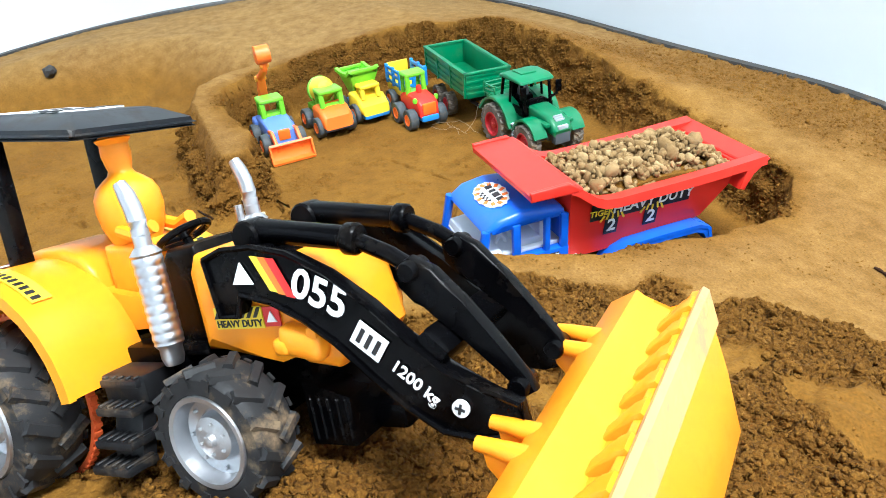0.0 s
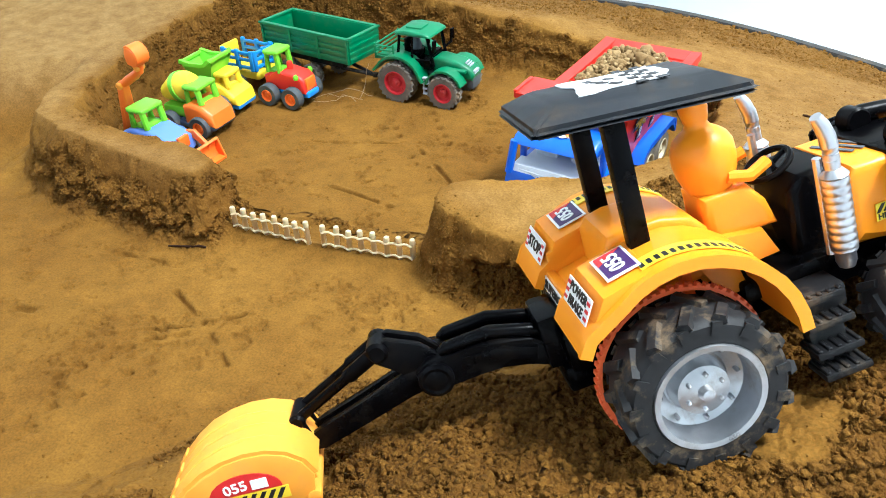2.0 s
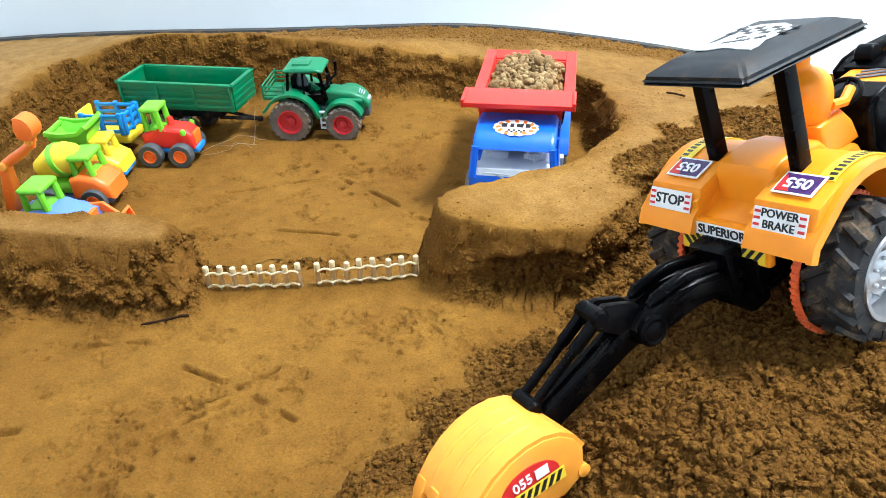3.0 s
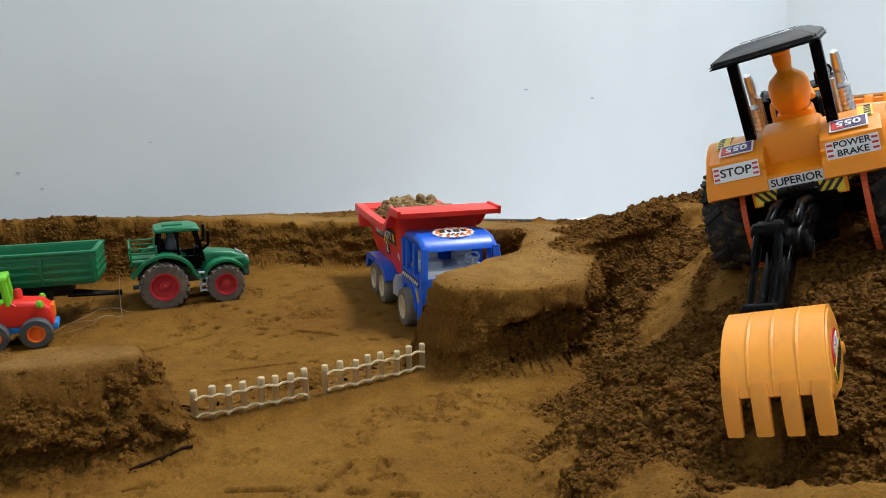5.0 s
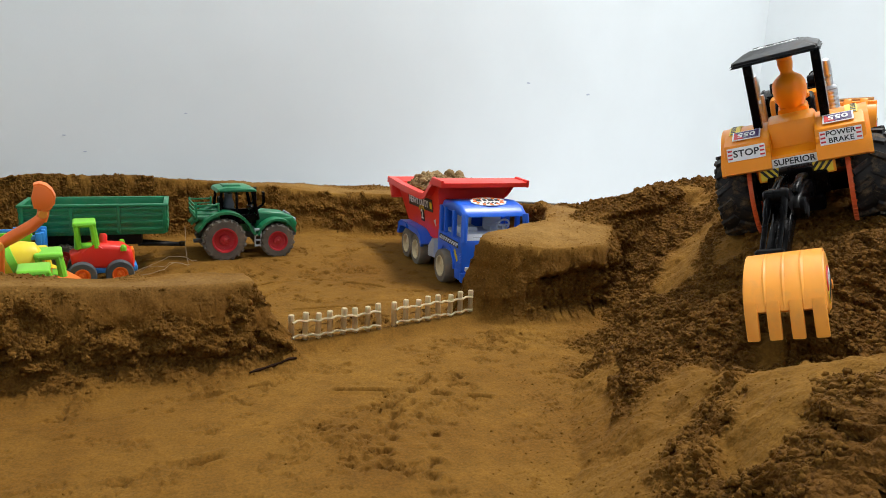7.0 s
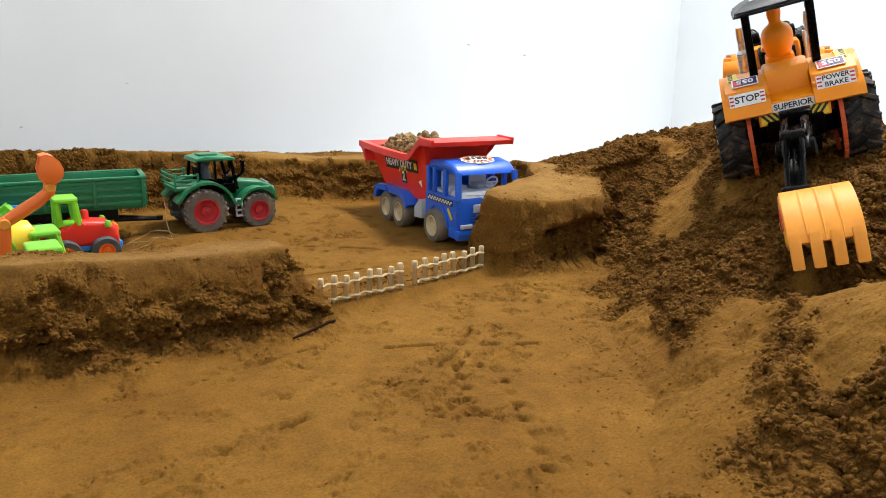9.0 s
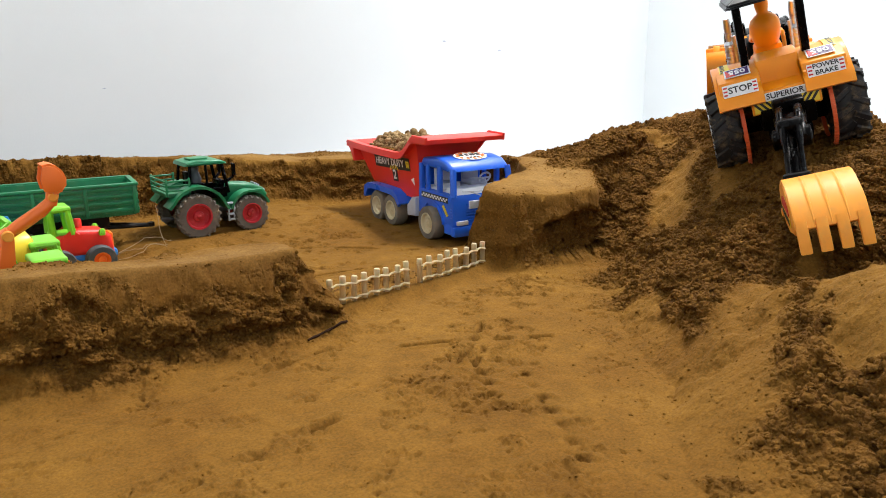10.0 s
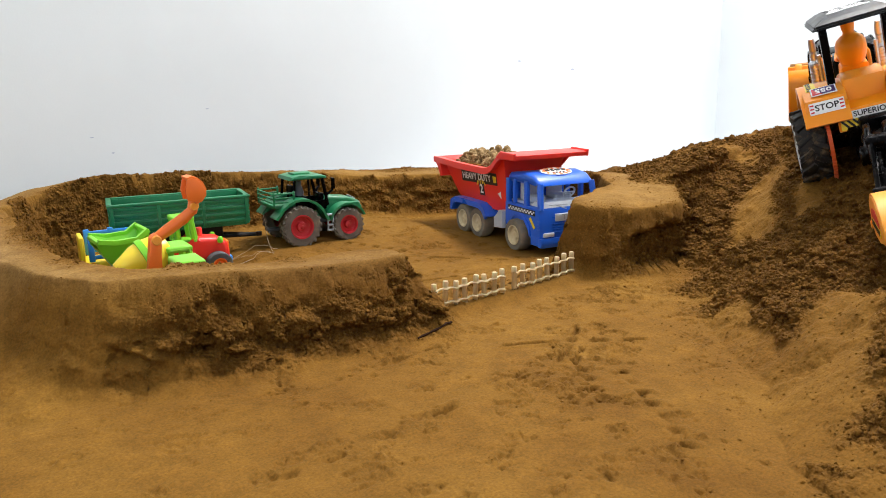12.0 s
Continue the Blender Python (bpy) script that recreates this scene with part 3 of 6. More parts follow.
    z = z + trod * spots * (0.9 * lumps - 0.03)
    scratch = 0
    for a, b, w, bars in (((0.40, -0.80), (-0.95, -2.75), 0.035, 34), ((0.62, -0.85), (-0.62, -2.9), 0.035, 34), ((-0.2, -0.9), (0.75, -1.55), 0.02, 0), ((-1.75, -0.62), (0.2, -0.5), 0.018, 0), ((-0.3, -1.5), (0.55, -1.0), 0.018, 0), ((-0.12, -1.55), (0.36, -1.2), 0.018, 0), ((-2.6, -1.6), (-1.2, -1.5), 0.03, 0), ((0.1, 1.2), (1.3, 0.9), 0.02, 0), ((0.9, 2.2), (1.8, 1.2), 0.025, 0), ((-0.6, 2.0), (0.7, 2.3), 0.02, 0), ((1.6, 0.9), (0.2, 2.9), 0.03, 34), ((2.1, 1.0), (0.7, 3.1), 0.03, 34)):
        d1, _ = along([a, ((a[0] + b[0]) / 2 + 0.06, (a[1] + b[1]) / 2), b], x, y)
        length = math.hypot(b[0] - a[0], b[1] - a[1])
        way = ((x - a[0]) * (b[0] - a[0]) + (y - a[1]) * (b[1] - a[1])) / length
        dash = step(-0.1, 0.12, fbm(x * 6, y * 6, 2, 90))
        if bars:
            dash = step(-0.2, 0.25, fbm(x * 2.4, y * 2.4, 2, 91)) * step(0.1, 0.6, np.sin(way * bars))
        scratch = scratch + np.exp(-((d1 / w) ** 2)) * dash - 0.3 * np.exp(-(((d1 - 1.9 * w) / w) ** 2)) * dash
    z = z - 0.05 * scratch * trod
    loose = np.maximum(loose, trod * np.clip(np.maximum(0.2 * spots, 0.25 * scratch), 0, 0.3))
    # Level tops are paler, most of all far west and north.
    paler = wall * wall * (1 - loose) * (1 - on_hill) * (1 - face) * step(0.0, 0.4, gap) * (0.32 + 0.38 * np.maximum(step(-2.2, -4.0, x), step(5.0, 6.2, y) * step(3.0, -1.0, x)))
    return z, loose, face * (1 - on_hill), paler


def clods(x, y, cell, seed):
    """Rounded lumps, one or none in each cell."""
    x, y = x / cell, y / cell
    xi, yi = np.floor(x).astype(int), np.floor(y).astype(int)
    top = 0 * x
    for i in (-1, 0, 1):
        for j in (-1, 0, 1):
            a, b = xi + i, yi + j
            h1, h2, h3 = (GRID[(a * 7 + 13 * seed + k * 31) % 256, (b * 11 + 17 * seed + k * 57 + a) % 256] for k in range(3))
            size = 0.25 + 0.55 * h3
            d2 = ((x - a - h1) ** 2 + (y - b - h2) ** 2) / size**2
            top = np.maximum(top, size * np.sqrt(np.maximum(0, 1 - d2)))
    return top


def axis_values(lo, a, b, hi, fine, coarse):
    return np.concatenate([np.arange(lo, a, coarse), np.arange(a, b, fine), np.arange(b, hi + coarse, coarse)])


def build_sand():
    xs, ys = axis_values(-9.3, -3.6, 6.1, 9.2, 0.0145, 0.06), axis_values(-9.0, -3.7, 5.2, 7.2, 0.0145, 0.06)
    x, y = np.meshgrid(xs, ys, indexing="ij")
    # draw the grid together where the dug faces stand
    gap = np.minimum(*face_distance(x, y))
    gx, gy = np.gradient(gap, xs, ys)
    size = np.maximum(np.hypot(gx, gy), 0.3)
    reach = 0.24
    pull = np.where(np.abs(gap) < reach, gap * (-0.6 + 0.6 * (gap / reach) ** 2), 0) * step(-3.4, -3.0, x)
    x, y = x + pull * gx / size**2, y + pull * gy / size**2
    th, r = np.arctan2(y - RIMY, x - RIMX), np.hypot(x - RIMX, y - RIMY)
    rr = rim_radius(th) - 0.06
    k = np.minimum(1, rr / np.maximum(r, 1e-6))
    x, y = RIMX + (x - RIMX) * k, RIMY + (y - RIMY) * k
    z, loose, face, paler = sand(x, y)
    z = np.where(k < 1, -0.3, z)
    nx, ny = x.shape
    jit = fbm(x * 6 + z * 13, y * 6 - z * 11, 3, 70) * 0.10 * loose * (1 - 0.7 * face)
    jit2 = fbm(x * 6 - z * 11, y * 6 + z * 13, 3, 73) * 0.10 * loose * (1 - 0.7 * face)
    # the lower part of the faces is hollowed and rough, the upper part smooth with bites out of it
    run = x * 0.9 + y * 0.6
    cut = (1 - 0.8 * step(0.6, 1.4, y)) * step(0.02, 0.08, z) * step(0.24, 0.17, z + 0.12 * fbm(run * 1.6, z * 3, 3, 76)) * step(-0.25, 0.05, fbm(run * 0.9, z * 0.7, 2, 77)) * step(0.05, 0.3, face)
    block = step(2.1, 2.4, x) * step(3.8, 3.5, x) * step(0.6, 0.3, y) * step(0.02, 0.2, face)
    hollow = block * step(0.05, 0.12, z) * step(0.52, 0.42, z + 0.12 * fbm(run * 2.5, z * 3, 3, 74))
    cut = np.maximum(cut, hollow)
    rough = fbm(run * 9, z * 11, 4, 78, 0.65) * np.clip(face * 1.5, 0, 1)
    far = np.maximum(step(1.6, 2.6, y), step(-2.2, -2.6, x) * step(0.7, 1.1, y))
    bite = step(0.12, 0.24, fbm(run * 2.2, z * 3.1, 3, 79)) * face * (1 - 0.75 * far) * (1 - 0.8 * step(1.4, 1.6, x) * step(3.2, 2.8, x) * step(0.6, 0.3, y))
    # crumbly crust high on the south bank
    crust = np.clip(1.8 * face, 0, 1) * step(-0.04, 0.08, fbm(run * 1.7, z * 2.6, 4, 97)) * step(0.14, 0.22, z) * step(-3.0, -2.3, x) * step(0.5, 0.2, y) * step(0.9, 0.2, x)
    push = 0.10 * crust * rough - 0.015 * crust + 0.06 * cut + 0.12 * hollow + 0.13 * cut * rough + 0.06 * bite * (0.4 + 2.0 * rough) + 0.03 * rough + 0.02 * rough * step(2.0, 3.2, y)
    nrm = np.stack([gx / size, gy / size], -1)
    x, y = x + push * nrm[..., 0], y + push * nrm[..., 1]
    # Hollows and bites count as loose, so their colour darkens too.
    loose = np.clip(np.maximum.reduce([loose, 0.9 * cut, 0.8 * bite, 0.42 * crust]), 0, 1)
    # the western end of the bank is smoother and less dark
    west_end = 1 - 0.65 * step(-2.2, -2.8, x) * step(1.6, 0.8, y)
    loose, face = loose * west_end, face * west_end
    co = np.stack([(x + jit * (k >= 1)) * D, (y + jit2 * (k >= 1)) * D, z * D], -1).reshape(-1, 3)
    idx = np.arange(nx * ny).reshape(nx, ny)
    keep = (k[:-1, :-1] >= 1) | (k[1:, 1:] >= 1) | (k[:-1, 1:] >= 1) | (k[1:, :-1] >= 1)
    quads = np.stack([idx[:-1, :-1], idx[1:, :-1], idx[1:, 1:], idx[:-1, 1:]], -1)[keep]
    me = bpy.data.meshes.new("sand")
    me.from_pydata(co.tolist(), [], quads.tolist())
    a = me.attributes.new("loose", "FLOAT", "POINT")
    a.data.foreach_set("value", loose.ravel())
    # Loose sand is damp and darker; dug faces get shade put into the colour.
    a = me.attributes.new("darker", "FLOAT", "POINT")
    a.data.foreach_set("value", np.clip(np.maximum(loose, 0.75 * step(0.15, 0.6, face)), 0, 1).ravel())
    a = me.attributes.new("paler", "FLOAT", "POINT")
    a.data.foreach_set("value", paler.ravel())
    me.shade_smooth()
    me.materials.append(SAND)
    tagged(new("ground", me), "damp brown sand heaped and dug inside a low tray", "sand", kind="structure")
    # crumbs lying on the sand, thick where it is loose and along the broken edges
    p = co.reshape(nx, ny, 3) / D
    area = np.linalg.norm(np.cross(p[1:, :-1] - p[:-1, :-1], p[:-1, 1:] - p[:-1, :-1]), axis=-1)
    lo = loose[:-1, :-1]
    inner = (k[:-1, :-1] >= 1) & (x[:-1, :-1] > -3.8) & (x[:-1, :-1] < 6.6) & (y[:-1, :-1] > -4.2)
    bare = 0.015 + 0.07 * step(0.05, 0.3, fbm(x * 1.7, y * 1.7, 3, 95)[:-1, :-1])
    near_hill = np.exp(-((along(FOOT, x, y)[0] / 0.45) ** 2))[:-1, :-1]
    edge = (np.exp(-((gap - 0.10) ** 2) / 0.010) * step(-0.05, 0.15, fbm(x * 2.3, y * 2.3, 4, 83)))[:-1, :-1]
    weight = (area * inner * (lo**1.5 + bare * 0.10 + 0.10 * near_hill + 0.8 * edge + 1.2 * crust[:-1, :-1])).ravel()
    weight = weight / weight.sum()
    phi = (1 + 5**0.5) / 2
    ico = np.array([(-1, phi, 0), (1, phi, 0), (-1, -phi, 0), (1, -phi, 0), (0, -1, phi), (0, 1, phi), (0, -1, -phi), (0, 1, -phi), (phi, 0, -1), (phi, 0, 1), (-phi, 0, -1), (-phi, 0, 1)]) / 1.9
    ico_tri = np.array([(0, 11, 5), (0, 5, 1), (0, 1, 7), (0, 7, 10), (0, 10, 11), (1, 5, 9), (5, 11, 4), (11, 10, 2), (10, 7, 6), (7, 1, 8), (3, 9, 4), (3, 4, 2), (3, 2, 6), (3, 6, 8), (3, 8, 9), (4, 9, 5), (2, 4, 11), (6, 2, 10), (8, 6, 7), (9, 8, 1)])
    octa = np.array([(1, 0, 0), (-1, 0, 0), (0, 1, 0), (0, -1, 0), (0, 0, 1), (0, 0, -1)]) * 1.05
    octa_tri = np.array([(0, 2, 4), (2, 1, 4), (1, 3, 4), (3, 0, 4), (2, 0, 5), (1, 2, 5), (3, 1, 5), (0, 3, 5)])
    for name, label, seed, n, shape, tri, small, spread, power in (
        ("sand_crumbs", "loose crumbs of damp brown sand lying about", 11, 58000, ico, ico_tri, 0.006, 0.023, 3.0),
        ("sand_grains", "fine loose grains of damp brown sand", 12, 170000, octa, octa_tri, 0.003, 0.008, 1.6),
    ):
        rnd = np.random.RandomState(seed)
        ci, cj = np.unravel_index(rnd.choice(weight.size, n, p=weight), area.shape)
        u, v = rnd.rand(n, 1), rnd.rand(n, 1)
        spot = p[ci, cj] * (1 - u) + p[ci + 1, cj] * u * (1 - v) + p[ci, cj + 1] * v * u + (p[ci, cj + 1] - p[ci, cj]) * v * (1 - u)
        size = small + spread * rnd.rand(n) ** power * (0.30 + 0.70 * step(0.15, 0.6, loose[ci, cj])) * (1 - 0.3 * step(-0.9, -1.4, spot[:, 0]))
        nv = len(shape)
        vert = shape[None] * (size[:, None] * (0.65 + 0.7 * rnd.rand(n, nv)))[..., None] * (0.75 + 0.5 * rnd.rand(n, 1, 3)) + spot[:, None]
        me = bpy.data.meshes.new(name)
        me.from_pydata((vert.reshape(-1, 3) * D).tolist(), [], (tri[None] + nv * np.arange(n)[:, None, None]).reshape(-1, 3).tolist())
        for key in ("loose", "darker"):
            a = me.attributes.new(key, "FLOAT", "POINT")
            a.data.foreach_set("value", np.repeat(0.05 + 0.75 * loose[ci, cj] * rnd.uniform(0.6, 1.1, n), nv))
        if nv > 6:
            me.shade_smooth()
        me.materials.append(SAND)
        tagged(new(name, me), label, "sand", kind="stuff")


build_sand()

# tray rim
bm = bm_new()
rings = []
NR = 160
for k in range(NR):
    th = 2 * math.pi * k / NR
    r = float(rim_radius(th))
    row = []
    for dr, z in ((-0.08, -0.35), (-0.08, -0.03), (-0.06, 0.0), (0.07, 0.0), (0.10, -0.03), (0.11, -0.40)):
        x = RIMX + (r + dr) * math.cos(th)
        row.append(bm.verts.new((x, RIMY + (r + dr) * math.sin(th), z + (float(rim_height(x)) if z > -0.3 else 0))))
    rings.append(row)
for k in range(NR):
    a, b = rings[k], rings[(k + 1) % NR]
    for i in range(len(a) - 1):
        bm.faces.new((a[i], a[i + 1], b[i + 1], b[i]))
tray = part("tray_rim", bm, RIM, None, smooth=True)
tagged(tray, "thin black rim of a large round sand tray", "tray", kind="structure")

# room shell
WX0, WX1, WY0, WY1, WZ0, WZ1 = -11.0, 17.3, -24.0, 7.9, -0.42, 24.0


def slab(name, lo, hi, mat, label):
    bm = bm_new()
    bx(bm, [(a + b) / 2 for a, b in zip(lo, hi)], [b - a for a, b in zip(lo, hi)], 0)
    return tagged(part(name, bm, mat, None), label, name.split("_")[0], kind="structure")


slab("floor", (WX0 - 1, WY0 - 1, WZ0 - 1), (WX1 + 1, WY1 + 1, WZ0), FLOORW, "plain white floor under the sand tray")
slab("wall_north", (WX0 - 1, WY1, WZ0), (WX1 + 1, WY1 + 1, WZ1), WALL, "plain white painted wall behind the sand")
slab("wall_east", (WX1, WY0, WZ0), (WX1 + 1, WY1, WZ1), WALL, "plain white painted side wall")
slab("wall_west", (WX0 - 1, WY0, WZ0), (WX0, WY1, WZ1), WALL, "plain white painted side wall")
slab("ceiling", (WX0 - 1, WY0 - 1, WZ1), (WX1 + 1, WY1 + 1, WZ1 + 1), WALL, "plain white ceiling")
# unseen south wall, added to close the room, with an added opening
slab("wall_south", (WX0 - 1, WY0 - 1, WZ0), (WX1 + 1, WY0, 8.5), WALL, "plain white unseen wall under an added opening")
slab("wall_south_top", (WX0 - 1, WY0 - 1, 20.5), (WX1 + 1, WY0, WZ1), WALL, "plain white unseen wall over an added opening")
slab("wall_south_left", (WX0 - 1, WY0 - 1, 8.5), (-8.5, WY0, 20.5), WALL, "plain white unseen wall beside an added opening")
slab("wall_south_right", (6.5, WY0 - 1, 8.5), (WX1 + 1, WY0, 20.5), WALL, "plain white unseen wall beside an added opening")


# ---- the yellow backhoe loader on the hill ----
def build_loader():
    root = thing("backhoe_loader", LOADER, "yellow plastic toy backhoe loader with black canopy on sand hill", "toy loader")
    # chassis
    bm = bm_new()
    bx(bm, (0.55, 0, 0.40), (1.75, 0.34, 0.16), 0.03)
    bx(bm, (0.0, 0, 0.37), (0.16, 0.75, 0.16), 0.03)
    bx(bm, (1.16, 0, 0.27), (0.14, 0.56, 0.12), 0.03)
    bx(bm, (0.62, 0, 0.50), (0.42, 0.50, 0.10), 0.02)
    bx(bm, (0.80, 0, 0.52), (0.34, 0.44, 0.05), 0.015)
    part("chassis", bm, BLACK, root, smooth=True)
    # front bumper block and skirt
    bm = bm_new()
    prism(bm, [(1.38, 0.12), (1.58, 0.12), (1.60, 0.32), (1.38, 0.38)], -0.20, 0.20, 0.02)
    bumper = part("bumper", bm, BLACK, root, smooth=True)
    bm = bm_new()
    bx(bm, (1.66, 0, 0.18), (0.14, 0.12, 0.10), 0.02)
    part("tow_block", bm, BLACK, bumper, smooth=True)
    for k in range(5):
        bm = bm_new()
        bx(bm, (1.41 + 0.04 * k, 0, 0.23), (0.016, 0.412, 0.17), 0.006, 1)
        part("bumper_rib", bm, BLACK, bumper)
    # body tub with the seat, open towards the front
    bm = bm_new()
    prism(bm, [(-0.17, 0.62), (-0.15, 0.93), (-0.11, 0.985), (-0.02, 1.0), (0.14, 0.99), (0.28, 0.94), (0.34, 0.86), (0.36, 0.62)], -0.185, 0.185, 0.035, seg=4)
    prism(bm, [(0.28, 0.58), (0.30, 0.80), (0.60, 0.74), (0.66, 0.60)], -0.17, 0.17, 0.03)
    prism(bm, [(-0.36, 0.64), (-0.34, 0.74), (-0.30, 0.765), (-0.14, 0.79), (-0.14, 0.62)], -0.18, 0.18, 0.02)
    part("seat_tub", bm, YELLOW, root, smooth=True)
    # fenders
    arc = []
    for k in range(15):
        a = radians(170 - 160 * k / 14)
        arc.append((0.03 + 0.47 * math.cos(a) * (1.0 if a > 1.57 else 1.02), 0.44 + 0.50 * math.sin(a)))
    arc = [(-0.43, 0.70), (-0.385, 0.77)] + [p for p in arc if p[0] > -0.27] + [(0.51, 0.44)]
    for s in (-1, 1):
        bm = bm_new()
        y0 = 0.17 if s > 0 else -0.56
        strip(bm, arc, 0.39, 0.045, y0)
        lip = [(p[0], p[1] - 0.006) for p in arc]
        strip(bm, lip, 0.03, 0.056, 0.535 if s > 0 else -0.565)
        prism(bm, [(-0.36, 0.64), (-0.34, 0.86), (-0.1, 0.93), (0.2, 0.92), (0.40, 0.76), (0.46, 0.5), (0.34, 0.5), (0.25, 0.7), (0.0, 0.8), (-0.2, 0.74)], 0.17 * s, 0.20 * s, 0.008)
        # box that carries the rear sticker
        prism(bm, [(-0.385, 0.755), (-0.285, 0.915), (-0.06, 0.955), (0.0, 0.90), (-0.27, 0.80)], 0.17 * s, 0.535 * s, 0.02)
        part("fender", bm, YELLOW, root, smooth=True)
        for x in (-0.22, 0.16):
            bm = bm_new()
            bx(bm, (x, 0.24 * s, 0.72), (0.05, 0.06, 0.24), 0.015)
            part("fender_bracket", bm, ORANGE, root, smooth=True)
    # hood
    bm = bm_new()
    prism(bm, [(0.97, 0.52), (0.97, 0.84), (1.01, 0.91), (1.30, 0.90), (1.52, 0.83), (1.61, 0.72), (1.645, 0.50), (1.60, 0.44), (1.46, 0.46), (1.38, 0.52), (1.28, 0.54)], -0.235, 0.235, 0.05, seg=3)
    part("hood", bm, YELLOW, root, smooth=True)
    for s in (-1, 1):
        bm = bm_new()
        bx(bm, (1.50, 0.25 * s, 0.56), (0.20, 0.10, 0.12), 0.045, 3, rot("Y", 12))
        bx(bm, (1.42, 0.27 * s, 0.55), (0.08, 0.07, 0.07), 0.03, 3)
        bx(bm, (1.57, 0.27 * s, 0.60), (0.05, 0.06, 0.05), 0.02, 2)
        part("headlight", bm, YELLOW, root, smooth=True)
    # dashboard and steering wheel
    bm = bm_new()
    prism(bm, [(0.72, 0.52), (0.74, 0.86), (0.80, 0.93), (0.96, 0.94), (1.0, 0.85), (1.0, 0.52)], -0.17, 0.17, 0.04, seg=3)
    part("dashboard", bm, BLACK, root, smooth=True)
    bm = bm_new()
    ring = [(0.11 * math.cos(2 * math.pi * k / 24), 0.11 * math.sin(2 * math.pi * k / 24), 0) for k in range(25)]
    tube(bm, ring, 0.016, 8)
    for a in (0, 120, 240):
        tube(bm, [(0, 0, -0.01), (0.105 * math.cos(radians(a)), 0.105 * math.sin(radians(a)), 0)], 0.013, 6)
    lathe(bm, [(0.03, -0.02), (0.03, 0.01), (0, 0.015)], None, 10)
    tube(bm, [(0, 0, 0), (0, 0, -0.12)], 0.02, 8)
    bm.transform(at(0.75, 0, 0.965) @ rot("Y", -24))
    part("steering_wheel", bm, BLACK, root, smooth=True)
    # seated plain figure
    bm = bm_new()
    lathe(bm, [(0.0, -0.04), (0.085, -0.02), (0.108, 0.03), (0.132, 0.10), (0.142, 0.17), (0.138, 0.23), (0.118, 0.275), (0.085, 0.305), (0.058, 0.325), (0.05, 0.345), (0.056, 0.37), (0.064, 0.42), (0.06, 0.46), (0.07, 0.475), (0.076, 0.485), (0.056, 0.495), (0.05, 0.525), (0.0, 0.535)], at(0.46, 0, 0.95) @ Matrix.Diagonal((1.04, 1, 0.97, 1)), 24)
    prism(bm, [(0.36, 0.74), (0.36, 0.97), (0.58, 0.97), (0.66, 0.86), (0.70, 0.72)], -0.125, 0.125, 0.045, seg=3)
    for s in (-1, 1):
        tube(bm, [(0.50, 0.11 * s, 1.03), (0.60, 0.12 * s, 1.00), (0.70, 0.10 * s, 1.03)], 0.03, 8)
    part("driver_figure", bm, YELLOW, root, "plain orange moulded figure on the seat", smooth=True)
    # canopy and posts
    bm = bm_new()
    t = bmesh.new()
    x0, x1, w = -0.33, 0.635, 0.335
    low = [(x0, -w), (x1, -w), (x1, w), (x0, w)]
    hi_ = [(x0 + 0.13, -w + 0.12), (x1 - 0.14, -w + 0.12), (x1 - 0.14, w - 0.12), (x0 + 0.13, w - 0.12)]
    rows = []
    for pts, z in ((low, 0.0), (low, 0.035), (hi_, 0.10)):
        rows.append([t.verts.new((p[0], p[1], z)) for p in pts])
    for a, b in zip(rows, rows[1:]):
        for k in range(4):
            t.faces.new((a[k], a[(k + 1) % 4], b[(k + 1) % 4], b[k]))
    t.faces.new(rows[-1])
    inner = [t.verts.new((p[0] * 0.96 + 0.003, p[1] * 0.95, 0.0)) for p in low]
    deep = [t.verts.new((p[0], p[1], 0.075)) for p in hi_]
    for k in range(4):
        t.faces.new((rows[0][k], inner[k], inner[(k + 1) % 4], rows[0][(k + 1) % 4]))
        t.faces.new((inner[k], deep[k], deep[(k + 1) % 4], inner[(k + 1) % 4]))
    t.faces.new(deep)
    bmesh.ops.bevel(t, geom=[e for e in t.edges], offset=0.018, segments=2, affect="EDGES")
    ROOFM = at(0, 0.025, 1.515) @ rot("Y", 8.5)
    t.transform(ROOFM)
    join(bm, t)
    canopy = part("canopy", bm, ROOFB, root, "black plastic canopy with worn white chequered sticker", smooth=True)
    cm = ROOFM @ at(0.15, 0.0, 0.104) @ rot("Z", -90)
    bm = bm_new()
    rnd = random.Random(4)
    ragged = []
    for k in range(26):
        a = 2 * math.pi * k / 26
        q = rnd.uniform(0.78, 1.08)
        ragged.append((0.18 * q * max(-0.95, min(0.95, 1.5 * math.cos(a))), 0.23 * q * max(-0.95, min(0.95, 1.5 * math.sin(a)))))
    prism(bm, ragged, -0.002, 0.004, 0, "z")
    bm.transform(cm)
    part("sticker", bm, WHITE, canopy, "torn white sticker")
    bm = bm_new()
    for i in range(7):
        for j in range(3):
            if (i + j) % 2 == 0:
                bx(bm, (-0.16 + 0.052 * i, 0.15 - 0.045 * j, 0.005), (0.05, 0.043, 0.003), 0)
    for k in range(6):
        bx(bm, (rnd.uniform(-0.1, 0.1), rnd.uniform(-0.2, 0.0), 0.005), (0.05, 0.03, 0.003), 0, rot=rot("Z", rnd.uniform(0, 90)))
    bm.transform(cm)
    part("chequer", bm, INK, canopy, "black chequer print")
    for s in (-1, 1):
        bm = bm_new()
        bx(bm, (0.0, 0.26 * s, 1.22), (0.095, 0.07, 0.58), 0.012, rot=rot("Y", 2))
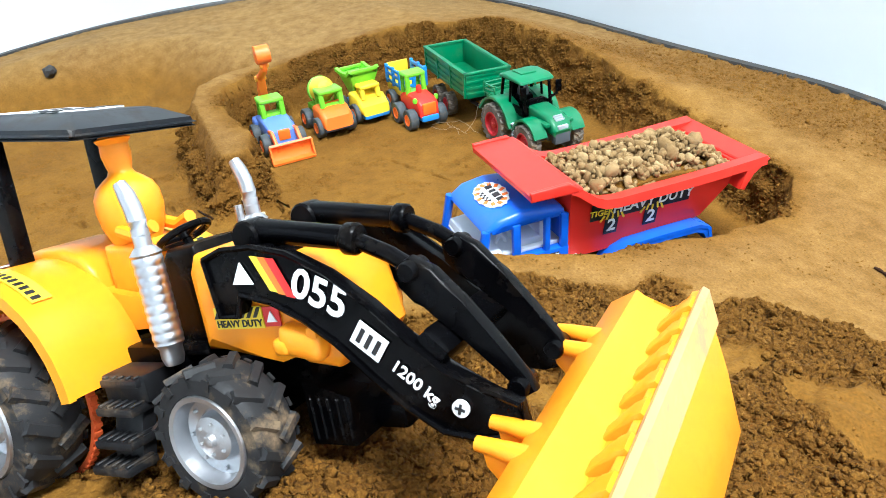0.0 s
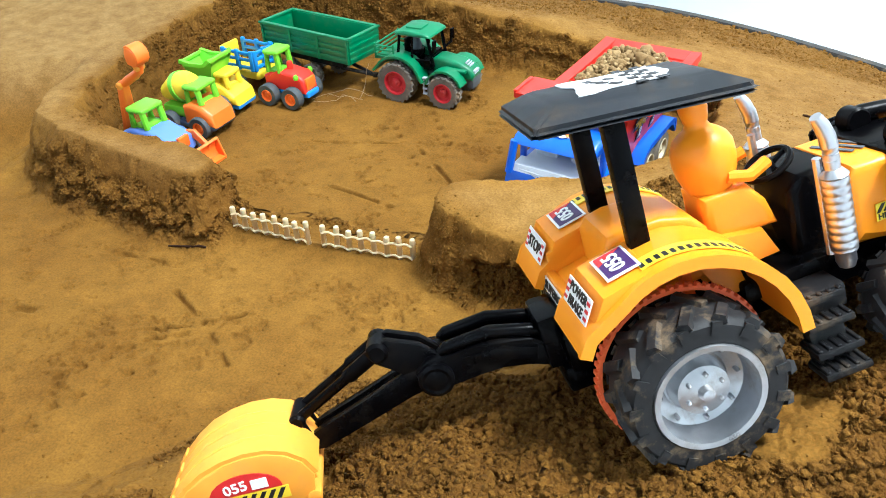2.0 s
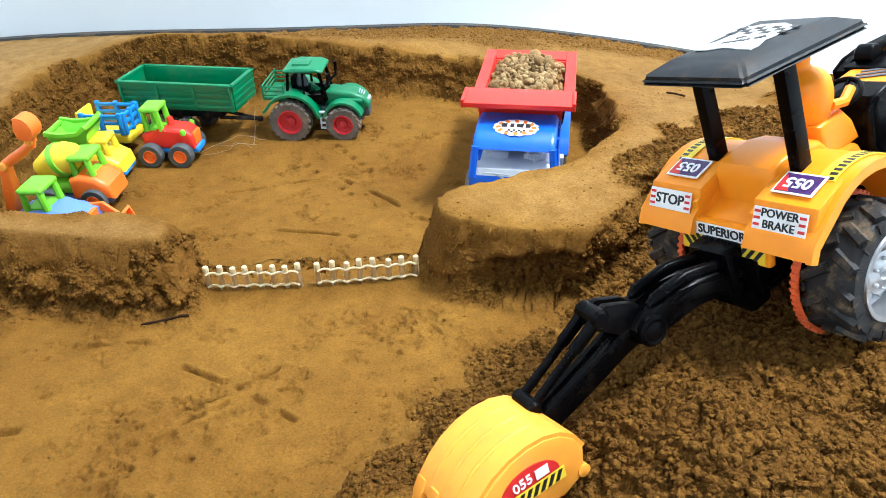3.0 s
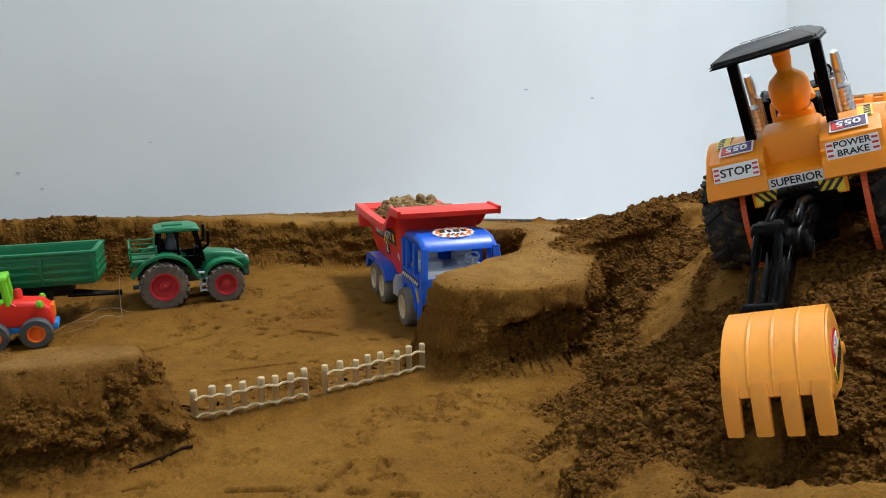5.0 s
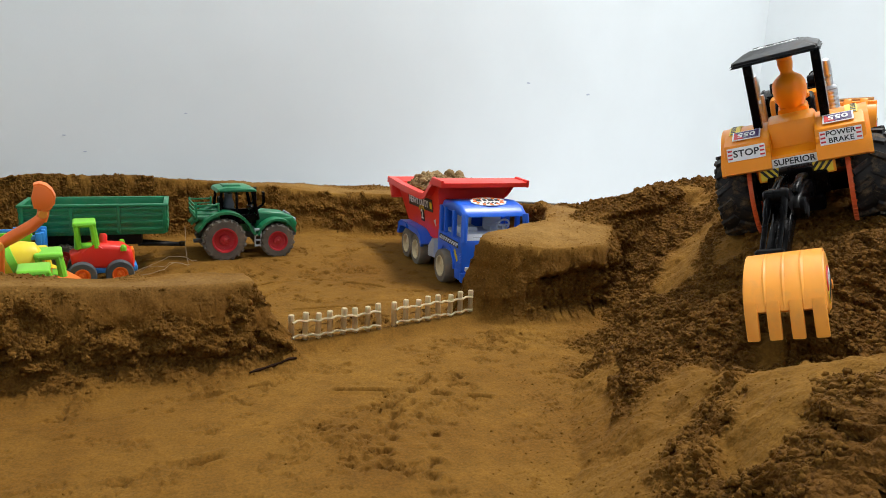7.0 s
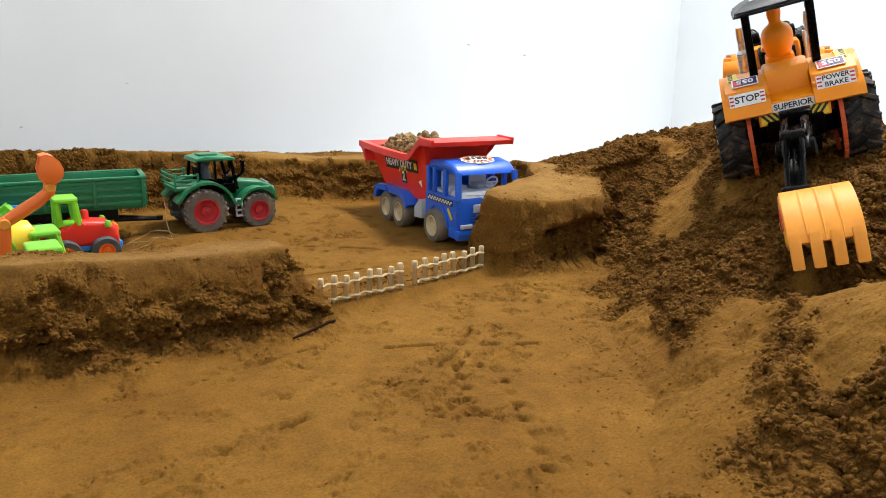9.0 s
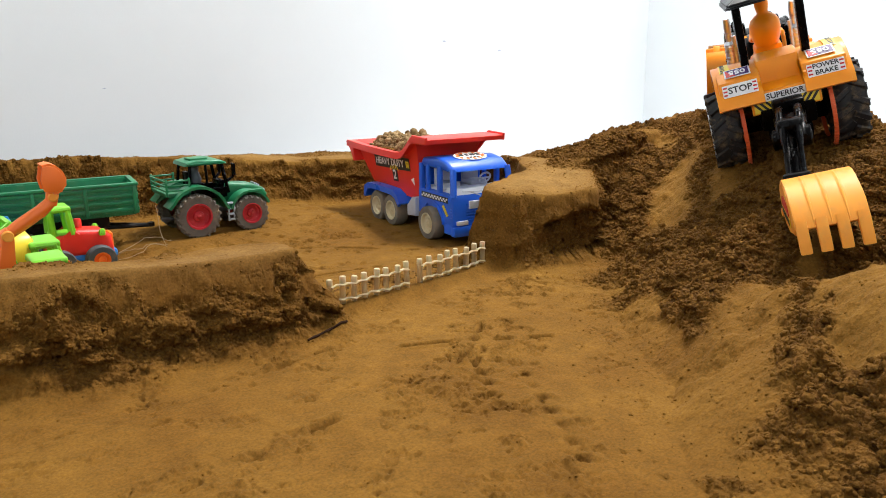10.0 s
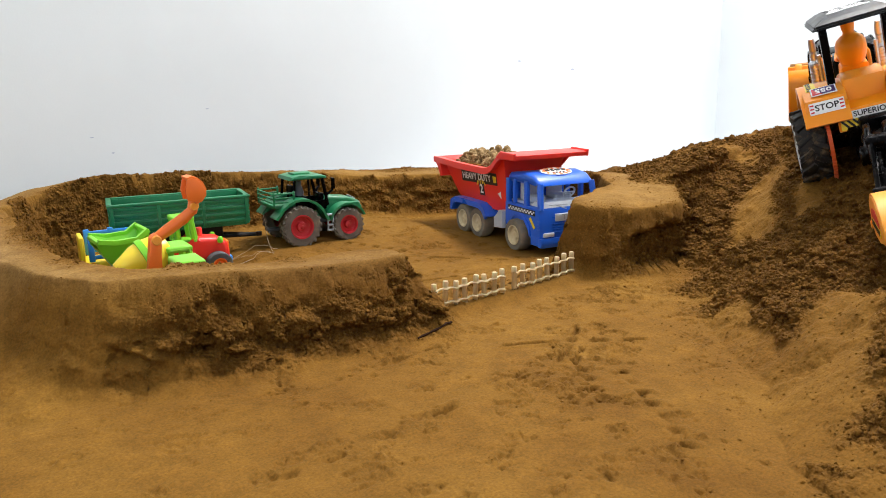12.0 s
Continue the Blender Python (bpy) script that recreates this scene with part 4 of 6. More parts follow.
        part("canopy_post", bm, BLACK, root, smooth=True)
    # exhaust stacks
    for s in (-1, 1):
        bm = bm_new()
        y = 0.31 * s
        lathe(bm, [(0.0, 0.50), (0.035, 0.50), (0.045, 0.53), (0.045, 0.57), (0.058, 0.59)] + [(0.056 + 0.004 * abs(math.sin(k * math.pi / 6)), 0.60 + 0.34 * k / 54) for k in range(55)] + [(0.062, 0.95), (0.045, 0.97), (0.034, 0.98), (0.034, 1.05)], at(0.87, y, 0), 18)
        tube(bm, [(0.87, y, 1.02), (0.87, y, 1.08), (0.865, y, 1.13), (0.848, y, 1.185), (0.828, y, 1.23)], 0.034, 12, [0.036, 0.036, 0.036, 0.034, 0.026])
        tube(bm, [(0.83, y * 0.86, 0.56), (0.83, y * 0.86, 1.03)], 0.02, 8)
        part("exhaust_pipe", bm, CHROME, root, "chrome ribbed exhaust stack", smooth=True)
    # steps
    for s in (-1, 1):
        for k, (y, z) in enumerate(((0.36, 0.46), (0.41, 0.36), (0.45, 0.24), (0.49, 0.15))):
            bm = bm_new()
            bx(bm, (0.66, y * s, z), (0.22, 0.15, 0.035), 0.012)
            for j in range(5):
                bx(bm, (0.57 + 0.045 * j, y * s, z + 0.02), (0.02, 0.13, 0.016), 0.004, 1)
            part("step_tread", bm, STEPB, root, smooth=True)
        bm = bm_new()
        bx(bm, (0.66, 0.40 * s, 0.28), (0.17, 0.07, 0.34), 0.015, rot=rot("X", 16 * s))
        bx(bm, (0.66, 0.33 * s, 0.43), (0.26, 0.16, 0.12), 0.02)
        part("step_bracket", bm, STEPB, root, smooth=True)
    # wheels
    for s in (-1, 1):
        wheel(root, (0, 0.53 * s, 0.37), 0.375, 0.26, 0.232, s, RUBBER, GREYRIM, 15, 0.017, 0.115, 8, 0.50, label="black rubber tractor tyre caked with sand")
        wheel(root, (1.16, 0.40 * s, 0.27), 0.275, 0.20, 0.170, s, RUBBER, GREYRIM, 14, 0.015, 0.06, 8, 0.5, label="black rubber tractor tyre caked with sand")
        bm = bm_new()
        pr = [(0.37, -0.018), (0.388, -0.018), (0.388, 0.018), (0.37, 0.018), (0.37, -0.018)]
        lathe(bm, pr, at(0, 0.375 * s, 0.37) @ TO_Y, 56, close=False)
        for k in range(60):
            bx(bm, (0, 0, 0), (0.02, 0.034, 0.018), 0, rot=at(0, 0.375 * s, 0.37) @ rot("Y", 6 * k) @ at(0, 0, 0.391))
        part("tyre_band", bm, BAND, root, "ribbed orange band inside the rear tyre", smooth=True)
    # loader arms
    top = [(1.16, 0.90), (1.26, 0.93), (1.40, 0.93), (1.55, 0.895), (1.70, 0.815), (1.84, 0.70), (1.96, 0.58), (2.08, 0.47), (2.20, 0.41), (2.32, 0.36)]
    under = [(2.33, 0.27), (2.18, 0.24), (2.04, 0.26), (1.92, 0.34), (1.80, 0.45), (1.68, 0.57), (1.56, 0.66), (1.44, 0.725), (1.30, 0.76), (1.27, 0.68), (1.18, 0.68)]
    for s in (-1, 1):
        bm = bm_new()
        prism(bm, top + under, 0.245 * s, 0.305 * s, 0.012)
        edge = top + under + top[:1]
        tube(bm, [(p[0], 0.308 * s, p[1]) for p in edge], 0.012, 6)
        arm = part("loader_arm", bm, BLACK, root, "curved black loader arm with printed stripes", smooth=True)
        if s < 0:
            y = -0.3145
            # warning triangle
            bm = bm_new()
            prism(bm, [(-0.045, -0.035), (0.05, -0.035), (0.002, 0.045)], -0.003, 0.003, 0, "z")
            bm.transform(side(1.335, y, 0.835, -1, -3))
            part("warning_sign", bm, WHITE, arm)
            for k, (mt, nm) in enumerate(((YELINK, "yellow_stripe"), (ORANGE, "orange_stripe"), (REDINK, "red_stripe"))):
                bm = bm_new()
                x = 1.405 + 0.034 * k
                prism(bm, [(x - 0.01, 0.90 - 0.006 * k), (x + 0.024, 0.894 - 0.006 * k), (x + 0.084, 0.762 - 0.012 * k), (x + 0.05, 0.77 - 0.012 * k)], y - 0.003, y + 0.003, 0)
                part(nm, bm, mt, arm)
            writing("055", 0.155, WHITE, arm, side(1.66, y, 0.745, -1, -27))
            bm = bm_new()
            bx(bm, (0, 0, 0), (0.125, 0.09, 0.006), 0.0)
            bm.transform(side(1.825, y, 0.575, -1, -40))
            part("badge", bm, WHITE, arm, "white badge with plain bars")
            bm = bm_new()
            for j in range(3):
                bx(bm, (-0.035 + 0.035 * j, 0, 0.005), (0.016, 0.055, 0.004), 0)
            bm.transform(side(1.825, y, 0.575, -1, -40))
            part("badge_bars", bm, INK, arm)
            writing("1200 kg", 0.062, WHITE, arm, side(1.97, y, 0.43, -1, -42))
            bm = bm_new()
            lathe(bm, [(0.0, 0.0), (0.03, 0.0), (0.03, 0.012), (0, 0.014)], at(2.12, -0.308, 0.345) @ TO_Y, 16)
            part("bolt", bm, WHITE, arm)
            bm = bm_new()
            for a in (0, 90):
                bx(bm, (2.12, -0.323, 0.345), (0.036, 0.004, 0.009), 0, rot=rot("Y", 20 + a))
            part("bolt_slot", bm, INK, arm)
    # cylinders and cross pieces between the arms
    for s in (-1, 1):
        bm = bm_new()
        y = 0.17 * s
        tube(bm, [(1.30, y, 0.965), (1.34, y, 0.965), (1.70, y, 0.905), (1.73, y, 0.90)], 0.045, 14, [0.038, 0.046, 0.044, 0.038])
        lathe(bm, [(0.0, -0.055), (0.055, -0.055), (0.064, -0.045), (0.064, 0.045), (0.055, 0.055), (0.0, 0.055)], at(1.30, y, 0.95) @ TO_Y, 16)
        barrel = part("hydraulic_cylinder", bm, BLACK, root, smooth=True)
        bm = bm_new()
        lathe(bm, [(0.0, -0.03), (0.05, -0.03), (0.058, -0.02), (0.058, 0.02), (0.05, 0.03), (0.0, 0.03)], at(1.74, y, 0.897) @ rot("Y", 100), 14)
        part("collar", bm, BLACK, barrel, smooth=True)
        bm = bm_new()
        tube(bm, [(1.74, y, 0.897), (1.88, y, 0.83), (2.0, y, 0.745)], 0.03, 10)
        part("piston_rod", bm, BLACK, barrel, smooth=True)
        bm = bm_new()
        prism(bm, [(1.90, 0.80), (1.96, 0.82), (2.04, 0.775), (2.13, 0.66), (2.22, 0.53), (2.31, 0.40), (2.33, 0.35), (2.29, 0.33), (2.22, 0.42), (2.12, 0.55), (2.03, 0.63), (1.95, 0.66), (1.90, 0.72)], 0.14 * s, 0.20 * s, 0.018)
        part("bell_crank", bm, BLACK, root, smooth=True)
        for x, z in ((1.96, 0.775), (2.28, 0.37)):
            bm = bm_new()
            lathe(bm, [(0.0, -0.06), (0.03, -0.06), (0.036, -0.05), (0.036, 0.05), (0.03, 0.06), (0.0, 0.06)], at(x, y, z) @ TO_Y, 14)
            part("pivot_pin", bm, BLACK, root, smooth=True)
    bm = bm_new()
    bx(bm, (1.30, 0, 0.885), (0.24, 0.54, 0.07), 0.02)
    part("cross_beam", bm, BLACK, root, smooth=True)
    bm = bm_new()
    bx(bm, (2.02, 0, 0.52), (0.12, 0.60, 0.13), 0.03, rot=rot("Y", 45))
    part("cross_beam", bm, BLACK, root, smooth=True)
    # front bucket: a bent shell with end plates, teeth and lugs
    outline = [(2.58, 0.47), (2.47, 0.42), (2.395, 0.30), (2.38, 0.12), (2.42, -0.05), (2.52, -0.17), (2.67, -0.25), (2.82, -0.27), (2.88, -0.15), (2.865, 0.10), (2.835, 0.36), (2.81, 0.46), (2.785, 0.455), (2.745, 0.39), (2.69, 0.375), (2.63, 0.41)]
    bm = bm_new()
    w = 0.62
    prism(bm, outline, -w, w, 0.012)
    bucket = part("front_bucket", bm, YELLOW, root, "wide yellow loader bucket, dusty along its lip", smooth=True)
    tilt = at(2.5, -0.05, 0.1) @ rot("X", 9) @ rot("Z", -3.4) @ at(-2.615, 0, -0.2)
    tilt.translation *= D
    bucket.matrix_basis = tilt
    bm = bm_new()
    prism(bm, [(2.825, 0.34), (2.82, 0.475), (2.835, 0.49), (2.855, 0.475), (2.868, 0.34)], -w + 0.03, w - 0.03, 0.01)
    part("cutting_edge", bm, LIPM, bucket, "scuffed sandy cutting edge", smooth=True)
    for k in range(7):
        y = -w + 0.13 + (2 * w - 0.26) * k / 6
        bm = bm_new()
        prism(bm, [(2.66, 0.37), (2.72, 0.415), (2.77, 0.465), (2.81, 0.485), (2.83, 0.46), (2.825, 0.36), (2.74, 0.34)], y - 0.042, y + 0.042, 0.018)
        part("bucket_tooth", bm, YELLOW, bucket, smooth=True)
    y = -(w + 0.003)
    bm = bm_new()
    half = [(2.535, -0.15), (2.45, -0.05), (2.42, 0.06), (2.44, 0.17), (2.52, 0.25), (2.62, 0.27), (2.62, -0.17)]
    prism(bm, half, y - 0.003, y + 0.003, 0)
    part("red_sticker", bm, REDINK, bucket)
    plate(bucket, "caution_sticker", side(2.755, y, 0.06, -1, 0), 0.20, 0.42, YELINK, "yellow caution sticker with plain bars")
    stripes(bucket, "hazard_stripes", side(2.655, y - 0.004, 0.06, -1, 0), 0.08, 0.46, 2, INK, -0.12)
    plate(bucket, "badge", side(2.55, y - 0.007, 0.02, -1, 12), 0.22, 0.10, WHITE, "white badge with plain bars")
    bm = bm_new()
    for j in range(3):
        bx(bm, (-0.065 + 0.065 * j, 0, 0.005), (0.03, 0.065, 0.004), 0)
    bm.transform(side(2.55, y - 0.009, 0.02, -1, 12))
    part("badge_bars", bm, INK, bucket)
    bm = bm_new()
    prism(bm, [(-0.05, -0.04), (0.05, -0.04), (0.0, 0.05)], -0.003, 0.003, 0, "z")
    bm.transform(side(2.77, y - 0.005, 0.17, -1, 0))
    part("warning_sign", bm, INK, bucket)
    bm = bm_new()
    for j in range(2):
        for k in range(5):
            bx(bm, (-0.06 + 0.03 * k, 0.02 - 0.04 * j, 0), (0.02, 0.02, 0.006), 0)
    bm.transform(side(2.77, y - 0.005, 0.06, -1, 0))
    part("caution_bars", bm, DARKG, bucket)
    for s in (-1, 1):
        for dy in (-0.055, 0.055):
            bm = bm_new()
            yy = 0.295 * s + dy
            tube(bm, [(2.345, yy, 0.44), (2.40, yy, 0.43), (2.52, yy, 0.40)], 0.03, 10, [0.024, 0.028, 0.04])
            prism(bm, [(2.37, 0.43), (2.37, 0.37), (2.46, 0.22), (2.46, 0.41)], yy - 0.02, yy + 0.02, 0.008)
            part("bucket_lug", bm, YELLOW, bucket, smooth=True)
    # backhoe: swing frame, boom, stick
    bm = bm_new()
    bx(bm, (-0.34, 0, 0.52), (0.22, 0.46, 0.20), 0.03)
    bx(bm, (-0.46, 0, 0.56), (0.14, 0.26, 0.28), 0.03)
    bx(bm, (-0.40, 0, 0.36), (0.16, 0.36, 0.14), 0.03)
    part("swing_frame", bm, BLACK, root, smooth=True)
    swing = at(-0.45, 0, 0) @ rot("Z", -6.5) @ at(0.45, 0, 0)
    swing.translation *= D
    for s in (-1, 1):
        bm = bm_new()
        prism(bm, [(-0.42, 0.55), (-0.56, 0.61), (-0.70, 0.66), (-0.82, 0.665), (-0.94, 0.655), (-1.06, 0.665), (-1.14, 0.61), (-1.14, 0.52), (-1.06, 0.475), (-0.94, 0.50), (-0.84, 0.53), (-0.72, 0.53), (-0.60, 0.48), (-0.42, 0.40)], 0.04 * s, 0.115 * s, 0.022)
        beam = part("boom_beam", bm, BLACK, root, smooth=True)
        beam.matrix_basis = swing
        bm = bm_new()
        tube(bm, [(-0.46, 0.075 * s, 0.60), (-0.50, 0.075 * s, 0.625), (-0.74, 0.075 * s, 0.695), (-0.96, 0.075 * s, 0.685), (-1.0, 0.075 * s, 0.67)], 0.032, 10, [0.02, 0.032, 0.034, 0.032, 0.02])
        part("boom_cylinder", bm, BLACK, beam, smooth=True)
        bm = bm_new()
        prism(bm, [(-0.54, 0.565), (-0.70, 0.625), (-0.90, 0.625), (-0.74, 0.565), (-0.56, 0.50)], 0.112 * s, 0.126 * s, 0.006)
        part("boom_web", bm, BLACK, beam, smooth=True)
    for x, z, long in ((-0.75, 0.59, 0.20), (-0.98, 0.57, 0.12)):
        bm = bm_new()
        bx(bm, (x, 0, z), (long, 0.12, 0.10), 0.02)
        part("boom_spacer", bm, BLACK, root, smooth=True).matrix_basis = swing
    for s in (-1, 1):
        bm = bm_new()
        lathe(bm, [(0.0, 0.0), (0.088, 0.0), (0.088, 0.03), (0.07, 0.04), (0.055, 0.035), (0.03, 0.045), (0, 0.045)], at(-1.05, 0.11 * s, 0.565) @ (TO_Y if s < 0 else rot("X", -90)), 24)
        part("pivot_cap", bm, BLACK, root, smooth=True).matrix_basis = swing
    flat = Matrix.Diagonal((1, 0.68, 1, 1))
    for s in (-1, 1):
        for nm, pts, y0, y1 in (
            ("stick_rocker", [(-0.98, 0.62), (-1.08, 0.74), (-1.22, 0.815), (-1.32, 0.80), (-1.34, 0.73), (-1.22, 0.65), (-1.14, 0.52), (-1.04, 0.49)], 0.03, 0.095),
            ("stick_beam", [(-1.04, 0.61), (-1.20, 0.61), (-1.40, 0.545), (-1.70, 0.46), (-1.82, 0.42), (-1.82, 0.36), (-1.72, 0.34), (-1.46, 0.41), (-1.20, 0.48), (-1.04, 0.50)], 0.04, 0.10),
        ):
            bm = bm_new()
            prism(bm, pts, y0 * s, y1 * s, 0.015)
            bm.transform(flat)
            part(nm, bm, BLACK, root, smooth=True).matrix_basis = swing
        bm = bm_new()
        tube(bm, [(-1.28, 0.08 * s, 0.77), (-1.46, 0.08 * s, 0.69), (-1.48, 0.08 * s, 0.68), (-1.79, 0.08 * s, 0.545)], 0.036, 10, [0.04, 0.04, 0.028, 0.028])
        bm.transform(flat)
        part("bucket_cylinder", bm, BLACK, root, smooth=True).matrix_basis = swing
        bm = bm_new()
        bx(bm, (-1.79, 0.10 * s, 0.46), (0.08, 0.05, 0.20), 0.02, rot=rot("Y", -8))
        bm.transform(flat)
        part("bucket_link", bm, BLACK, root, smooth=True).matrix_basis = swing
    bm = bm_new()
    prism(bm, [(-1.04, 0.59), (-1.20, 0.59), (-1.40, 0.53), (-1.70, 0.445), (-1.76, 0.40), (-1.46, 0.43), (-1.20, 0.50), (-1.04, 0.52)], -0.03, 0.03, 0.01)
    part("stick_web", bm, BLACK, root, smooth=True).matrix_basis = swing
    for x, z, r, w in ((-1.28, 0.77, 0.055, 0.09), (-1.79, 0.545, 0.042, 0.095), (-1.78, 0.39, 0.042, 0.095)):
        bm = bm_new()
        lathe(bm, [(0.0, -w), (r * 0.7, -w), (r, -w + 0.015), (r, w - 0.015), (r * 0.7, w), (0, w)], at(x, 0, z) @ TO_Y, 16)
        part("pivot_pin", bm, BLACK, root, smooth=True).matrix_basis = swing
    # rear bucket
    line = [(-1.70, 0.52), (-1.75, 0.61), (-1.83, 0.67), (-1.93, 0.70), (-2.04, 0.70), (-2.15, 0.675), (-2.26, 0.625), (-2.35, 0.555), (-2.42, 0.48), (-2.46, 0.41)]
    bm = bm_new()
    strip(bm, line, 0.57, 0.045, -0.285)
    rear = part("rear_bucket", bm, PALE, root, "pale orange backhoe bucket dug into the sand", smooth=True)
    rear.matrix_basis = swing
    for y in (-0.135, 0.0, 0.135):
        bm = bm_new()
        tube(bm, [(p[0] - 0.012, y, p[1] + 0.008) for p in line[1:]], 0.02, 8, [0.012] + [0.02] * 5 + [0.016, 0.012, 0.01])
        part("rib", bm, PALE, rear, smooth=True)
    for s in (-1, 1):
        bm = bm_new()
        prism(bm, line + [(-2.40, 0.35), (-2.1, 0.30), (-1.86, 0.29), (-1.72, 0.36)], 0.255 * s, 0.297 * s, 0.016)
        cheek = part("end_plate", bm, PALE, rear, smooth=True)
        y = 0.302 * s
        bm = bm_new()
        half = [(0.19 * math.cos(radians(a)), 0.12 * math.sin(radians(a))) for a in range(0, 181, 15)]
        prism(bm, half, -0.003, 0.003, 0, "z")
        bm.transform(side(-2.06, y, 0.485, s, 4 if s < 0 else -4))
        part("red_sticker", bm, REDINK, cheek)
        if s < 0:
            writing("055", 0.085, WHITE, cheek, side(-2.11, y - 0.005, 0.525, -1, 10))
            plate(cheek, "badge", side(-1.985, y - 0.005, 0.535, -1, 4), 0.085, 0.06, WHITE)
        plate(cheek, "hazard_ground", side(-2.06, y, 0.44, s, 4 if s < 0 else -4), 0.44, 0.075, YELINK)
        stripes(cheek, "hazard_stripes", side(-2.06, y + 0.004 * s, 0.44, s, 4 if s < 0 else -4), 0.40, 0.06, 8, INK, 0.6)
    for k in range(4):
        y = -0.24 + 0.16 * k
        bm = bm_new()
        prism(bm, [(-2.455, 0.49), (-2.50, 0.42), (-2.535, 0.33), (-2.55, 0.23), (-2.52, 0.225), (-2.49, 0.31), (-2.45, 0.39), (-2.40, 0.46)], y - 0.048, y + 0.048, 0.014)
        part("tooth", bm, PALE, rear, smooth=True)
    bm = bm_new()
    for s in (-1, 1):
        prism(bm, [(-1.80, 0.58), (-1.72, 0.50), (-1.70, 0.40), (-1.74, 0.36), (-1.88, 0.34)], 0.14 * s, 0.18 * s, 0.012)
    lathe(bm, [(0.03, -0.31), (0.04, -0.305), (0.04, 0.305), (0.03, 0.31)], at(-1.72, 0, 0.38) @ TO_Y, 14)
    part("bucket_hinge", bm, PALE, rear, smooth=True)
    turn = at(-1.78, 0.05, 0.115) @ rot("Y", 13) @ Matrix.Diagonal((0.90, 0.80, 0.86, 1)) @ at(1.66, 0, -0.19)
    turn.translation *= D
    rear.matrix_basis = turn
    # rear stickers

    def rear_plate(y, z, x, w, h, mat, nm, lift=0.0, n=(-0.866, 0.5)):
        up = (n[1], 0, -n[0])
        return basis((0, -1, 0), up, (n[0], 0, n[1]), (x + n[0] * lift, y, z + n[1] * lift))

    for s, words in ((1, "STOP"), (-1, "POWER\nBRAKE")):
        n = (-0.853, 0.522)
        m0 = rear_plate(0.355 * s, 0.845, -0.337, 0, 0, None, "", 0.018, n)
        plate(root, "sticker", m0, 0.30, 0.115, WHITE, "white sticker with black letters")
        writing(words, 0.082 if s > 0 else 0.058, INK, root, rear_plate(0.355 * s, 0.845, -0.337, 0, 0, None, "", 0.023, n), squash=1.05)
        for e in (-1, 1):
            bm = bm_new()
            for j in (-1, 0, 1):
                bx(bm, (0.127 * e, 0.034 * j, 0), (0.035, 0.014, 0.006), 0)
            bm.transform(rear_plate(0.355 * s, 0.845, -0.337, 0, 0, None, "", 0.021, n))
            part("side_bars", bm, REDINK, root)
        n2 = (-0.16, 0.987)
        m1 = rear_plate(0.35 * s, 0.943, -0.155, 0, 0, None, "", 0.012, n2)
        plate(root, "sticker_border", rear_plate(0.35 * s, 0.943, -0.155, 0, 0, None, "", 0.009, n2), 0.225, 0.155, WHITE)
        plate(root, "number_sticker", m1, 0.20, 0.13, PURPLE, "dark sticker with a red corner and white digits")
        bm = bm_new()
        prism(bm, [(-0.1, -0.065), (-0.02, -0.065), (-0.1, 0.065)], -0.003, 0.003, 0, "z")
        bm.transform(rear_plate(0.35 * s, 0.943, -0.155, 0, 0, None, "", 0.014, n2))
        part("red_corner", bm, REDINK, root)
        writing("055", 0.10, WHITE, root, rear_plate(0.35 * s, 0.943, -0.155, 0, 0, None, "", 0.018, n2) @ rot("Z", 180))
        # hazard strip along the curve of the fender
        fan = [(p[0] + 0.028 * math.cos(q), p[1] + 0.028 * math.sin(q)) for p, q in ((((0.03 + 0.47 * 1.02 * math.cos(q)), 0.44 + 0.50 * math.sin(q)), q) for q in (radians(104 - 4 * k) for k in range(15)))]
        bm = bm_new()
        strip(bm, fan, 0.09, 0.006, 0.405 if s > 0 else -0.495)
        band = part("fender_sticker", bm, YELINK, root, "yellow sticker with black hazard bars", smooth=True)
        bm = bm_new()
        for k in range(0, 14):
            a, b = Vector((fan[k][0], fan[k][1])), Vector((fan[k + 1][0], fan[k + 1][1]))
            lift = (b - a).orthogonal().normalized() * 0.003
            lift = lift if lift.y > 0 else -lift
            strip(bm, [a * 0.9 + b * 0.1 + lift, a * 0.35 + b * 0.65 + lift], 0.04, 0.004, 0.445 if s > 0 else -0.485)
        part("hazard_stripes", bm, INK, band)
    n = (-0.97, 0.25)
    m3 = rear_plate(0, 0.680, -0.385, 0, 0, None, "", 0.012, n)
    bm = bm_new()
    bx(bm, (0, 0, -0.03), (0.58, 0.20, 0.05), 0.012)
    bm.transform(m3)
    board = part("rear_board", bm, YELLOW, root, smooth=True)
    plate(board, "sticker", m3 @ at(0, 0.042, 0), 0.50, 0.075, WHITE)
    plate(board, "hazard_ground", m3 @ at(0, -0.04, 0), 0.54, 0.095, YELINK)
    writing("SUPERIOR", 0.07, INK, board, m3 @ at(0, 0.044, 0.006), squash=1.0)
    stripes(board, "hazard_stripes", m3 @ at(-0.132, -0.038, 0.005), 0.25, 0.09, 5, INK, -0.8)
    stripes(board, "hazard_stripes", m3 @ at(0.132, -0.038, 0.005), 0.25, 0.09, 5, INK, 0.8)
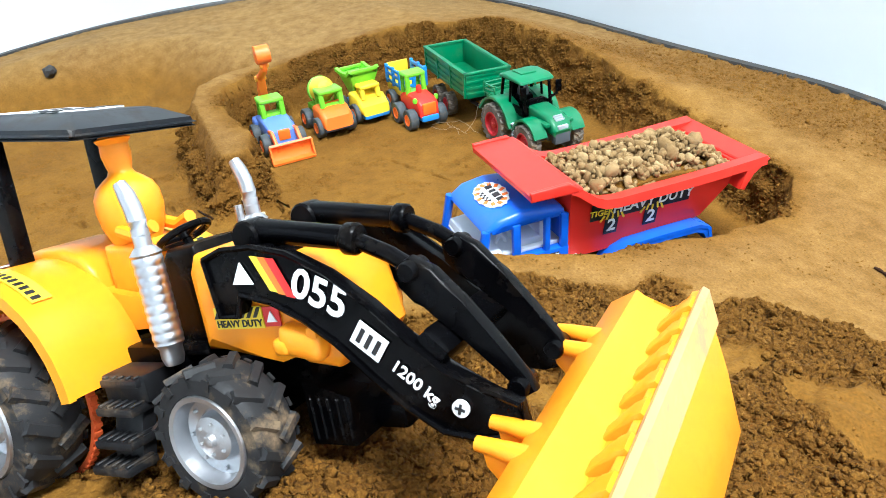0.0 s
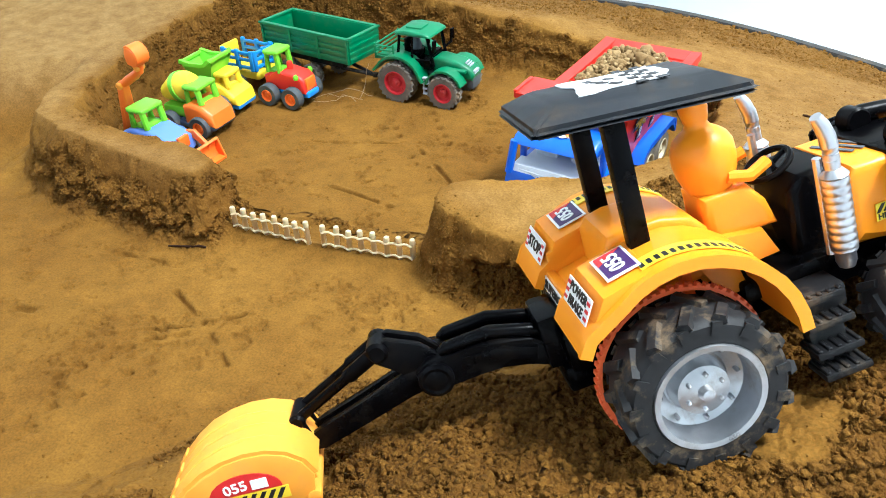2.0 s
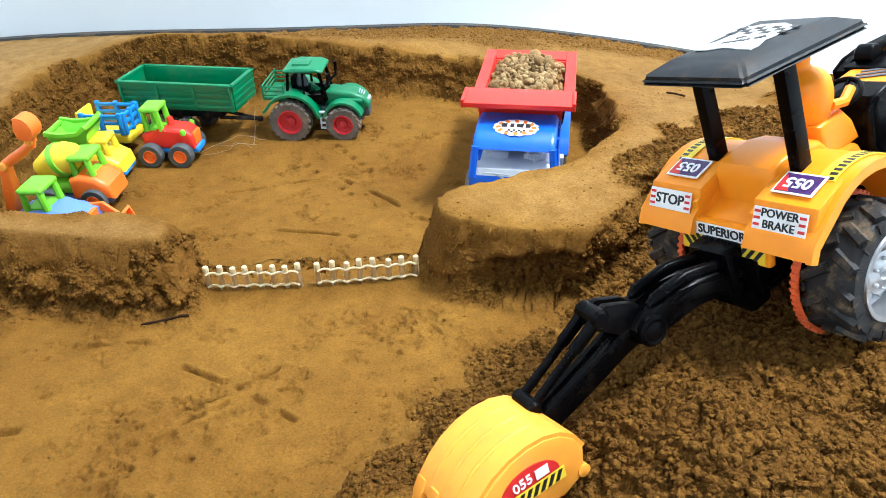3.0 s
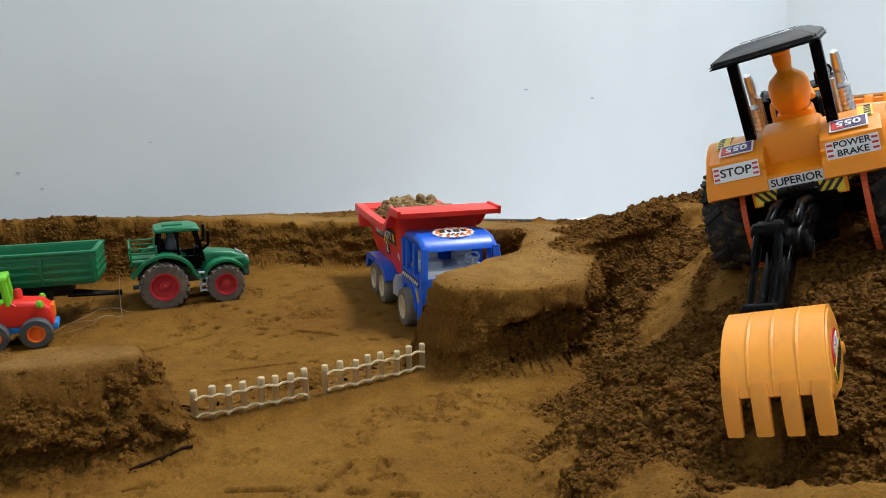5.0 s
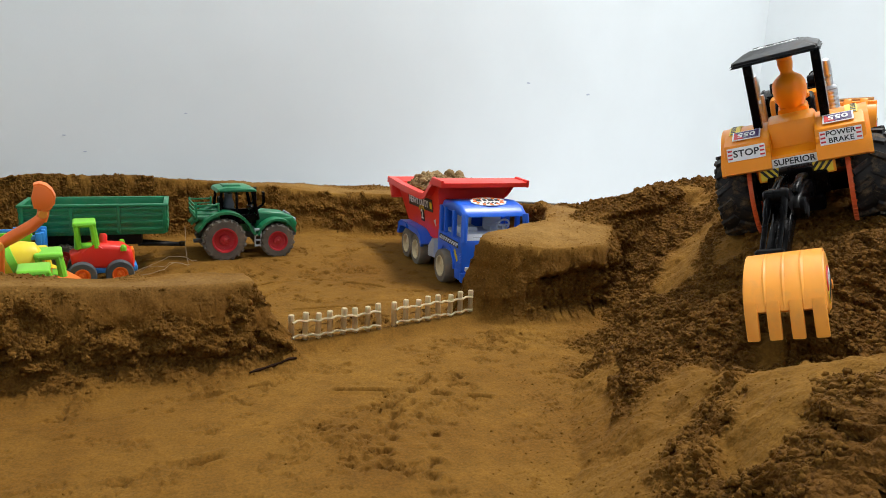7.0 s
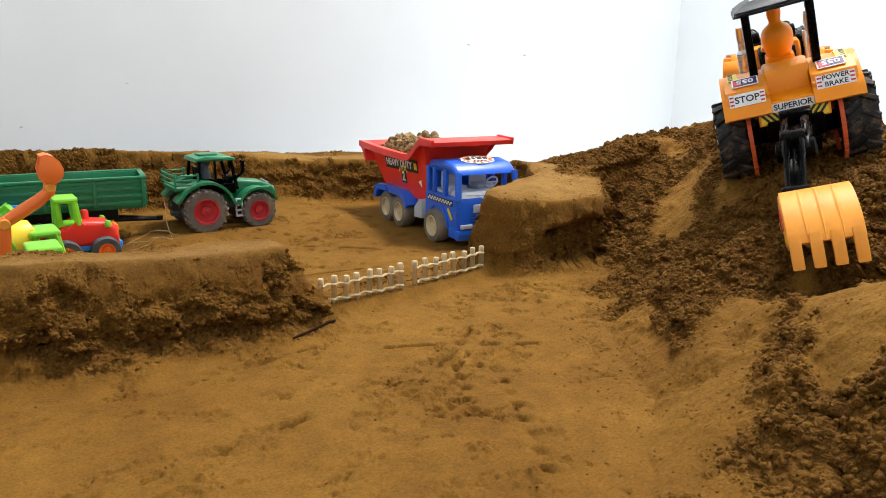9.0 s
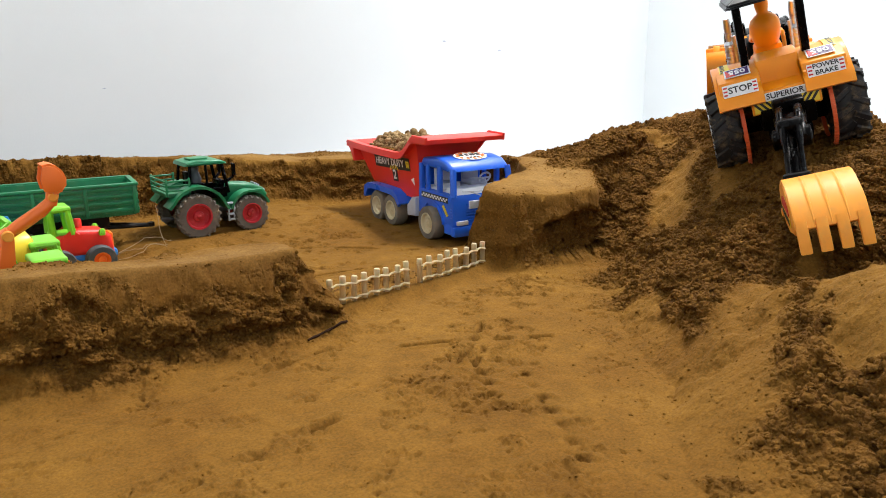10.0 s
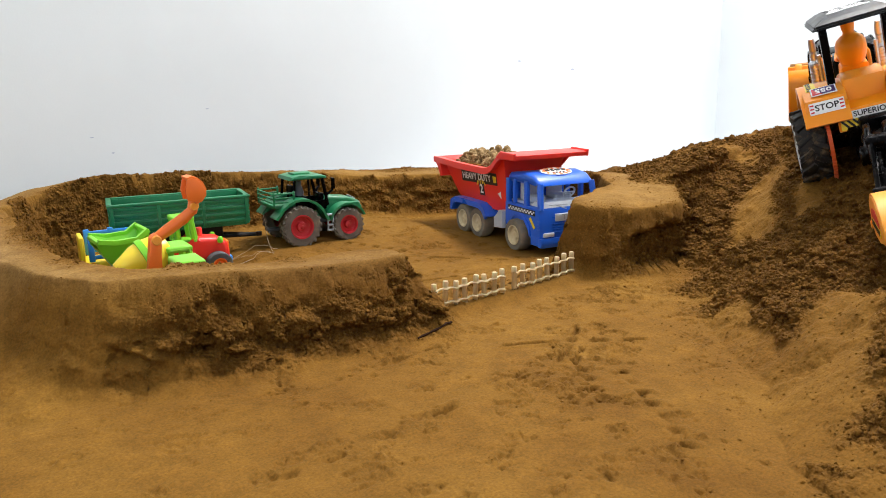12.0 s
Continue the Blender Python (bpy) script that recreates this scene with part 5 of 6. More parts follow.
    # hood stickers
    for s in (-1, 1):
        y = 0.244 * s
        plate(root, "hood_sticker", side(1.20, y, 0.655, s), 0.24, 0.085, YELINK, "yellow sticker with hazard bars")
        stripes(root, "hazard_stripes", side(1.20, y + 0.004 * s, 0.675, s), 0.23, 0.04, 7, INK, 0.7)
        writing("HEAVY DUTY", 0.038, INK, root, side(1.20, y + 0.004 * s, 0.632, s))
        plate(root, "warning_sticker", side(1.365, y, 0.655, s), 0.075, 0.075, REDINK)
        bm = bm_new()
        prism(bm, [(-0.024, -0.02), (0.024, -0.02), (0, 0.022)], -0.003, 0.003, 0, "z")
        bm.transform(side(1.365, y + 0.005 * s, 0.655, s))
        part("warning_sign", bm, WHITE, root)
    # hood top sticker
    bm = bm_new()
    for j in range(5):
        bx(bm, (1.08 + 0.05 * j, 0.02, 0.913 - 0.002 * j), (0.02, 0.22, 0.006), 0, rot=rot("Z", 20))
    part("hood_bars", bm, DARKG, root)
    return root


build_loader()


# ---- the red and blue dump truck ----
def build_truck():
    root = thing("dump_truck", at(2.758, 1.414, -0.02) @ rot("Z", -102.8) @ Matrix.Diagonal((0.992, 0.968, 0.945, 1)), "red and blue plastic toy dump truck loaded with pebbles", "toy truck")
    # chassis
    bm = bm_new()
    bx(bm, (-0.62, 0, 0.33), (2.05, 0.34, 0.14), 0.02)
    bx(bm, (-1.62, 0, 0.36), (0.06, 0.78, 0.22), 0.02)
    part("chassis", bm, BLUE, root, smooth=True)
    for s in (-1, 1):
        bm = bm_new()
        arch = [(-1.78, 0.30), (-1.75, 0.45), (-1.64, 0.50), (-1.40, 0.505), (-1.18, 0.505), (-0.92, 0.50), (-0.80, 0.45), (-0.72, 0.34)]
        strip(bm, arch, 0.22, 0.035, 0.33 if s > 0 else -0.55)
        prism(bm, arch + [(-0.76, 0.30), (-0.84, 0.41), (-0.94, 0.445), (-1.38, 0.445), (-1.62, 0.445), (-1.70, 0.41), (-1.74, 0.30)], 0.50 * s, 0.545 * s, 0.008)
        part("mudguard", bm, BLUE, root, smooth=True)
        bm = bm_new()
        prism(bm, [(-0.58, 0.22), (-0.58, 0.36), (-0.48, 0.42), (-0.46, 0.48), (-0.36, 0.48), (-0.36, 0.24)], 0.30 * s, 0.50 * s, 0.015)
        part("fuel_tank", bm, GREYP, root, smooth=True)
        for x, r in ((-0.02, 0.215), (-0.99, 0.215), (-1.41, 0.215)):
            wheel(root, (x, 0.45 * s, 0.215), r, 0.17, 0.125, s, DUSTY, SANDRIM, 0, 0.0, 0.035, 6, 0.45, label="grey plastic tyre coated with sand")
    for x in (-0.02, -0.99, -1.41):
        bm = bm_new()
        tube(bm, [(x, -0.42, 0.215), (x, 0.42, 0.215)], 0.03, 8)
        part("axle", bm, DARKG, root)
    # cab: a shell of panels with openings
    W = 0.45

    def cab_half(z):
        return W - 0.035 * max(0, z - 0.62) / 0.4

    bm = bm_new()
    # lower body
    prism(bm, [(-0.36, 0.30), (-0.36, 0.62), (0.42, 0.62), (0.46, 0.50), (0.47, 0.22), (0.24, 0.20), (0.20, 0.34), (0.10, 0.45), (-0.12, 0.45), (-0.22, 0.34), (-0.26, 0.28)], -W, W, 0.025)
    shell = part("cab_body", bm, BLUE, root, "glossy blue plastic cab with open windows", smooth=True)
    bm = bm_new()
    prism(bm, [(-0.34, 0.97), (-0.30, 1.02), (0.05, 1.055), (0.26, 1.02), (0.37, 0.94), (0.385, 0.90), (-0.34, 0.90)], -W + 0.03, W - 0.03, 0.06, seg=4)
    part("cab_roof", bm, BLUE, shell, smooth=True)
    for s in (-1, 1):
        bm = bm_new()
        tube(bm, [(0.43, (W - 0.035) * s, 0.60), (0.375, (W - 0.06) * s, 0.93)], 0.04, 8)
        part("window_pillar", bm, BLUE, shell, smooth=True)
        for x, wide in ((0.12, 0.07), (-0.16, 0.05), (-0.32, 0.07)):
            bm = bm_new()
            bx(bm, (x, (W - 0.032) * s, 0.77), (wide, 0.05, 0.35), 0.012)
            part("window_pillar", bm, BLUE, shell, smooth=True)
    bm = bm_new()
    bx(bm, (-0.34, 0, 0.76), (0.03, 2 * W - 0.1, 0.34), 0.01)
    part("cab_back", bm, BLUE, shell, smooth=True)
    bm = bm_new()
    prism(bm, [(0.43, 0.12), (0.43, 0.24), (0.50, 0.24), (0.52, 0.18), (0.50, 0.12)], -W - 0.01, W + 0.01, 0.02)
    prism(bm, [(0.26, 0.13), (0.26, 0.26), (0.46, 0.26), (0.46, 0.13)], -W - 0.005, W + 0.005, 0.015)
    part("bumper", bm, BLUE, shell, smooth=True)
    for s in (-1, 1):
        bm = bm_new()
        arch = [(-0.26, 0.24), (-0.22, 0.36), (-0.12, 0.47), (0.02, 0.50), (0.14, 0.46), (0.23, 0.36), (0.26, 0.24)]
        strip(bm, arch, 0.05, 0.03, (W - 0.03) if s > 0 else -(W + 0.02))
        part("wheel_arch", bm, BLUE, shell, smooth=True)
    # interior
    bm = bm_new()
    bx(bm, (-0.02, 0, 0.635), (0.62, 0.74, 0.03), 0.01)
    prism(bm, [(0.20, 0.64), (0.24, 0.70), (0.40, 0.69), (0.42, 0.62)], -0.39, 0.39, 0.02)
    part("cab_floor", bm, SEATW, shell, smooth=True)
    for y in (-0.20, 0.20):
        bm = bm_new()
        bx(bm, (-0.06, y, 0.68), (0.24, 0.24, 0.08), 0.03)
        bx(bm, (-0.17, y, 0.78), (0.06, 0.24, 0.24), 0.03)
        part("seat", bm, SEATW, shell, "pale plastic seat", smooth=True)
    bm = bm_new()
    ring = [(0.0, 0.08 * math.cos(2 * math.pi * k / 18), 0.08 * math.sin(2 * math.pi * k / 18)) for k in range(19)]
    tube(bm, ring, 0.013, 6)
    tube(bm, [(0, 0, 0), (0.08, 0, -0.06)], 0.014, 6)
    tube(bm, [(0, -0.075, 0), (0, 0.075, 0)], 0.011, 6)
    bm.transform(at(0.17, 0.20, 0.76) @ rot("Y", 28))
    part("steering_wheel", bm, SEATW, shell, smooth=True)
    # front face: grille, plate, headlamps, wipers
    bm = bm_new()
    for k in range(4):
        bx(bm, (0.468, 0, 0.31 + 0.035 * k), (0.02, 0.52, 0.018), 0.006, 1)
    part("grille", bm, BLUE, shell, smooth=True)
    bm = bm_new()
    bx(bm, (0.475, 0.02, 0.50), (0.02, 0.50, 0.10), 0.01)
    board = part("name_plate", bm, SEATW, shell, "worn silver name plate", smooth=True)
    writing("TIGER", 0.10, GREYP, board, at(0.488, 0.02, 0.50) @ rot("Z", 90) @ rot("X", 90), squash=1.15)
    for s in (-1, 1):
        bm = bm_new()
        bx(bm, (0.485, 0.33 * s, 0.285), (0.03, 0.16, 0.055), 0.012)
        part("headlamp", bm, SEATW, shell, "pale plastic headlamp", smooth=True)
        bm = bm_new()
        tube(bm, [(0.455, 0.05 * s, 0.60), (0.44, 0.20 * s, 0.66)], 0.008, 6)
        tube(bm, [(0.448, 0.03 * s, 0.655), (0.44, 0.30 * s, 0.665)], 0.007, 6)
        part("wiper", bm, GREYP, shell)
        bm = bm_new()
        for k in range(4):
            bx(bm, (0.44, 0.455 * s, 0.36 + 0.035 * k), (0.05, 0.012, 0.018), 0.004, 1)
        part("side_vent", bm, BLUE, shell)
    # roof sticker
    rm = at(0.17, 0, 1.046) @ rot("Y", 13)
    bm = bm_new()
    disc = [(0.13 * math.cos(radians(a)) * (1 + 0.08 * (k % 2)) - 0.02, 0.22 * math.sin(radians(a)) * (1 + 0.08 * (k % 2))) for k, a in enumerate(range(0, 360, 12))]
    prism(bm, disc, -0.003, 0.004, 0, "z")
    bm.transform(rm)
    roof = part("roof_sticker", bm, WHITE, shell, "white and orange flame sticker")
    bm = bm_new()
    for k in range(12):
        a = radians(30 * k)
        bx(bm, (0.105 * math.cos(a) - 0.02, 0.18 * math.sin(a), 0.007), (0.05, 0.035, 0.004), 0, rot=rot("Z", 30 * k + 20))
    bm.transform(rm)
    part("flame_bars", bm, ORANGE, roof)
    bm = bm_new()
    for k, wd in enumerate((0.06, 0.04, 0.07, 0.05)):
        bx(bm, (-0.05, -0.12 + 0.08 * k, 0.007), (0.06, wd, 0.004), 0)
    for k in range(8):
        for q in range(2):
            if (k + q) % 2:
                bx(bm, (0.03 + 0.025 * q, -0.09 + 0.025 * k, 0.007), (0.024, 0.024, 0.004), 0)
    bm.transform(rm)
    part("black_bars", bm, INK, roof)
    for s in (-1, 1):
        y = (W + 0.006) * s
        plate(shell, "door_sticker", side(0.05, y, 0.555, s), 0.62, 0.07, INK, "black door sticker with bars")
        bm = bm_new()
        for k in range(18):
            for j in range(2):
                if (k + j) % 2:
                    bx(bm, (-0.29 + 0.034 * k, 0.012 - 0.024 * j, 0.005), (0.032, 0.022, 0.004), 0)
        bm.transform(side(0.05, y, 0.555, s))
        part("chequer_bars", bm, WHITE, shell)
        plate(shell, "green_flash", side(0.30, y, 0.42, s, -50), 0.16, 0.04, YELINK)
    # dump body
    bm = bm_new()
    t = bmesh.new()
    # inner and outer shells by section: x, top z, bottom z, half width at top, half width at bottom
    sect = [(-0.36, 1.20, 0.46, 0.47, 0.40), (-0.60, 1.02, 0.44, 0.475, 0.40), (-0.76, 0.99, 0.44, 0.475, 0.40), (-1.30, 1.0, 0.46, 0.48, 0.40), (-1.74, 1.01, 0.52, 0.48, 0.40), (-2.08, 1.02, 0.86, 0.48, 0.42)]

    def shell_of(dw, db, lo):
        rows = []
        for x, zt, zb, wt, wb in sect:
            rows.append([t.verts.new(p) for p in ((x + lo, wt - dw, zt), (x + lo, wb - dw, zb + db), (x + lo, -wb + dw, zb + db), (x + lo, -wt + dw, zt))])
        for a, b in zip(rows, rows[1:]):
            for k in range(3):
                t.faces.new((a[k], a[k + 1], b[k + 1], b[k]))
        t.faces.new(rows[0]), t.faces.new(rows[-1])
        return rows

    o, i = shell_of(0, 0, 0), shell_of(0.03, 0.04, -0.02)
    for a, b in zip(list(zip(o, i)), list(zip(o[1:], i[1:]))):
        for k in (0, 3):
            t.faces.new((a[0][k], a[1][k], b[1][k], b[0][k]))
    join(bm, t)
    body = part("dump_body", bm, RED, root, "red plastic dump body with flared rim", smooth=True)
    # flared rim along both flanks, the front visor and the tail
    bm = bm_new()
    for s in (-1, 1):
        a = [(-0.29, 1.272), (-0.36, 1.235), (-0.44, 1.165), (-0.54, 1.085), (-0.63, 1.045), (-0.76, 1.03), (-1.30, 1.035), (-1.74, 1.045), (-2.26, 1.07)]
        t = bmesh.new()
        rows = []
        for x, z in a:
            y1, y2 = 0.455 * s, 0.575 * s
            rows.append([t.verts.new(p) for p in ((x, y1, z), (x, y2, z + 0.012), (x, y2 + 0.006 * s, z - 0.075), (x, y2 - 0.022 * s, z - 0.075), (x, y2 - 0.025 * s, z - 0.03), (x, y1, z - 0.045))])
        for p, q in zip(rows, rows[1:]):
            for k in range(6):
                t.faces.new((p[k], p[(k + 1) % 6], q[(k + 1) % 6], q[k]))
        t.faces.new(rows[0]), t.faces.new(rows[-1])
        join(bm, t)
    part("flared_rim", bm, RED, body, smooth=True)
    bm = bm_new()
    prism(bm, [(0.06, 1.215), (0.07, 1.27), (-0.05, 1.285), (-0.33, 1.285), (-0.41, 1.22), (-0.37, 1.19), (-0.30, 1.235), (0.0, 1.235)], -0.575, 0.575, 0.02, seg=3)
    for s in (-1, 1):
        prism(bm, [(0.06, 1.21), (0.07, 1.30), (-0.27, 1.31), (-0.39, 1.22), (-0.34, 1.20)], 0.545 * s, 0.585 * s, 0.016, seg=3)
    part("visor", bm, RED, body, smooth=True)
    bm = bm_new()
    prism(bm, [(-2.0, 0.80), (-2.06, 1.0), (-2.26, 1.075), (-2.30, 1.045), (-2.12, 0.94), (-2.06, 0.78)], -0.575, 0.575, 0.015)
    part("tail_lip", bm, RED, body, smooth=True)
    # flank stickers
    for s in (-1, 1):
        lean = 7.4
        y = 0.462 * s
        m = side(-1.05, y + 0.004 * s, 0.87, s, 2 if s < 0 else -2, lean)
        plate(body, "sticker_band", m, 1.0, 0.17, INK, "black band with white and yellow words")
        writing("HEAVY DUTY", 0.135, WHITE, body, m @ at(-0.06 if s < 0 else 0.12, 0.0, 0.006), squash=1.0)
        if s > 0:
            writing("TIGER", 0.085, YELINK, body, m @ at(-0.40, -0.01, 0.006))
        else:
            bars = bm_new()
            for j in range(3):
                bx(bars, (0.42 + 0.03 * j, 0, 0.005), (0.018, 0.09, 0.004), 0)
            bars.transform(m)
            part("yellow_bars", bars, YELINK, body)
        for dx in ((0.05,) if s < 0 else (-0.28, 0.12)):
            mm = m @ at(dx, -0.17, 0)
            plate(body, "number_ground", mm, 0.13, 0.18, INK)
            writing("2", 0.18, WHITE, body, mm @ at(0, 0, 0.006))
            fl = bm_new()
            for j in range(5):
                bx(fl, (-0.1 + 0.05 * j, 0.09 + 0.02 * (j % 2), 0.003), (0.018, 0.07, 0.006), 0, rot=rot("Z", -30 + 15 * j))
            fl.transform(mm)
            part("flame_bars", fl, YELINK, body)
        bm = bm_new()
        prism(bm, [(-0.04, -0.05), (0.05, 0.0), (-0.02, 0.05)], -0.003, 0.003, 0, "z")
        bm.transform(side(-0.52 if s < 0 else -0.60, y - 0.03 * s, 0.68 if s < 0 else 0.93, s, 60, lean))
        part("white_flash", bm, WHITE, body)
    return root


DUSTY = material("sand_coated_tyre", (0.19, 0.165, 0.13), 0.85, vary=0.3, scale=60, dust=0.5, bump=0.3)
SANDRIM = material("sandy_ivory_rim", (0.62, 0.53, 0.34), 0.45, vary=0.3, dust=0.3)
TRUCK = build_truck()


def pebble_heap():
    """Pebbles filling the dump body."""
    rnd = np.random.RandomState(5)
    ico = bmesh.new()
    bmesh.ops.create_icosphere(ico, subdivisions=2, radius=1)
    v0 = np.array([v.co[:] for v in ico.verts])
    f0 = np.array([[v.index for v in f.verts] for f in ico.faces])
    ico.free()
    vs, fs, n = [], [], 0
    for k in range(1300):
        x, y = rnd.uniform(-2.02, -0.44), rnd.uniform(-0.42, 0.42)
        edge = min(1.0, (0.45 - abs(y)) / 0.2) * min(1.0, (x + 2.08) / 0.3) * min(1, (-0.36 - x) / 0.16)
        z = 0.96 + 0.19 * edge + rnd.uniform(-0.06, 0.03)
        r = (0.014 + 0.04 * rnd.rand() ** 2) * (1.7 if rnd.rand() < 0.04 else 1)
        s = r * np.array([rnd.uniform(0.8, 1.25), rnd.uniform(0.7, 1.1), rnd.uniform(0.55, 0.9)])
        q = np.array(Euler(rnd.uniform(0, 6.28, 3).tolist()).to_matrix())
        lump = 1 + 0.34 * np.sin(v0 @ rnd.uniform(-3, 3, (3, 3))).sum(1, keepdims=True) / 1.5
        lump = np.minimum(lump, 0.85 / np.maximum(0.3, np.abs(v0 @ rnd.normal(0, 0.55, (3, 4))).max(1, keepdims=True)))
        p = (v0 * lump * s) @ q.T + (x, y, z)
        vs.append(p)
        fs.append(f0 + n)
        n += len(p)
    me = bpy.data.meshes.new("pebbles")
    me.from_pydata((np.concatenate(vs) * D).tolist(), [], np.concatenate(fs).tolist())
    me.shade_smooth()
    me.materials.append(PEBBLES)
    ob = new("pebbles", me)
    ob.matrix_world = TRUCK.matrix_world.copy()
    tagged(ob, "heap of sandy brown pebbles in the dump truck", "pebbles", kind="stuff")
    bm = bm_new()
    prism(bm, [(-0.48, 0.96), (-0.7, 1.0), (-1.3, 1.04), (-1.85, 1.02), (-2.02, 0.95), (-1.9, 0.88), (-0.48, 0.86)], -0.40, 0.40, 0.04)
    fill = part("sand_fill", bm, SAND, None, smooth=True)
    fill.matrix_world = TRUCK.matrix_world.copy()
    tagged(fill, "damp sand under the pebbles in the dump truck", "sand", kind="stuff")


PEBBLES = bpy.data.materials.new("mixed_pebbles")
PEBBLES.use_nodes = True
_nt = PEBBLES.node_tree
_geo, _ramp = _nt.nodes.new("ShaderNodeNewGeometry"), _nt.nodes.new("ShaderNodeValToRGB")
_ramp.color_ramp.elements[0].color, _ramp.color_ramp.elements[1].color = (0.20, 0.118, 0.040, 1), (0.38, 0.26, 0.115, 1)
_e = _ramp.color_ramp.elements.new(0.55)
_e.color = (0.255, 0.155, 0.055, 1)
_n = _nt.nodes.new("ShaderNodeTexNoise")
_n.inputs["Scale"].default_value = 300
_b = _nt.nodes.new("ShaderNodeBump")
_b.inputs["Strength"].default_value, _b.inputs["Distance"].default_value = 0.5, 0.0008
_nt.links.new(_geo.outputs["Random Per Island"], _ramp.inputs["Fac"])
_nt.links.new(_ramp.outputs[0], _nt.nodes["Principled BSDF"].inputs["Base Color"])
_nt.links.new(_n.outputs["Fac"], _b.inputs["Height"])
_nt.links.new(_b.outputs[0], _nt.nodes["Principled BSDF"].inputs["Normal"])
_nt.nodes["Principled BSDF"].inputs["Roughness"].default_value = 0.85
pebble_heap()


# ---- the green tractor and its trailer ----
def build_tractor():
    root = thing("farm_tractor", at(0.235, 3.61, 0.075) @ rot("Z", -6.5) @ Matrix.Scale(0.90, 4), "green plastic toy farm tractor with red wheels on the pit floor", "toy tractor")
    bm = bm_new()
    bx(bm, (0.40, 0, 0.33), (1.05, 0.26, 0.16), 0.03)
    bx(bm, (0.0, 0, 0.30), (0.12, 0.56, 0.12), 0.02)
    bx(bm, (0.73, 0, 0.26), (0.10, 0.50, 0.10), 0.02)
    bx(bm, (1.02, 0, 0.33), (0.10, 0.24, 0.16), 0.02)
    bx(bm, (-0.26, 0, 0.22), (0.2, 0.08, 0.05), 0.015)
    part("chassis", bm, DARKG, root, smooth=True)
    bm = bm_new()
    prism(bm, [(0.46, 0.38), (0.46, 0.62), (0.54, 0.64), (0.86, 0.60), (1.02, 0.53), (1.08, 0.44), (1.06, 0.36)], -0.15, 0.15, 0.05, seg=3)
    hood = part("hood", bm, GREEN, root, smooth=True)
    bm = bm_new()
    for k in range(3):
        bx(bm, (0.93 + 0.03 * k, 0, 0.585 - 0.018 * k), (0.015, 0.14, 0.03), 0.004, 1)
    bx(bm, (1.05, 0, 0.47), (0.05, 0.16, 0.06), 0.015)
    part("hood_badge", bm, GREYP, hood, smooth=True)
    for s in (-1, 1):
        bm = bm_new()
        arc = [(-0.36 + 0.0, 0.42)] + [(0.02 + 0.37 * math.cos(radians(a)), 0.30 + 0.36 * math.sin(radians(a))) for a in range(150, 14, -15)] + [(0.42, 0.34)]
        strip(bm, arc, 0.26, 0.035, 0.17 if s > 0 else -0.43)
        prism(bm, arc + [(0.3, 0.36), (0.1, 0.5), (-0.2, 0.5)], 0.15 * s, 0.18 * s, 0.006)
        part("rear_fender", bm, GREEN, root, smooth=True)
        bm = bm_new()
        arc = [(0.73 + 0.28 * math.cos(radians(a)), 0.25 + 0.29 * math.sin(radians(a))) for a in range(165, 20, -18)]
        strip(bm, arc, 0.20, 0.03, 0.20 if s > 0 else -0.40)
        bx(bm, (0.86, 0.17 * s, 0.50), (0.26, 0.1, 0.05), 0.02)
        part("front_fender", bm, GREEN, root, smooth=True)
        bm = bm_new()
        bx(bm, (0.42, 0.36 * s, 0.29), (0.02, 0.03, 0.26), 0.006)
        bx(bm, (0.50, 0.36 * s, 0.29), (0.02, 0.03, 0.26), 0.006)
        for k in range(4):
            bx(bm, (0.46, 0.36 * s, 0.18 + 0.075 * k), (0.10, 0.06, 0.022), 0.006)
        part("ladder", bm, GREYP, root, "pale grey access ladder", smooth=True)
        wheel(root, (0, 0.36 * s, 0.285), 0.29, 0.17, 0.16, s, TRTYRE, REDW, 20, 0.014, 0.05, 8, 0.4, label="grey sand-caked tractor tyre")
        wheel(root, (0.73, 0.34 * s, 0.235), 0.24, 0.15, 0.13, s, TRTYRE, REDW, 18, 0.012, 0.045, 8, 0.4, label="grey sand-caked tractor tyre")
    # rear rail frame
    bm = bm_new()
    for z in (0.64, 0.70, 0.76):
        for s in (-1, 1):
            bx(bm, (-0.20, 0.33 * s, z), (0.30, 0.02, 0.022), 0.005, 1)
        bx(bm, (-0.36, 0, z), (0.02, 0.66, 0.022), 0.005, 1)
    for s in (-1, 1):
        for x in (-0.35, -0.06):
            bx(bm, (x, 0.33 * s, 0.68), (0.025, 0.025, 0.22), 0.005, 1)
    bx(bm, (-0.2, 0, 0.58), (0.32, 0.62, 0.05), 0.02)
    part("rear_rail", bm, GREEN, root, smooth=True)
    # cab
    bm = bm_new()
    for s in (-1, 1):
        tube(bm, [(-0.04, 0.25 * s, 0.58), (0.0, 0.23 * s, 0.93)], 0.022, 6)
        tube(bm, [(0.20, 0.27 * s, 0.52), (0.20, 0.24 * s, 0.93)], 0.018, 6)
        tube(bm, [(0.50, 0.20 * s, 0.52), (0.42, 0.22 * s, 0.93)], 0.024, 6)
        bx(bm, (0.22, 0.24 * s, 0.56), (0.5, 0.03, 0.1), 0.01)
    bx(bm, (0.22, 0, 0.50), (0.5, 0.46, 0.06), 0.01)
    bx(bm, (0.12, 0, 0.62), (0.2, 0.22, 0.1), 0.03)
    bx(bm, (0.02, 0, 0.72), (0.06, 0.22, 0.22), 0.03)
    bx(bm, (0.44, 0, 0.62), (0.08, 0.26, 0.14), 0.02)
    part("cab_frame", bm, BLACK, root, smooth=True)
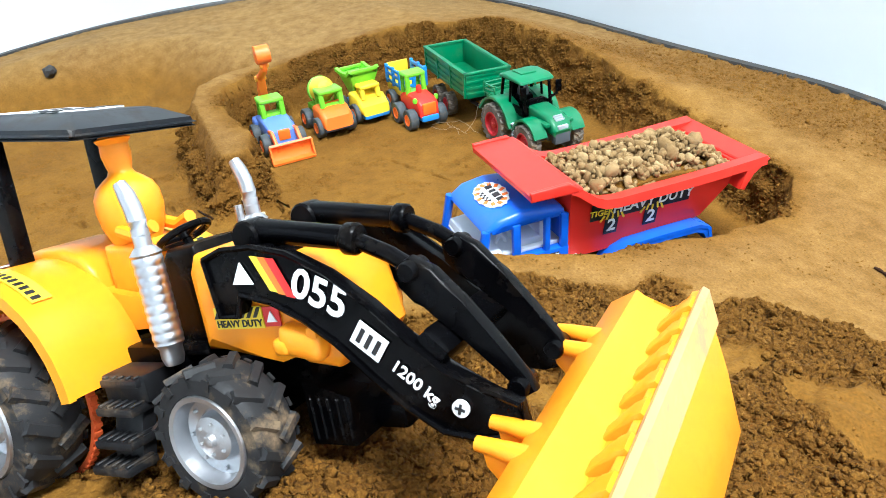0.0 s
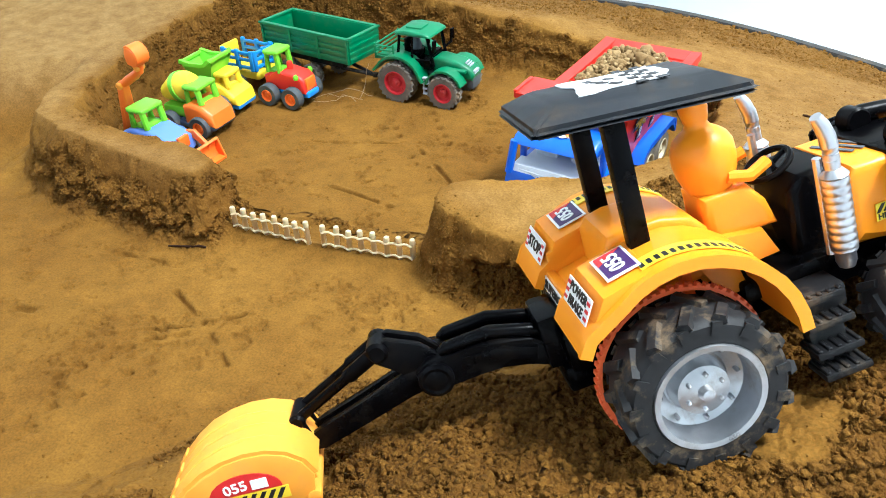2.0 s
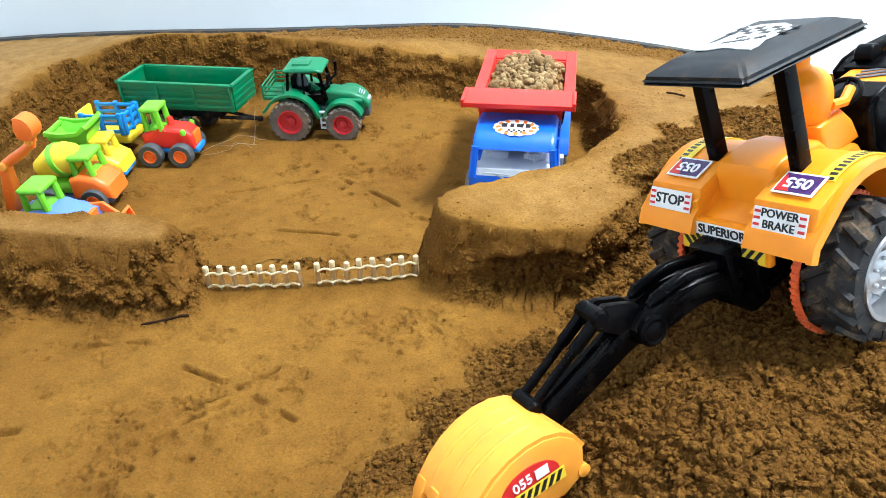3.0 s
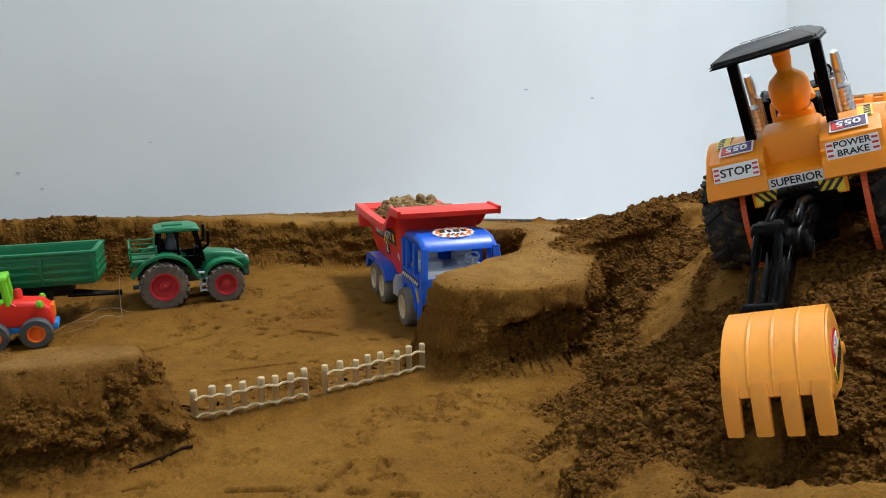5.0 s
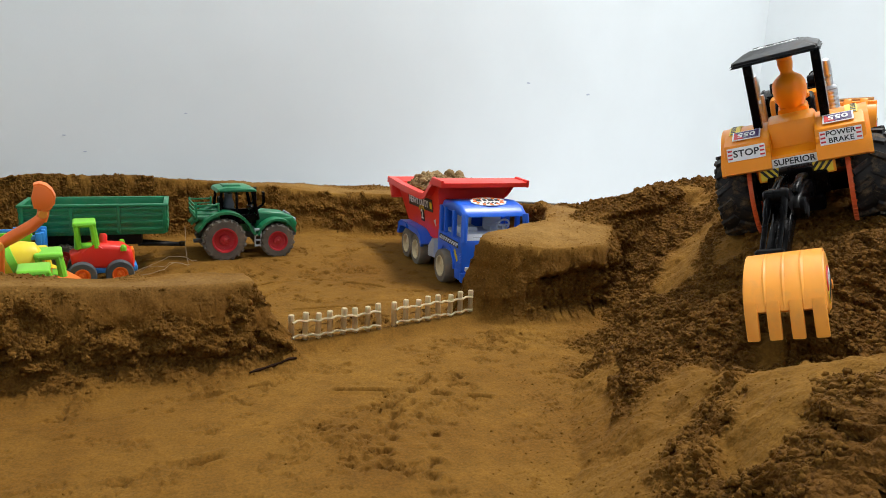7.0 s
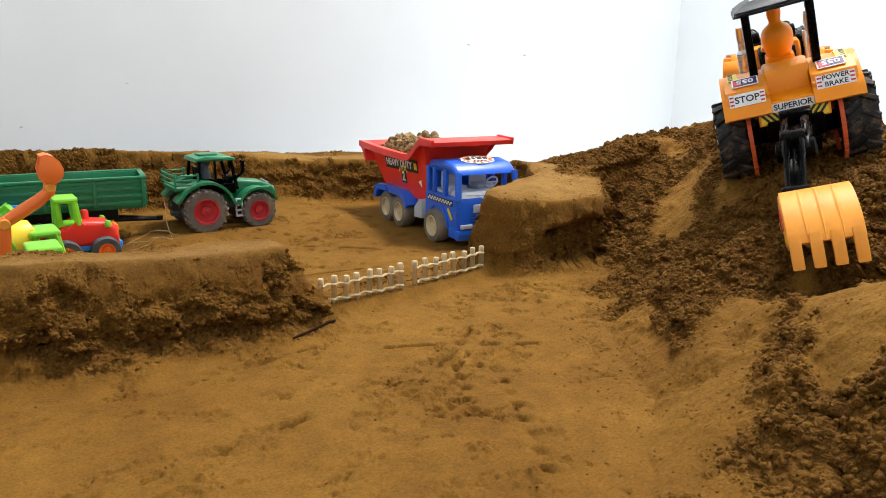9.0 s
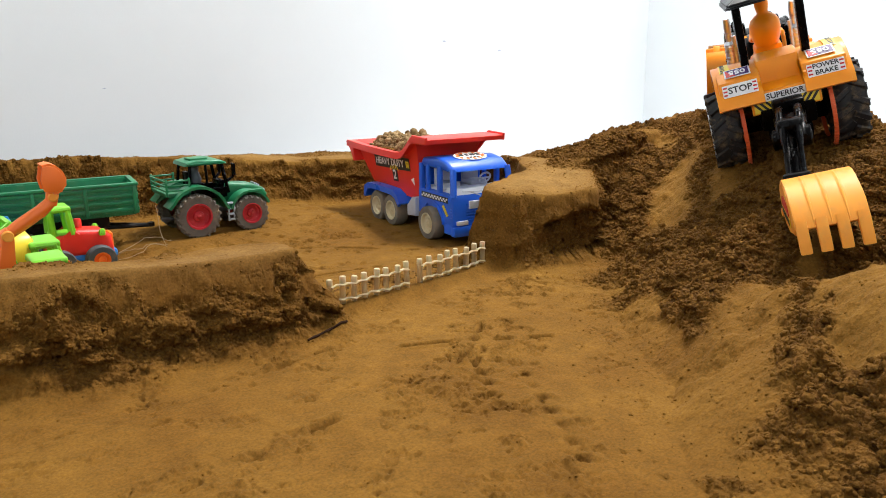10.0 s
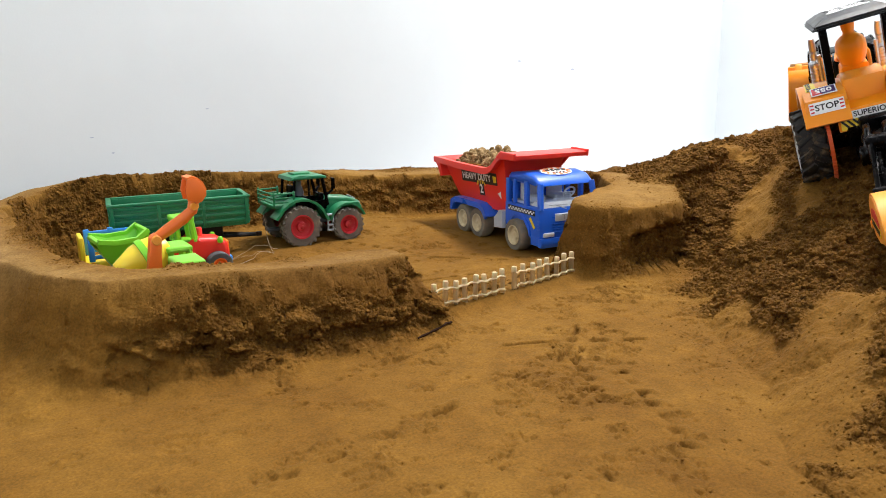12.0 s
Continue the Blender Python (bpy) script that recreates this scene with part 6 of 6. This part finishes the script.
    bm = bm_new()
    lathe(bm, [(0, 0), (0.07, 0.02), (0.085, 0.1), (0.06, 0.17), (0.05, 0.2), (0.06, 0.25), (0.03, 0.29), (0, 0.29)], at(0.13, 0, 0.62), 12)
    part("driver_figure", bm, DARKG, root, "plain dark moulded figure", smooth=True)
    bm = bm_new()
    prism(bm, [(-0.07, 0.92), (-0.05, 0.965), (0.08, 0.985), (0.38, 0.985), (0.47, 0.95), (0.48, 0.92)], -0.27, 0.27, 0.03, seg=3)
    bx(bm, (0.16, 0, 0.99), (0.24, 0.24, 0.03), 0.012)
    part("cab_roof", bm, GREEN, root, smooth=True)
    for s in (-1, 1):
        bm = bm_new()
        tube(bm, [(0.47, 0.20 * s, 0.66), (0.56, 0.25 * s, 0.74), (0.56, 0.25 * s, 0.92)], 0.02, 8)
        bx(bm, (0.56, 0.28 * s, 0.84), (0.03, 0.09, 0.16), 0.012)
        part("mirror", bm, BLACK, root, smooth=True)
    return root


TRTYRE = material("sand_grey_tyre", (0.15, 0.13, 0.105), 0.85, vary=0.35, scale=60, dust=0.6, bump=0.3)
build_tractor()


def build_trailer():
    root = thing("farm_trailer", at(-1.14, 3.79, 0.02) @ rot("Z", -13.5) @ Matrix.Diagonal((0.95, 1, 0.98, 1)), "green plastic toy tipping trailer with ribbed sides on the pit floor", "toy trailer")
    L, W2, z0, z1 = 0.80, 0.31, 0.455, 0.79
    bm = bm_new()
    bx(bm, (0, 0, z0), (2 * L - 0.04, 2 * W2 - 0.04, 0.04), 0.01)
    part("floor_panel", bm, GREEN, root, smooth=True)
    for s in (-1, 1):
        bm = bm_new()
        bx(bm, (0, (W2 - 0.02) * s, (z0 + z1) / 2), (2 * L, 0.03, z1 - z0), 0.008)
        panel = part("side_panel", bm, GREEN, root, smooth=True)
        for k in range(4):
            bm = bm_new()
            bx(bm, (0, W2 * s, z0 + 0.05 + 0.08 * k), (2 * L, 0.03, 0.045), 0.01)
            part("slat", bm, GREEN, panel, smooth=True)
        for k in range(4):
            bm = bm_new()
            bx(bm, (-L + 0.02 + (2 * L - 0.04) * k / 3, (W2 + 0.012) * s, (z0 + z1) / 2), (0.04, 0.03, z1 - z0), 0.008)
            part("stake", bm, GREEN, panel, smooth=True)
        bm = bm_new()
        bx(bm, (0, (W2 + 0.002) * s, z1), (2 * L + 0.06, 0.06, 0.035), 0.012)
        part("top_rail", bm, GREEN, panel, smooth=True)
    for s in (-1, 1):
        bm = bm_new()
        bx(bm, (L * s, 0, (z0 + z1) / 2), (0.03, 2 * W2, z1 - z0), 0.008)
        panel = part("end_panel", bm, GREEN, root, smooth=True)
        for k in range(4):
            bm = bm_new()
            bx(bm, ((L + 0.012) * s, 0, z0 + 0.05 + 0.08 * k), (0.02, 2 * W2, 0.045), 0.008)
            part("slat", bm, GREEN, panel, smooth=True)
        bm = bm_new()
        bx(bm, (L * s, 0, z1), (0.06, 2 * W2 + 0.06, 0.035), 0.012)
        part("top_rail", bm, GREEN, panel, smooth=True)
    bm = bm_new()
    bx(bm, (-0.1, 0, 0.36), (1.2, 0.26, 0.16), 0.02)
    tube(bm, [(0.45, 0.1, 0.28), (0.95, 0.0, 0.24)], 0.025, 8)
    tube(bm, [(0.45, -0.1, 0.28), (0.95, 0.0, 0.24)], 0.025, 8)
    lathe(bm, [(0.04, 0), (0.04, 0.05)], at(0.97, 0, 0.22), 12)
    part("drawbar", bm, STEPB, root, smooth=True)
    for x in (-0.36, 0.05):
        for s in (-1, 1):
            wheel(root, (x, 0.28 * s, 0.165), 0.165, 0.13, 0.09, s, TRTYRE, REDW, 14, 0.01, 0.03, 6, 0.4, label="grey sand-caked trailer tyre")
    return root


build_trailer()


# ---- the small toys ----
def small_wheels(root, xs, y, r, w, tyre=None, rim=None):
    for x in xs:
        for s in (-1, 1):
            wheel(root, (x, y * s, r), r, w, r * 0.52, s, tyre or SMALLTYRE, rim or ORANGE, 0, 0, 0.025, 0, 0.5, label="dark plastic toy tyre")


SMALLTYRE = material("toy_tyre_plastic", (0.06, 0.075, 0.085), 0.6, vary=0.25, dust=0.45)


def toy_cab(root, x, z, mat, w=0.15, h=0.20, d=0.17):
    """A rounded open frame cab."""
    bm = bm_new()
    for s in (-1, 1):
        tube(bm, [(x - d / 2, w * s, z), (x - d / 2, w * s, z + h), (x + d / 2, w * s, z + h), (x + d / 2 + 0.03, w * s, z)], 0.038, 8)
    bx(bm, (x, 0, z + h), (d + 0.08, 2 * w + 0.07, 0.06), 0.028, 3)
    bx(bm, (x, 0, z), (d + 0.04, 2 * w, 0.04), 0.015)
    return part("cab_frame", bm, mat, root, "rounded lime green cab frame", smooth=True)


def build_digger_toy():
    root = thing("toy_backhoe", at(-1.88, 1.17, 0.0) @ rot("Z", -6), "blue toy backhoe with orange scoop and lime cab in the pit", "toy digger", "small plastic toys parked in a row")
    bm = bm_new()
    prism(bm, [(-0.36, 0.16), (-0.38, 0.34), (-0.22, 0.42), (0.06, 0.42), (0.20, 0.36), (0.36, 0.32), (0.38, 0.16)], -0.19, 0.19, 0.06, seg=3)
    bx(bm, (-0.28, 0, 0.28), (0.2, 0.46, 0.16), 0.06, 3)
    part("body", bm, LILAC, root, smooth=True)
    bm = bm_new()
    bx(bm, (0.36, 0, 0.28), (0.05, 0.16, 0.14), 0.02)
    part("front_grille", bm, ORANGE, root, smooth=True)
    toy_cab(root, -0.11, 0.42, LIME, 0.13, 0.21, 0.17)
    small_wheels(root, (-0.22, 0.24), 0.23, 0.145, 0.12)
    bm = bm_new()
    for s in (-1, 1):
        prism(bm, [(0.10, 0.24), (0.12, 0.32), (0.40, 0.36), (0.58, 0.20), (0.56, 0.13), (0.38, 0.28)], 0.14 * s, 0.185 * s, 0.015)
    part("scoop_arm", bm, ORANGE, root, smooth=True)
    bm = bm_new()
    strip(bm, [(0.60, 0.25), (0.55, 0.20), (0.54, 0.10), (0.58, 0.03), (0.68, 0.02)], 0.56, 0.03, -0.28)
    for s in (-1, 1):
        prism(bm, [(0.60, 0.25), (0.55, 0.20), (0.54, 0.10), (0.58, 0.03), (0.68, 0.02)], 0.265 * s, 0.29 * s, 0.006)
    part("scoop", bm, ORANGE, root, "orange plastic scoop", smooth=True)
    # raised digging arm at the back
    bm = bm_new()
    prism(bm, [(-0.52, 0.20), (-0.40, 0.20), (-0.32, 0.60), (-0.30, 0.86), (-0.345, 0.905), (-0.39, 0.87), (-0.43, 0.60)], -0.055, 0.055, 0.022, seg=3)
    part("boom", bm, ORANGE, root, smooth=True)
    for s in (-1, 1):
        bm = bm_new()
        prism(bm, [(-0.455, 0.28), (-0.425, 0.28), (-0.375, 0.60), (-0.40, 0.60)], 0.052 * s, 0.062 * s, 0.006)
        part("boom_rib", bm, ORANGE, root, smooth=True)
    bm = bm_new()
    tube(bm, [(-0.36, 0, 0.84), (-0.25, 0, 0.91), (-0.10, 0, 1.00), (-0.02, 0, 1.065)], 0.05, 12, [0.042, 0.052, 0.05, 0.042])
    tube(bm, [(-0.03, 0, 1.04), (-0.01, 0, 1.10), (0.0, 0, 1.17)], 0.045, 12)
    part("stick", bm, ORANGE, root, smooth=True)
    for x, z, r, w in ((-0.345, 0.85, 0.042, 0.075), (-0.01, 1.10, 0.036, 0.058)):
        bm = bm_new()
        lathe(bm, [(0, -w), (r * 0.8, -w), (r, -w + 0.01), (r, w - 0.01), (r * 0.8, w), (0, w)], at(x, 0, z) @ TO_Y, 16)
        part("pivot", bm, PALE, root, smooth=True)
    bm = bm_new()
    curve = [(-0.06, 1.335), (-0.02, 1.345), (0.02, 1.33), (0.055, 1.295), (0.075, 1.245), (0.07, 1.195), (0.04, 1.155), (-0.01, 1.14)]
    strip(bm, curve, 0.18, 0.03, -0.09)
    for s in (-1, 1):
        prism(bm, curve + [(-0.07, 1.155), (-0.085, 1.24)], 0.07 * s, 0.095 * s, 0.01)
    bx(bm, (0.0, 0, 1.145), (0.08, 0.11, 0.06), 0.025, 3)
    part("digging_bucket", bm, ORANGE, root, "orange plastic digging bucket", smooth=True)
    return root


def build_mixer_toy():
    root = thing("toy_mixer", at(-1.95, 1.97, 0.0) @ rot("Z", -4), "orange toy concrete mixer with yellow drum in the pit", "toy mixer", "small plastic toys parked in a row")
    bm = bm_new()
    prism(bm, [(-0.02, 0.14), (-0.02, 0.38), (0.10, 0.43), (0.26, 0.40), (0.40, 0.30), (0.43, 0.14)], -0.22, 0.22, 0.07, seg=3)
    part("body", bm, ORANGE, root, smooth=True)
    bm = bm_new()
    bx(bm, (-0.02, 0, 0.14), (0.86, 0.42, 0.09), 0.04)
    part("base", bm, DARKB, root, smooth=True)
    bm = bm_new()
    bx(bm, (-0.2, 0, 0.26), (0.36, 0.30, 0.14), 0.04)
    part("drum_stand", bm, LIME, root, smooth=True)
    bm = bm_new()
    lathe(bm, [(0, -0.26), (0.06, -0.26), (0.075, -0.29), (0.095, -0.28), (0.165, -0.09), (0.178, 0.02), (0.165, 0.12), (0.105, 0.22), (0, 0.24)], at(-0.14, 0, 0.53) @ rot("Y", 68), 22)
    drum = part("drum", bm, SUNNY, root, "yellow toy mixer drum", smooth=True)
    bm = bm_new()
    lathe(bm, [(0.168, -0.035), (0.19, -0.03), (0.19, 0.03), (0.168, 0.035), (0.168, -0.035)], at(-0.14, 0, 0.53) @ rot("Y", 68), 22, close=False)
    part("drum_band", bm, LIME, drum, smooth=True)
    toy_cab(root, 0.13, 0.40, LIME, 0.14, 0.20, 0.16)
    small_wheels(root, (-0.24, 0.22), 0.22, 0.14, 0.11)
    return root


def build_dumper_toy():
    root = thing("toy_dumper", at(-2.05, 2.60, 0.0) @ rot("Z", -2), "yellow toy dumper with lime green tipping bed in the pit", "toy dumper", "small plastic toys parked in a row")
    bm = bm_new()
    prism(bm, [(-0.06, 0.14), (-0.06, 0.38), (0.06, 0.42), (0.22, 0.36), (0.40, 0.27), (0.43, 0.14)], -0.22, 0.22, 0.07, seg=3)
    part("body", bm, SUNNY, root, smooth=True)
    bm = bm_new()
    bx(bm, (-0.02, 0, 0.13), (0.90, 0.40, 0.09), 0.04)
    part("base", bm, SKYBLUE, root, smooth=True)
    bm = bm_new()
    t = bmesh.new()
    sect = [(-0.34, 0.66, 0.58, 0.21, 0.18), (-0.18, 0.63, 0.34, 0.22, 0.13), (0.02, 0.64, 0.34, 0.22, 0.13), (0.13, 0.72, 0.64, 0.23, 0.21)]
    for dw, db in ((0, 0), (0.03, 0.05)):
        rows = [[t.verts.new(p) for p in ((x, wt - dw, zt), (x, wb - dw, zb + db), (x, -wb + dw, zb + db), (x, -wt + dw, zt))] for x, zt, zb, wt, wb in sect]
        for a, b in zip(rows, rows[1:]):
            for k in range(3):
                t.faces.new((a[k], a[k + 1], b[k + 1], b[k]))
    join(bm, t)
    pts = [(x, zt) for x, zt, *_ in sect]
    for s in (-1, 1):
        strip(bm, pts, 0.05, 0.045, 0.185 if s > 0 else -0.235)
    bx(bm, (0.12, 0, 0.70), (0.05, 0.44, 0.05), 0.02)
    bx(bm, (-0.33, 0, 0.64), (0.05, 0.42, 0.05), 0.02)
    part("tipping_bed", bm, LIME, root, smooth=True)
    toy_cab(root, 0.18, 0.34, SUNNY, 0.12, 0.16, 0.12)
    small_wheels(root, (-0.26, 0.20), 0.22, 0.14, 0.11)
    return root


def build_red_toy():
    root = thing("toy_tractor", at(-1.26, 3.04, 0.0) @ rot("Z", -6), "red toy tractor with lime cab and orange rims in the pit", "toy tractor", "small plastic toys parked in a row")
    bm = bm_new()
    prism(bm, [(-0.26, 0.20), (-0.28, 0.36), (-0.18, 0.42), (0.0, 0.42), (0.02, 0.46), (0.26, 0.43), (0.34, 0.36), (0.36, 0.18)], -0.15, 0.15, 0.05, seg=3)
    lathe(bm, [(0.04, 0), (0.04, 0.1), (0.03, 0.12), (0, 0.12)], at(0.06, 0.0, 0.43), 12)
    part("body", bm, RED, root, smooth=True)
    bm = bm_new()
    bx(bm, (0.345, 0, 0.30), (0.04, 0.20, 0.16), 0.02)
    part("front_grille", bm, ORANGE, root, smooth=True)
    bm = bm_new()
    bx(bm, (0.06, 0, 0.17), (0.66, 0.26, 0.08), 0.03)
    part("base", bm, SKYBLUE, root, smooth=True)
    toy_cab(root, -0.12, 0.42, LIME, 0.12, 0.26, 0.15)
    for s in (-1, 1):
        bm = bm_new()
        lathe(bm, [(0, -0.02), (0.03, -0.02), (0.035, 0.02), (0.02, 0.045), (0, 0.05)], at(0.25, 0.16 * s, 0.40), 10)
        part("headlight", bm, LIME, root, smooth=True)
    small_wheels(root, (-0.17, 0.20), 0.22, 0.145, 0.12)
    return root


def build_blue_cart():
    root = thing("toy_cart", at(-2.03, 3.34, 0.0) @ rot("Z", -8) @ Matrix.Diagonal((1, 1, 0.88, 1)), "light blue fenced toy cart with yellow base in the pit", "toy cart", "small plastic toys parked in a row")
    bm = bm_new()
    bx(bm, (0, 0, 0.28), (0.62, 0.40, 0.14), 0.05, 3)
    bx(bm, (-0.32, 0, 0.48), (0.05, 0.34, 0.34), 0.03)
    part("base", bm, SUNNY, root, smooth=True)
    for s in (-1, 1):
        for z in (0.40, 0.52, 0.62):
            bm = bm_new()
            bx(bm, (0, 0.20 * s, z), (0.52, 0.035, 0.05), 0.015)
            part("side_rail", bm, SKYBLUE, root, smooth=True)
        for x in (-0.24, 0.0, 0.24):
            bm = bm_new()
            bx(bm, (x, 0.205 * s, 0.51), (0.06, 0.045, 0.32), 0.015)
            part("stake", bm, SKYBLUE, root, smooth=True)
    for z in (0.40, 0.52, 0.62):
        bm = bm_new()
        bx(bm, (0.27, 0, z), (0.035, 0.42, 0.05), 0.015)
        part("end_rail", bm, SKYBLUE, root, smooth=True)
    for y in (-0.18, 0, 0.18):
        bm = bm_new()
        bx(bm, (0.275, y, 0.51), (0.045, 0.06, 0.32), 0.015)
        part("stake", bm, SKYBLUE, root, smooth=True)
    small_wheels(root, (-0.05,), 0.23, 0.14, 0.11)
    return root


DARKB = material("slate_blue_plastic", (0.06, 0.10, 0.20), 0.5, vary=0.15, dust=0.2)
build_digger_toy()
build_mixer_toy()
build_dumper_toy()
build_red_toy()
build_blue_cart()


# ---- the little fence at the gate ----
def build_fence_panel(x0, x1, y0, y1):
    ang = math.degrees(math.atan2(y1 - y0, x1 - x0))
    n, length = 8, math.hypot(x1 - x0, y1 - y0)
    root = thing("fence_panel", at(x0, y0, 0.0) @ rot("Z", ang), "small ivory plastic picket fence stuck in the sand", "fence", "fence panels across the gate")
    bm = bm_new()
    lathe(bm, [(0.024, -0.05), (0.026, 0.0), (0.025, 0.255)], None, 14)
    post = part("post", bm, CLEARF, root, "clear ivory plastic picket", smooth=True)
    bm = bm_new()
    lathe(bm, [(0.02, 0.250), (0.026, 0.253), (0.0265, 0.27), (0.026, 0.303), (0.022, 0.309), (0, 0.309)], None, 14)
    cap = part("post_cap", bm, FENCE, post, smooth=True)
    post.matrix_basis = at(0.02 * D, 0, 0)
    rnd = random.Random(int(100 * abs(x0)))
    for k in range(1, n):
        o = shared(post, "post", at(0.02 + (length - 0.04) * k / (n - 1), 0, 0.010 * math.sin(k * 2.1 + x0)) @ rot("Y", rnd.uniform(-2.5, 2.5)) @ rot("X", rnd.uniform(-3, 3)), root)
        shared(cap, "post_cap", Matrix(), o)
    for z in (0.115, 0.245):
        bm = bm_new()
        pts = []
        for k in range((n - 1) * 8 + 1):
            u = k / ((n - 1) * 8)
            ph = math.pi * u * (n - 1)
            pts.append((0.02 + (length - 0.04) * u, -0.036 + 0.018 * abs(math.sin(ph)), z + 0.008 * (abs(math.sin(ph)) - 0.5) + 0.006 * math.sin(ph * 0.7)))
        tube(bm, pts, 0.0105, 6)
        part("rail", bm, FENCE, root, smooth=True)
    return root


build_fence_panel(-0.20, 0.66, 0.06, 0.02)
build_fence_panel(0.78, 1.70, 0.03, 0.07)


# ---- small things lying about ----
def sand_height(x, y):
    z, _, _, _ = sand(np.array([[float(x)]]), np.array([[float(y)]]))
    return float(z[0, 0])


def stick_on_sand(a, b, r, label, bend=0.03):
    bm = bm_new()
    pts = []
    for k in range(7):
        u = k / 6
        x, y = a[0] + (b[0] - a[0]) * u, a[1] + (b[1] - a[1]) * u + bend * math.sin(3.0 * u)
        pts.append((x, y, max(sand_height(a[0], a[1]) * (1 - u) + sand_height(b[0], b[1]) * u, sand_height(x, y)) + r * 0.7))
    tube(bm, pts, r, 7, [r * (0.7 + 0.4 * math.sin(1.7 * k) ** 2) for k in range(7)])
    tagged(part("twig", bm, TWIG, None, smooth=True), label, "twig")


stick_on_sand((-0.68, -0.36), (-0.28, -0.31), 0.012, "thin dark twig lying at the foot of the sand bank", 0.0)
stick_on_sand((4.94, 3.31), (5.16, 3.22), 0.014, "short dark twig lying on the flat sand")

bm = bm_new()
bmesh.ops.create_icosphere(bm, subdivisions=2, radius=0.13)
rnd = random.Random(3)
for v in bm.verts:
    v.co = Vector((v.co.x * 1.2, v.co.y * 0.8, v.co.z * 0.8)) * rnd.uniform(0.75, 1.15)
bm.transform(at(-6.22, -0.88, sand_height(-6.22, -0.88) + 0.05))
tagged(part("stone", bm, STONE, None), "small jagged black stone lying on the flat sand", "stone")

# loose hairs between the trailer and the tractor
for k, (a, b, h) in enumerate((((-0.95, 3.05), (-0.15, 3.28), 0.10), ((-0.9, 3.0), (-0.25, 3.1), 0.05), ((-0.28, 3.12), (-0.24, 3.45), 0.42), ((-0.8, 3.2), (-0.3, 3.02), 0.07))):
    bm = bm_new()
    rnd = random.Random(k)
    w = [rnd.uniform(-0.05, 0.05) for _ in range(6)]
    pts = []
    for i in range(13):
        u = i / 12
        x, y = a[0] + (b[0] - a[0]) * u, a[1] + (b[1] - a[1]) * u + w[0] * math.sin(5 * u)
        rise = h * (math.sin(math.pi * u) if k != 2 else u) + 0.02 * math.sin(9 * u + w[1] * 50)
        pts.append((x, y, sand_height(x, y) + 0.012 + max(0, rise)))
    tube(bm, pts, 0.0026, 5)
    tagged(part("hair", bm, HAIR, None), "fine pale hair caught beside the toy tractor", "hair", group="loose hairs in the pit")

# small chips in the paint of the wall behind
for k, (x, z, r) in enumerate(((-1.05, 1.31, 0.02), (-0.75, 1.04, 0.022), (0.9, 1.70, 0.016), (8.6, 2.53, 0.04), (10.5, 2.33, 0.04))):
    bm = bm_new()
    rnd = random.Random(20 + k)
    ragged = [(x + r * rnd.uniform(0.5, 1.3) * math.cos(0.7 * i) * 1.5, z + r * rnd.uniform(0.5, 1.2) * math.sin(0.7 * i) * 0.6) for i in range(9)]
    prism(bm, ragged, WY1 - 0.012, WY1 - 0.002, 0)
    part("paint_chip", bm, FLAKE, bpy.data.objects["wall_north"])
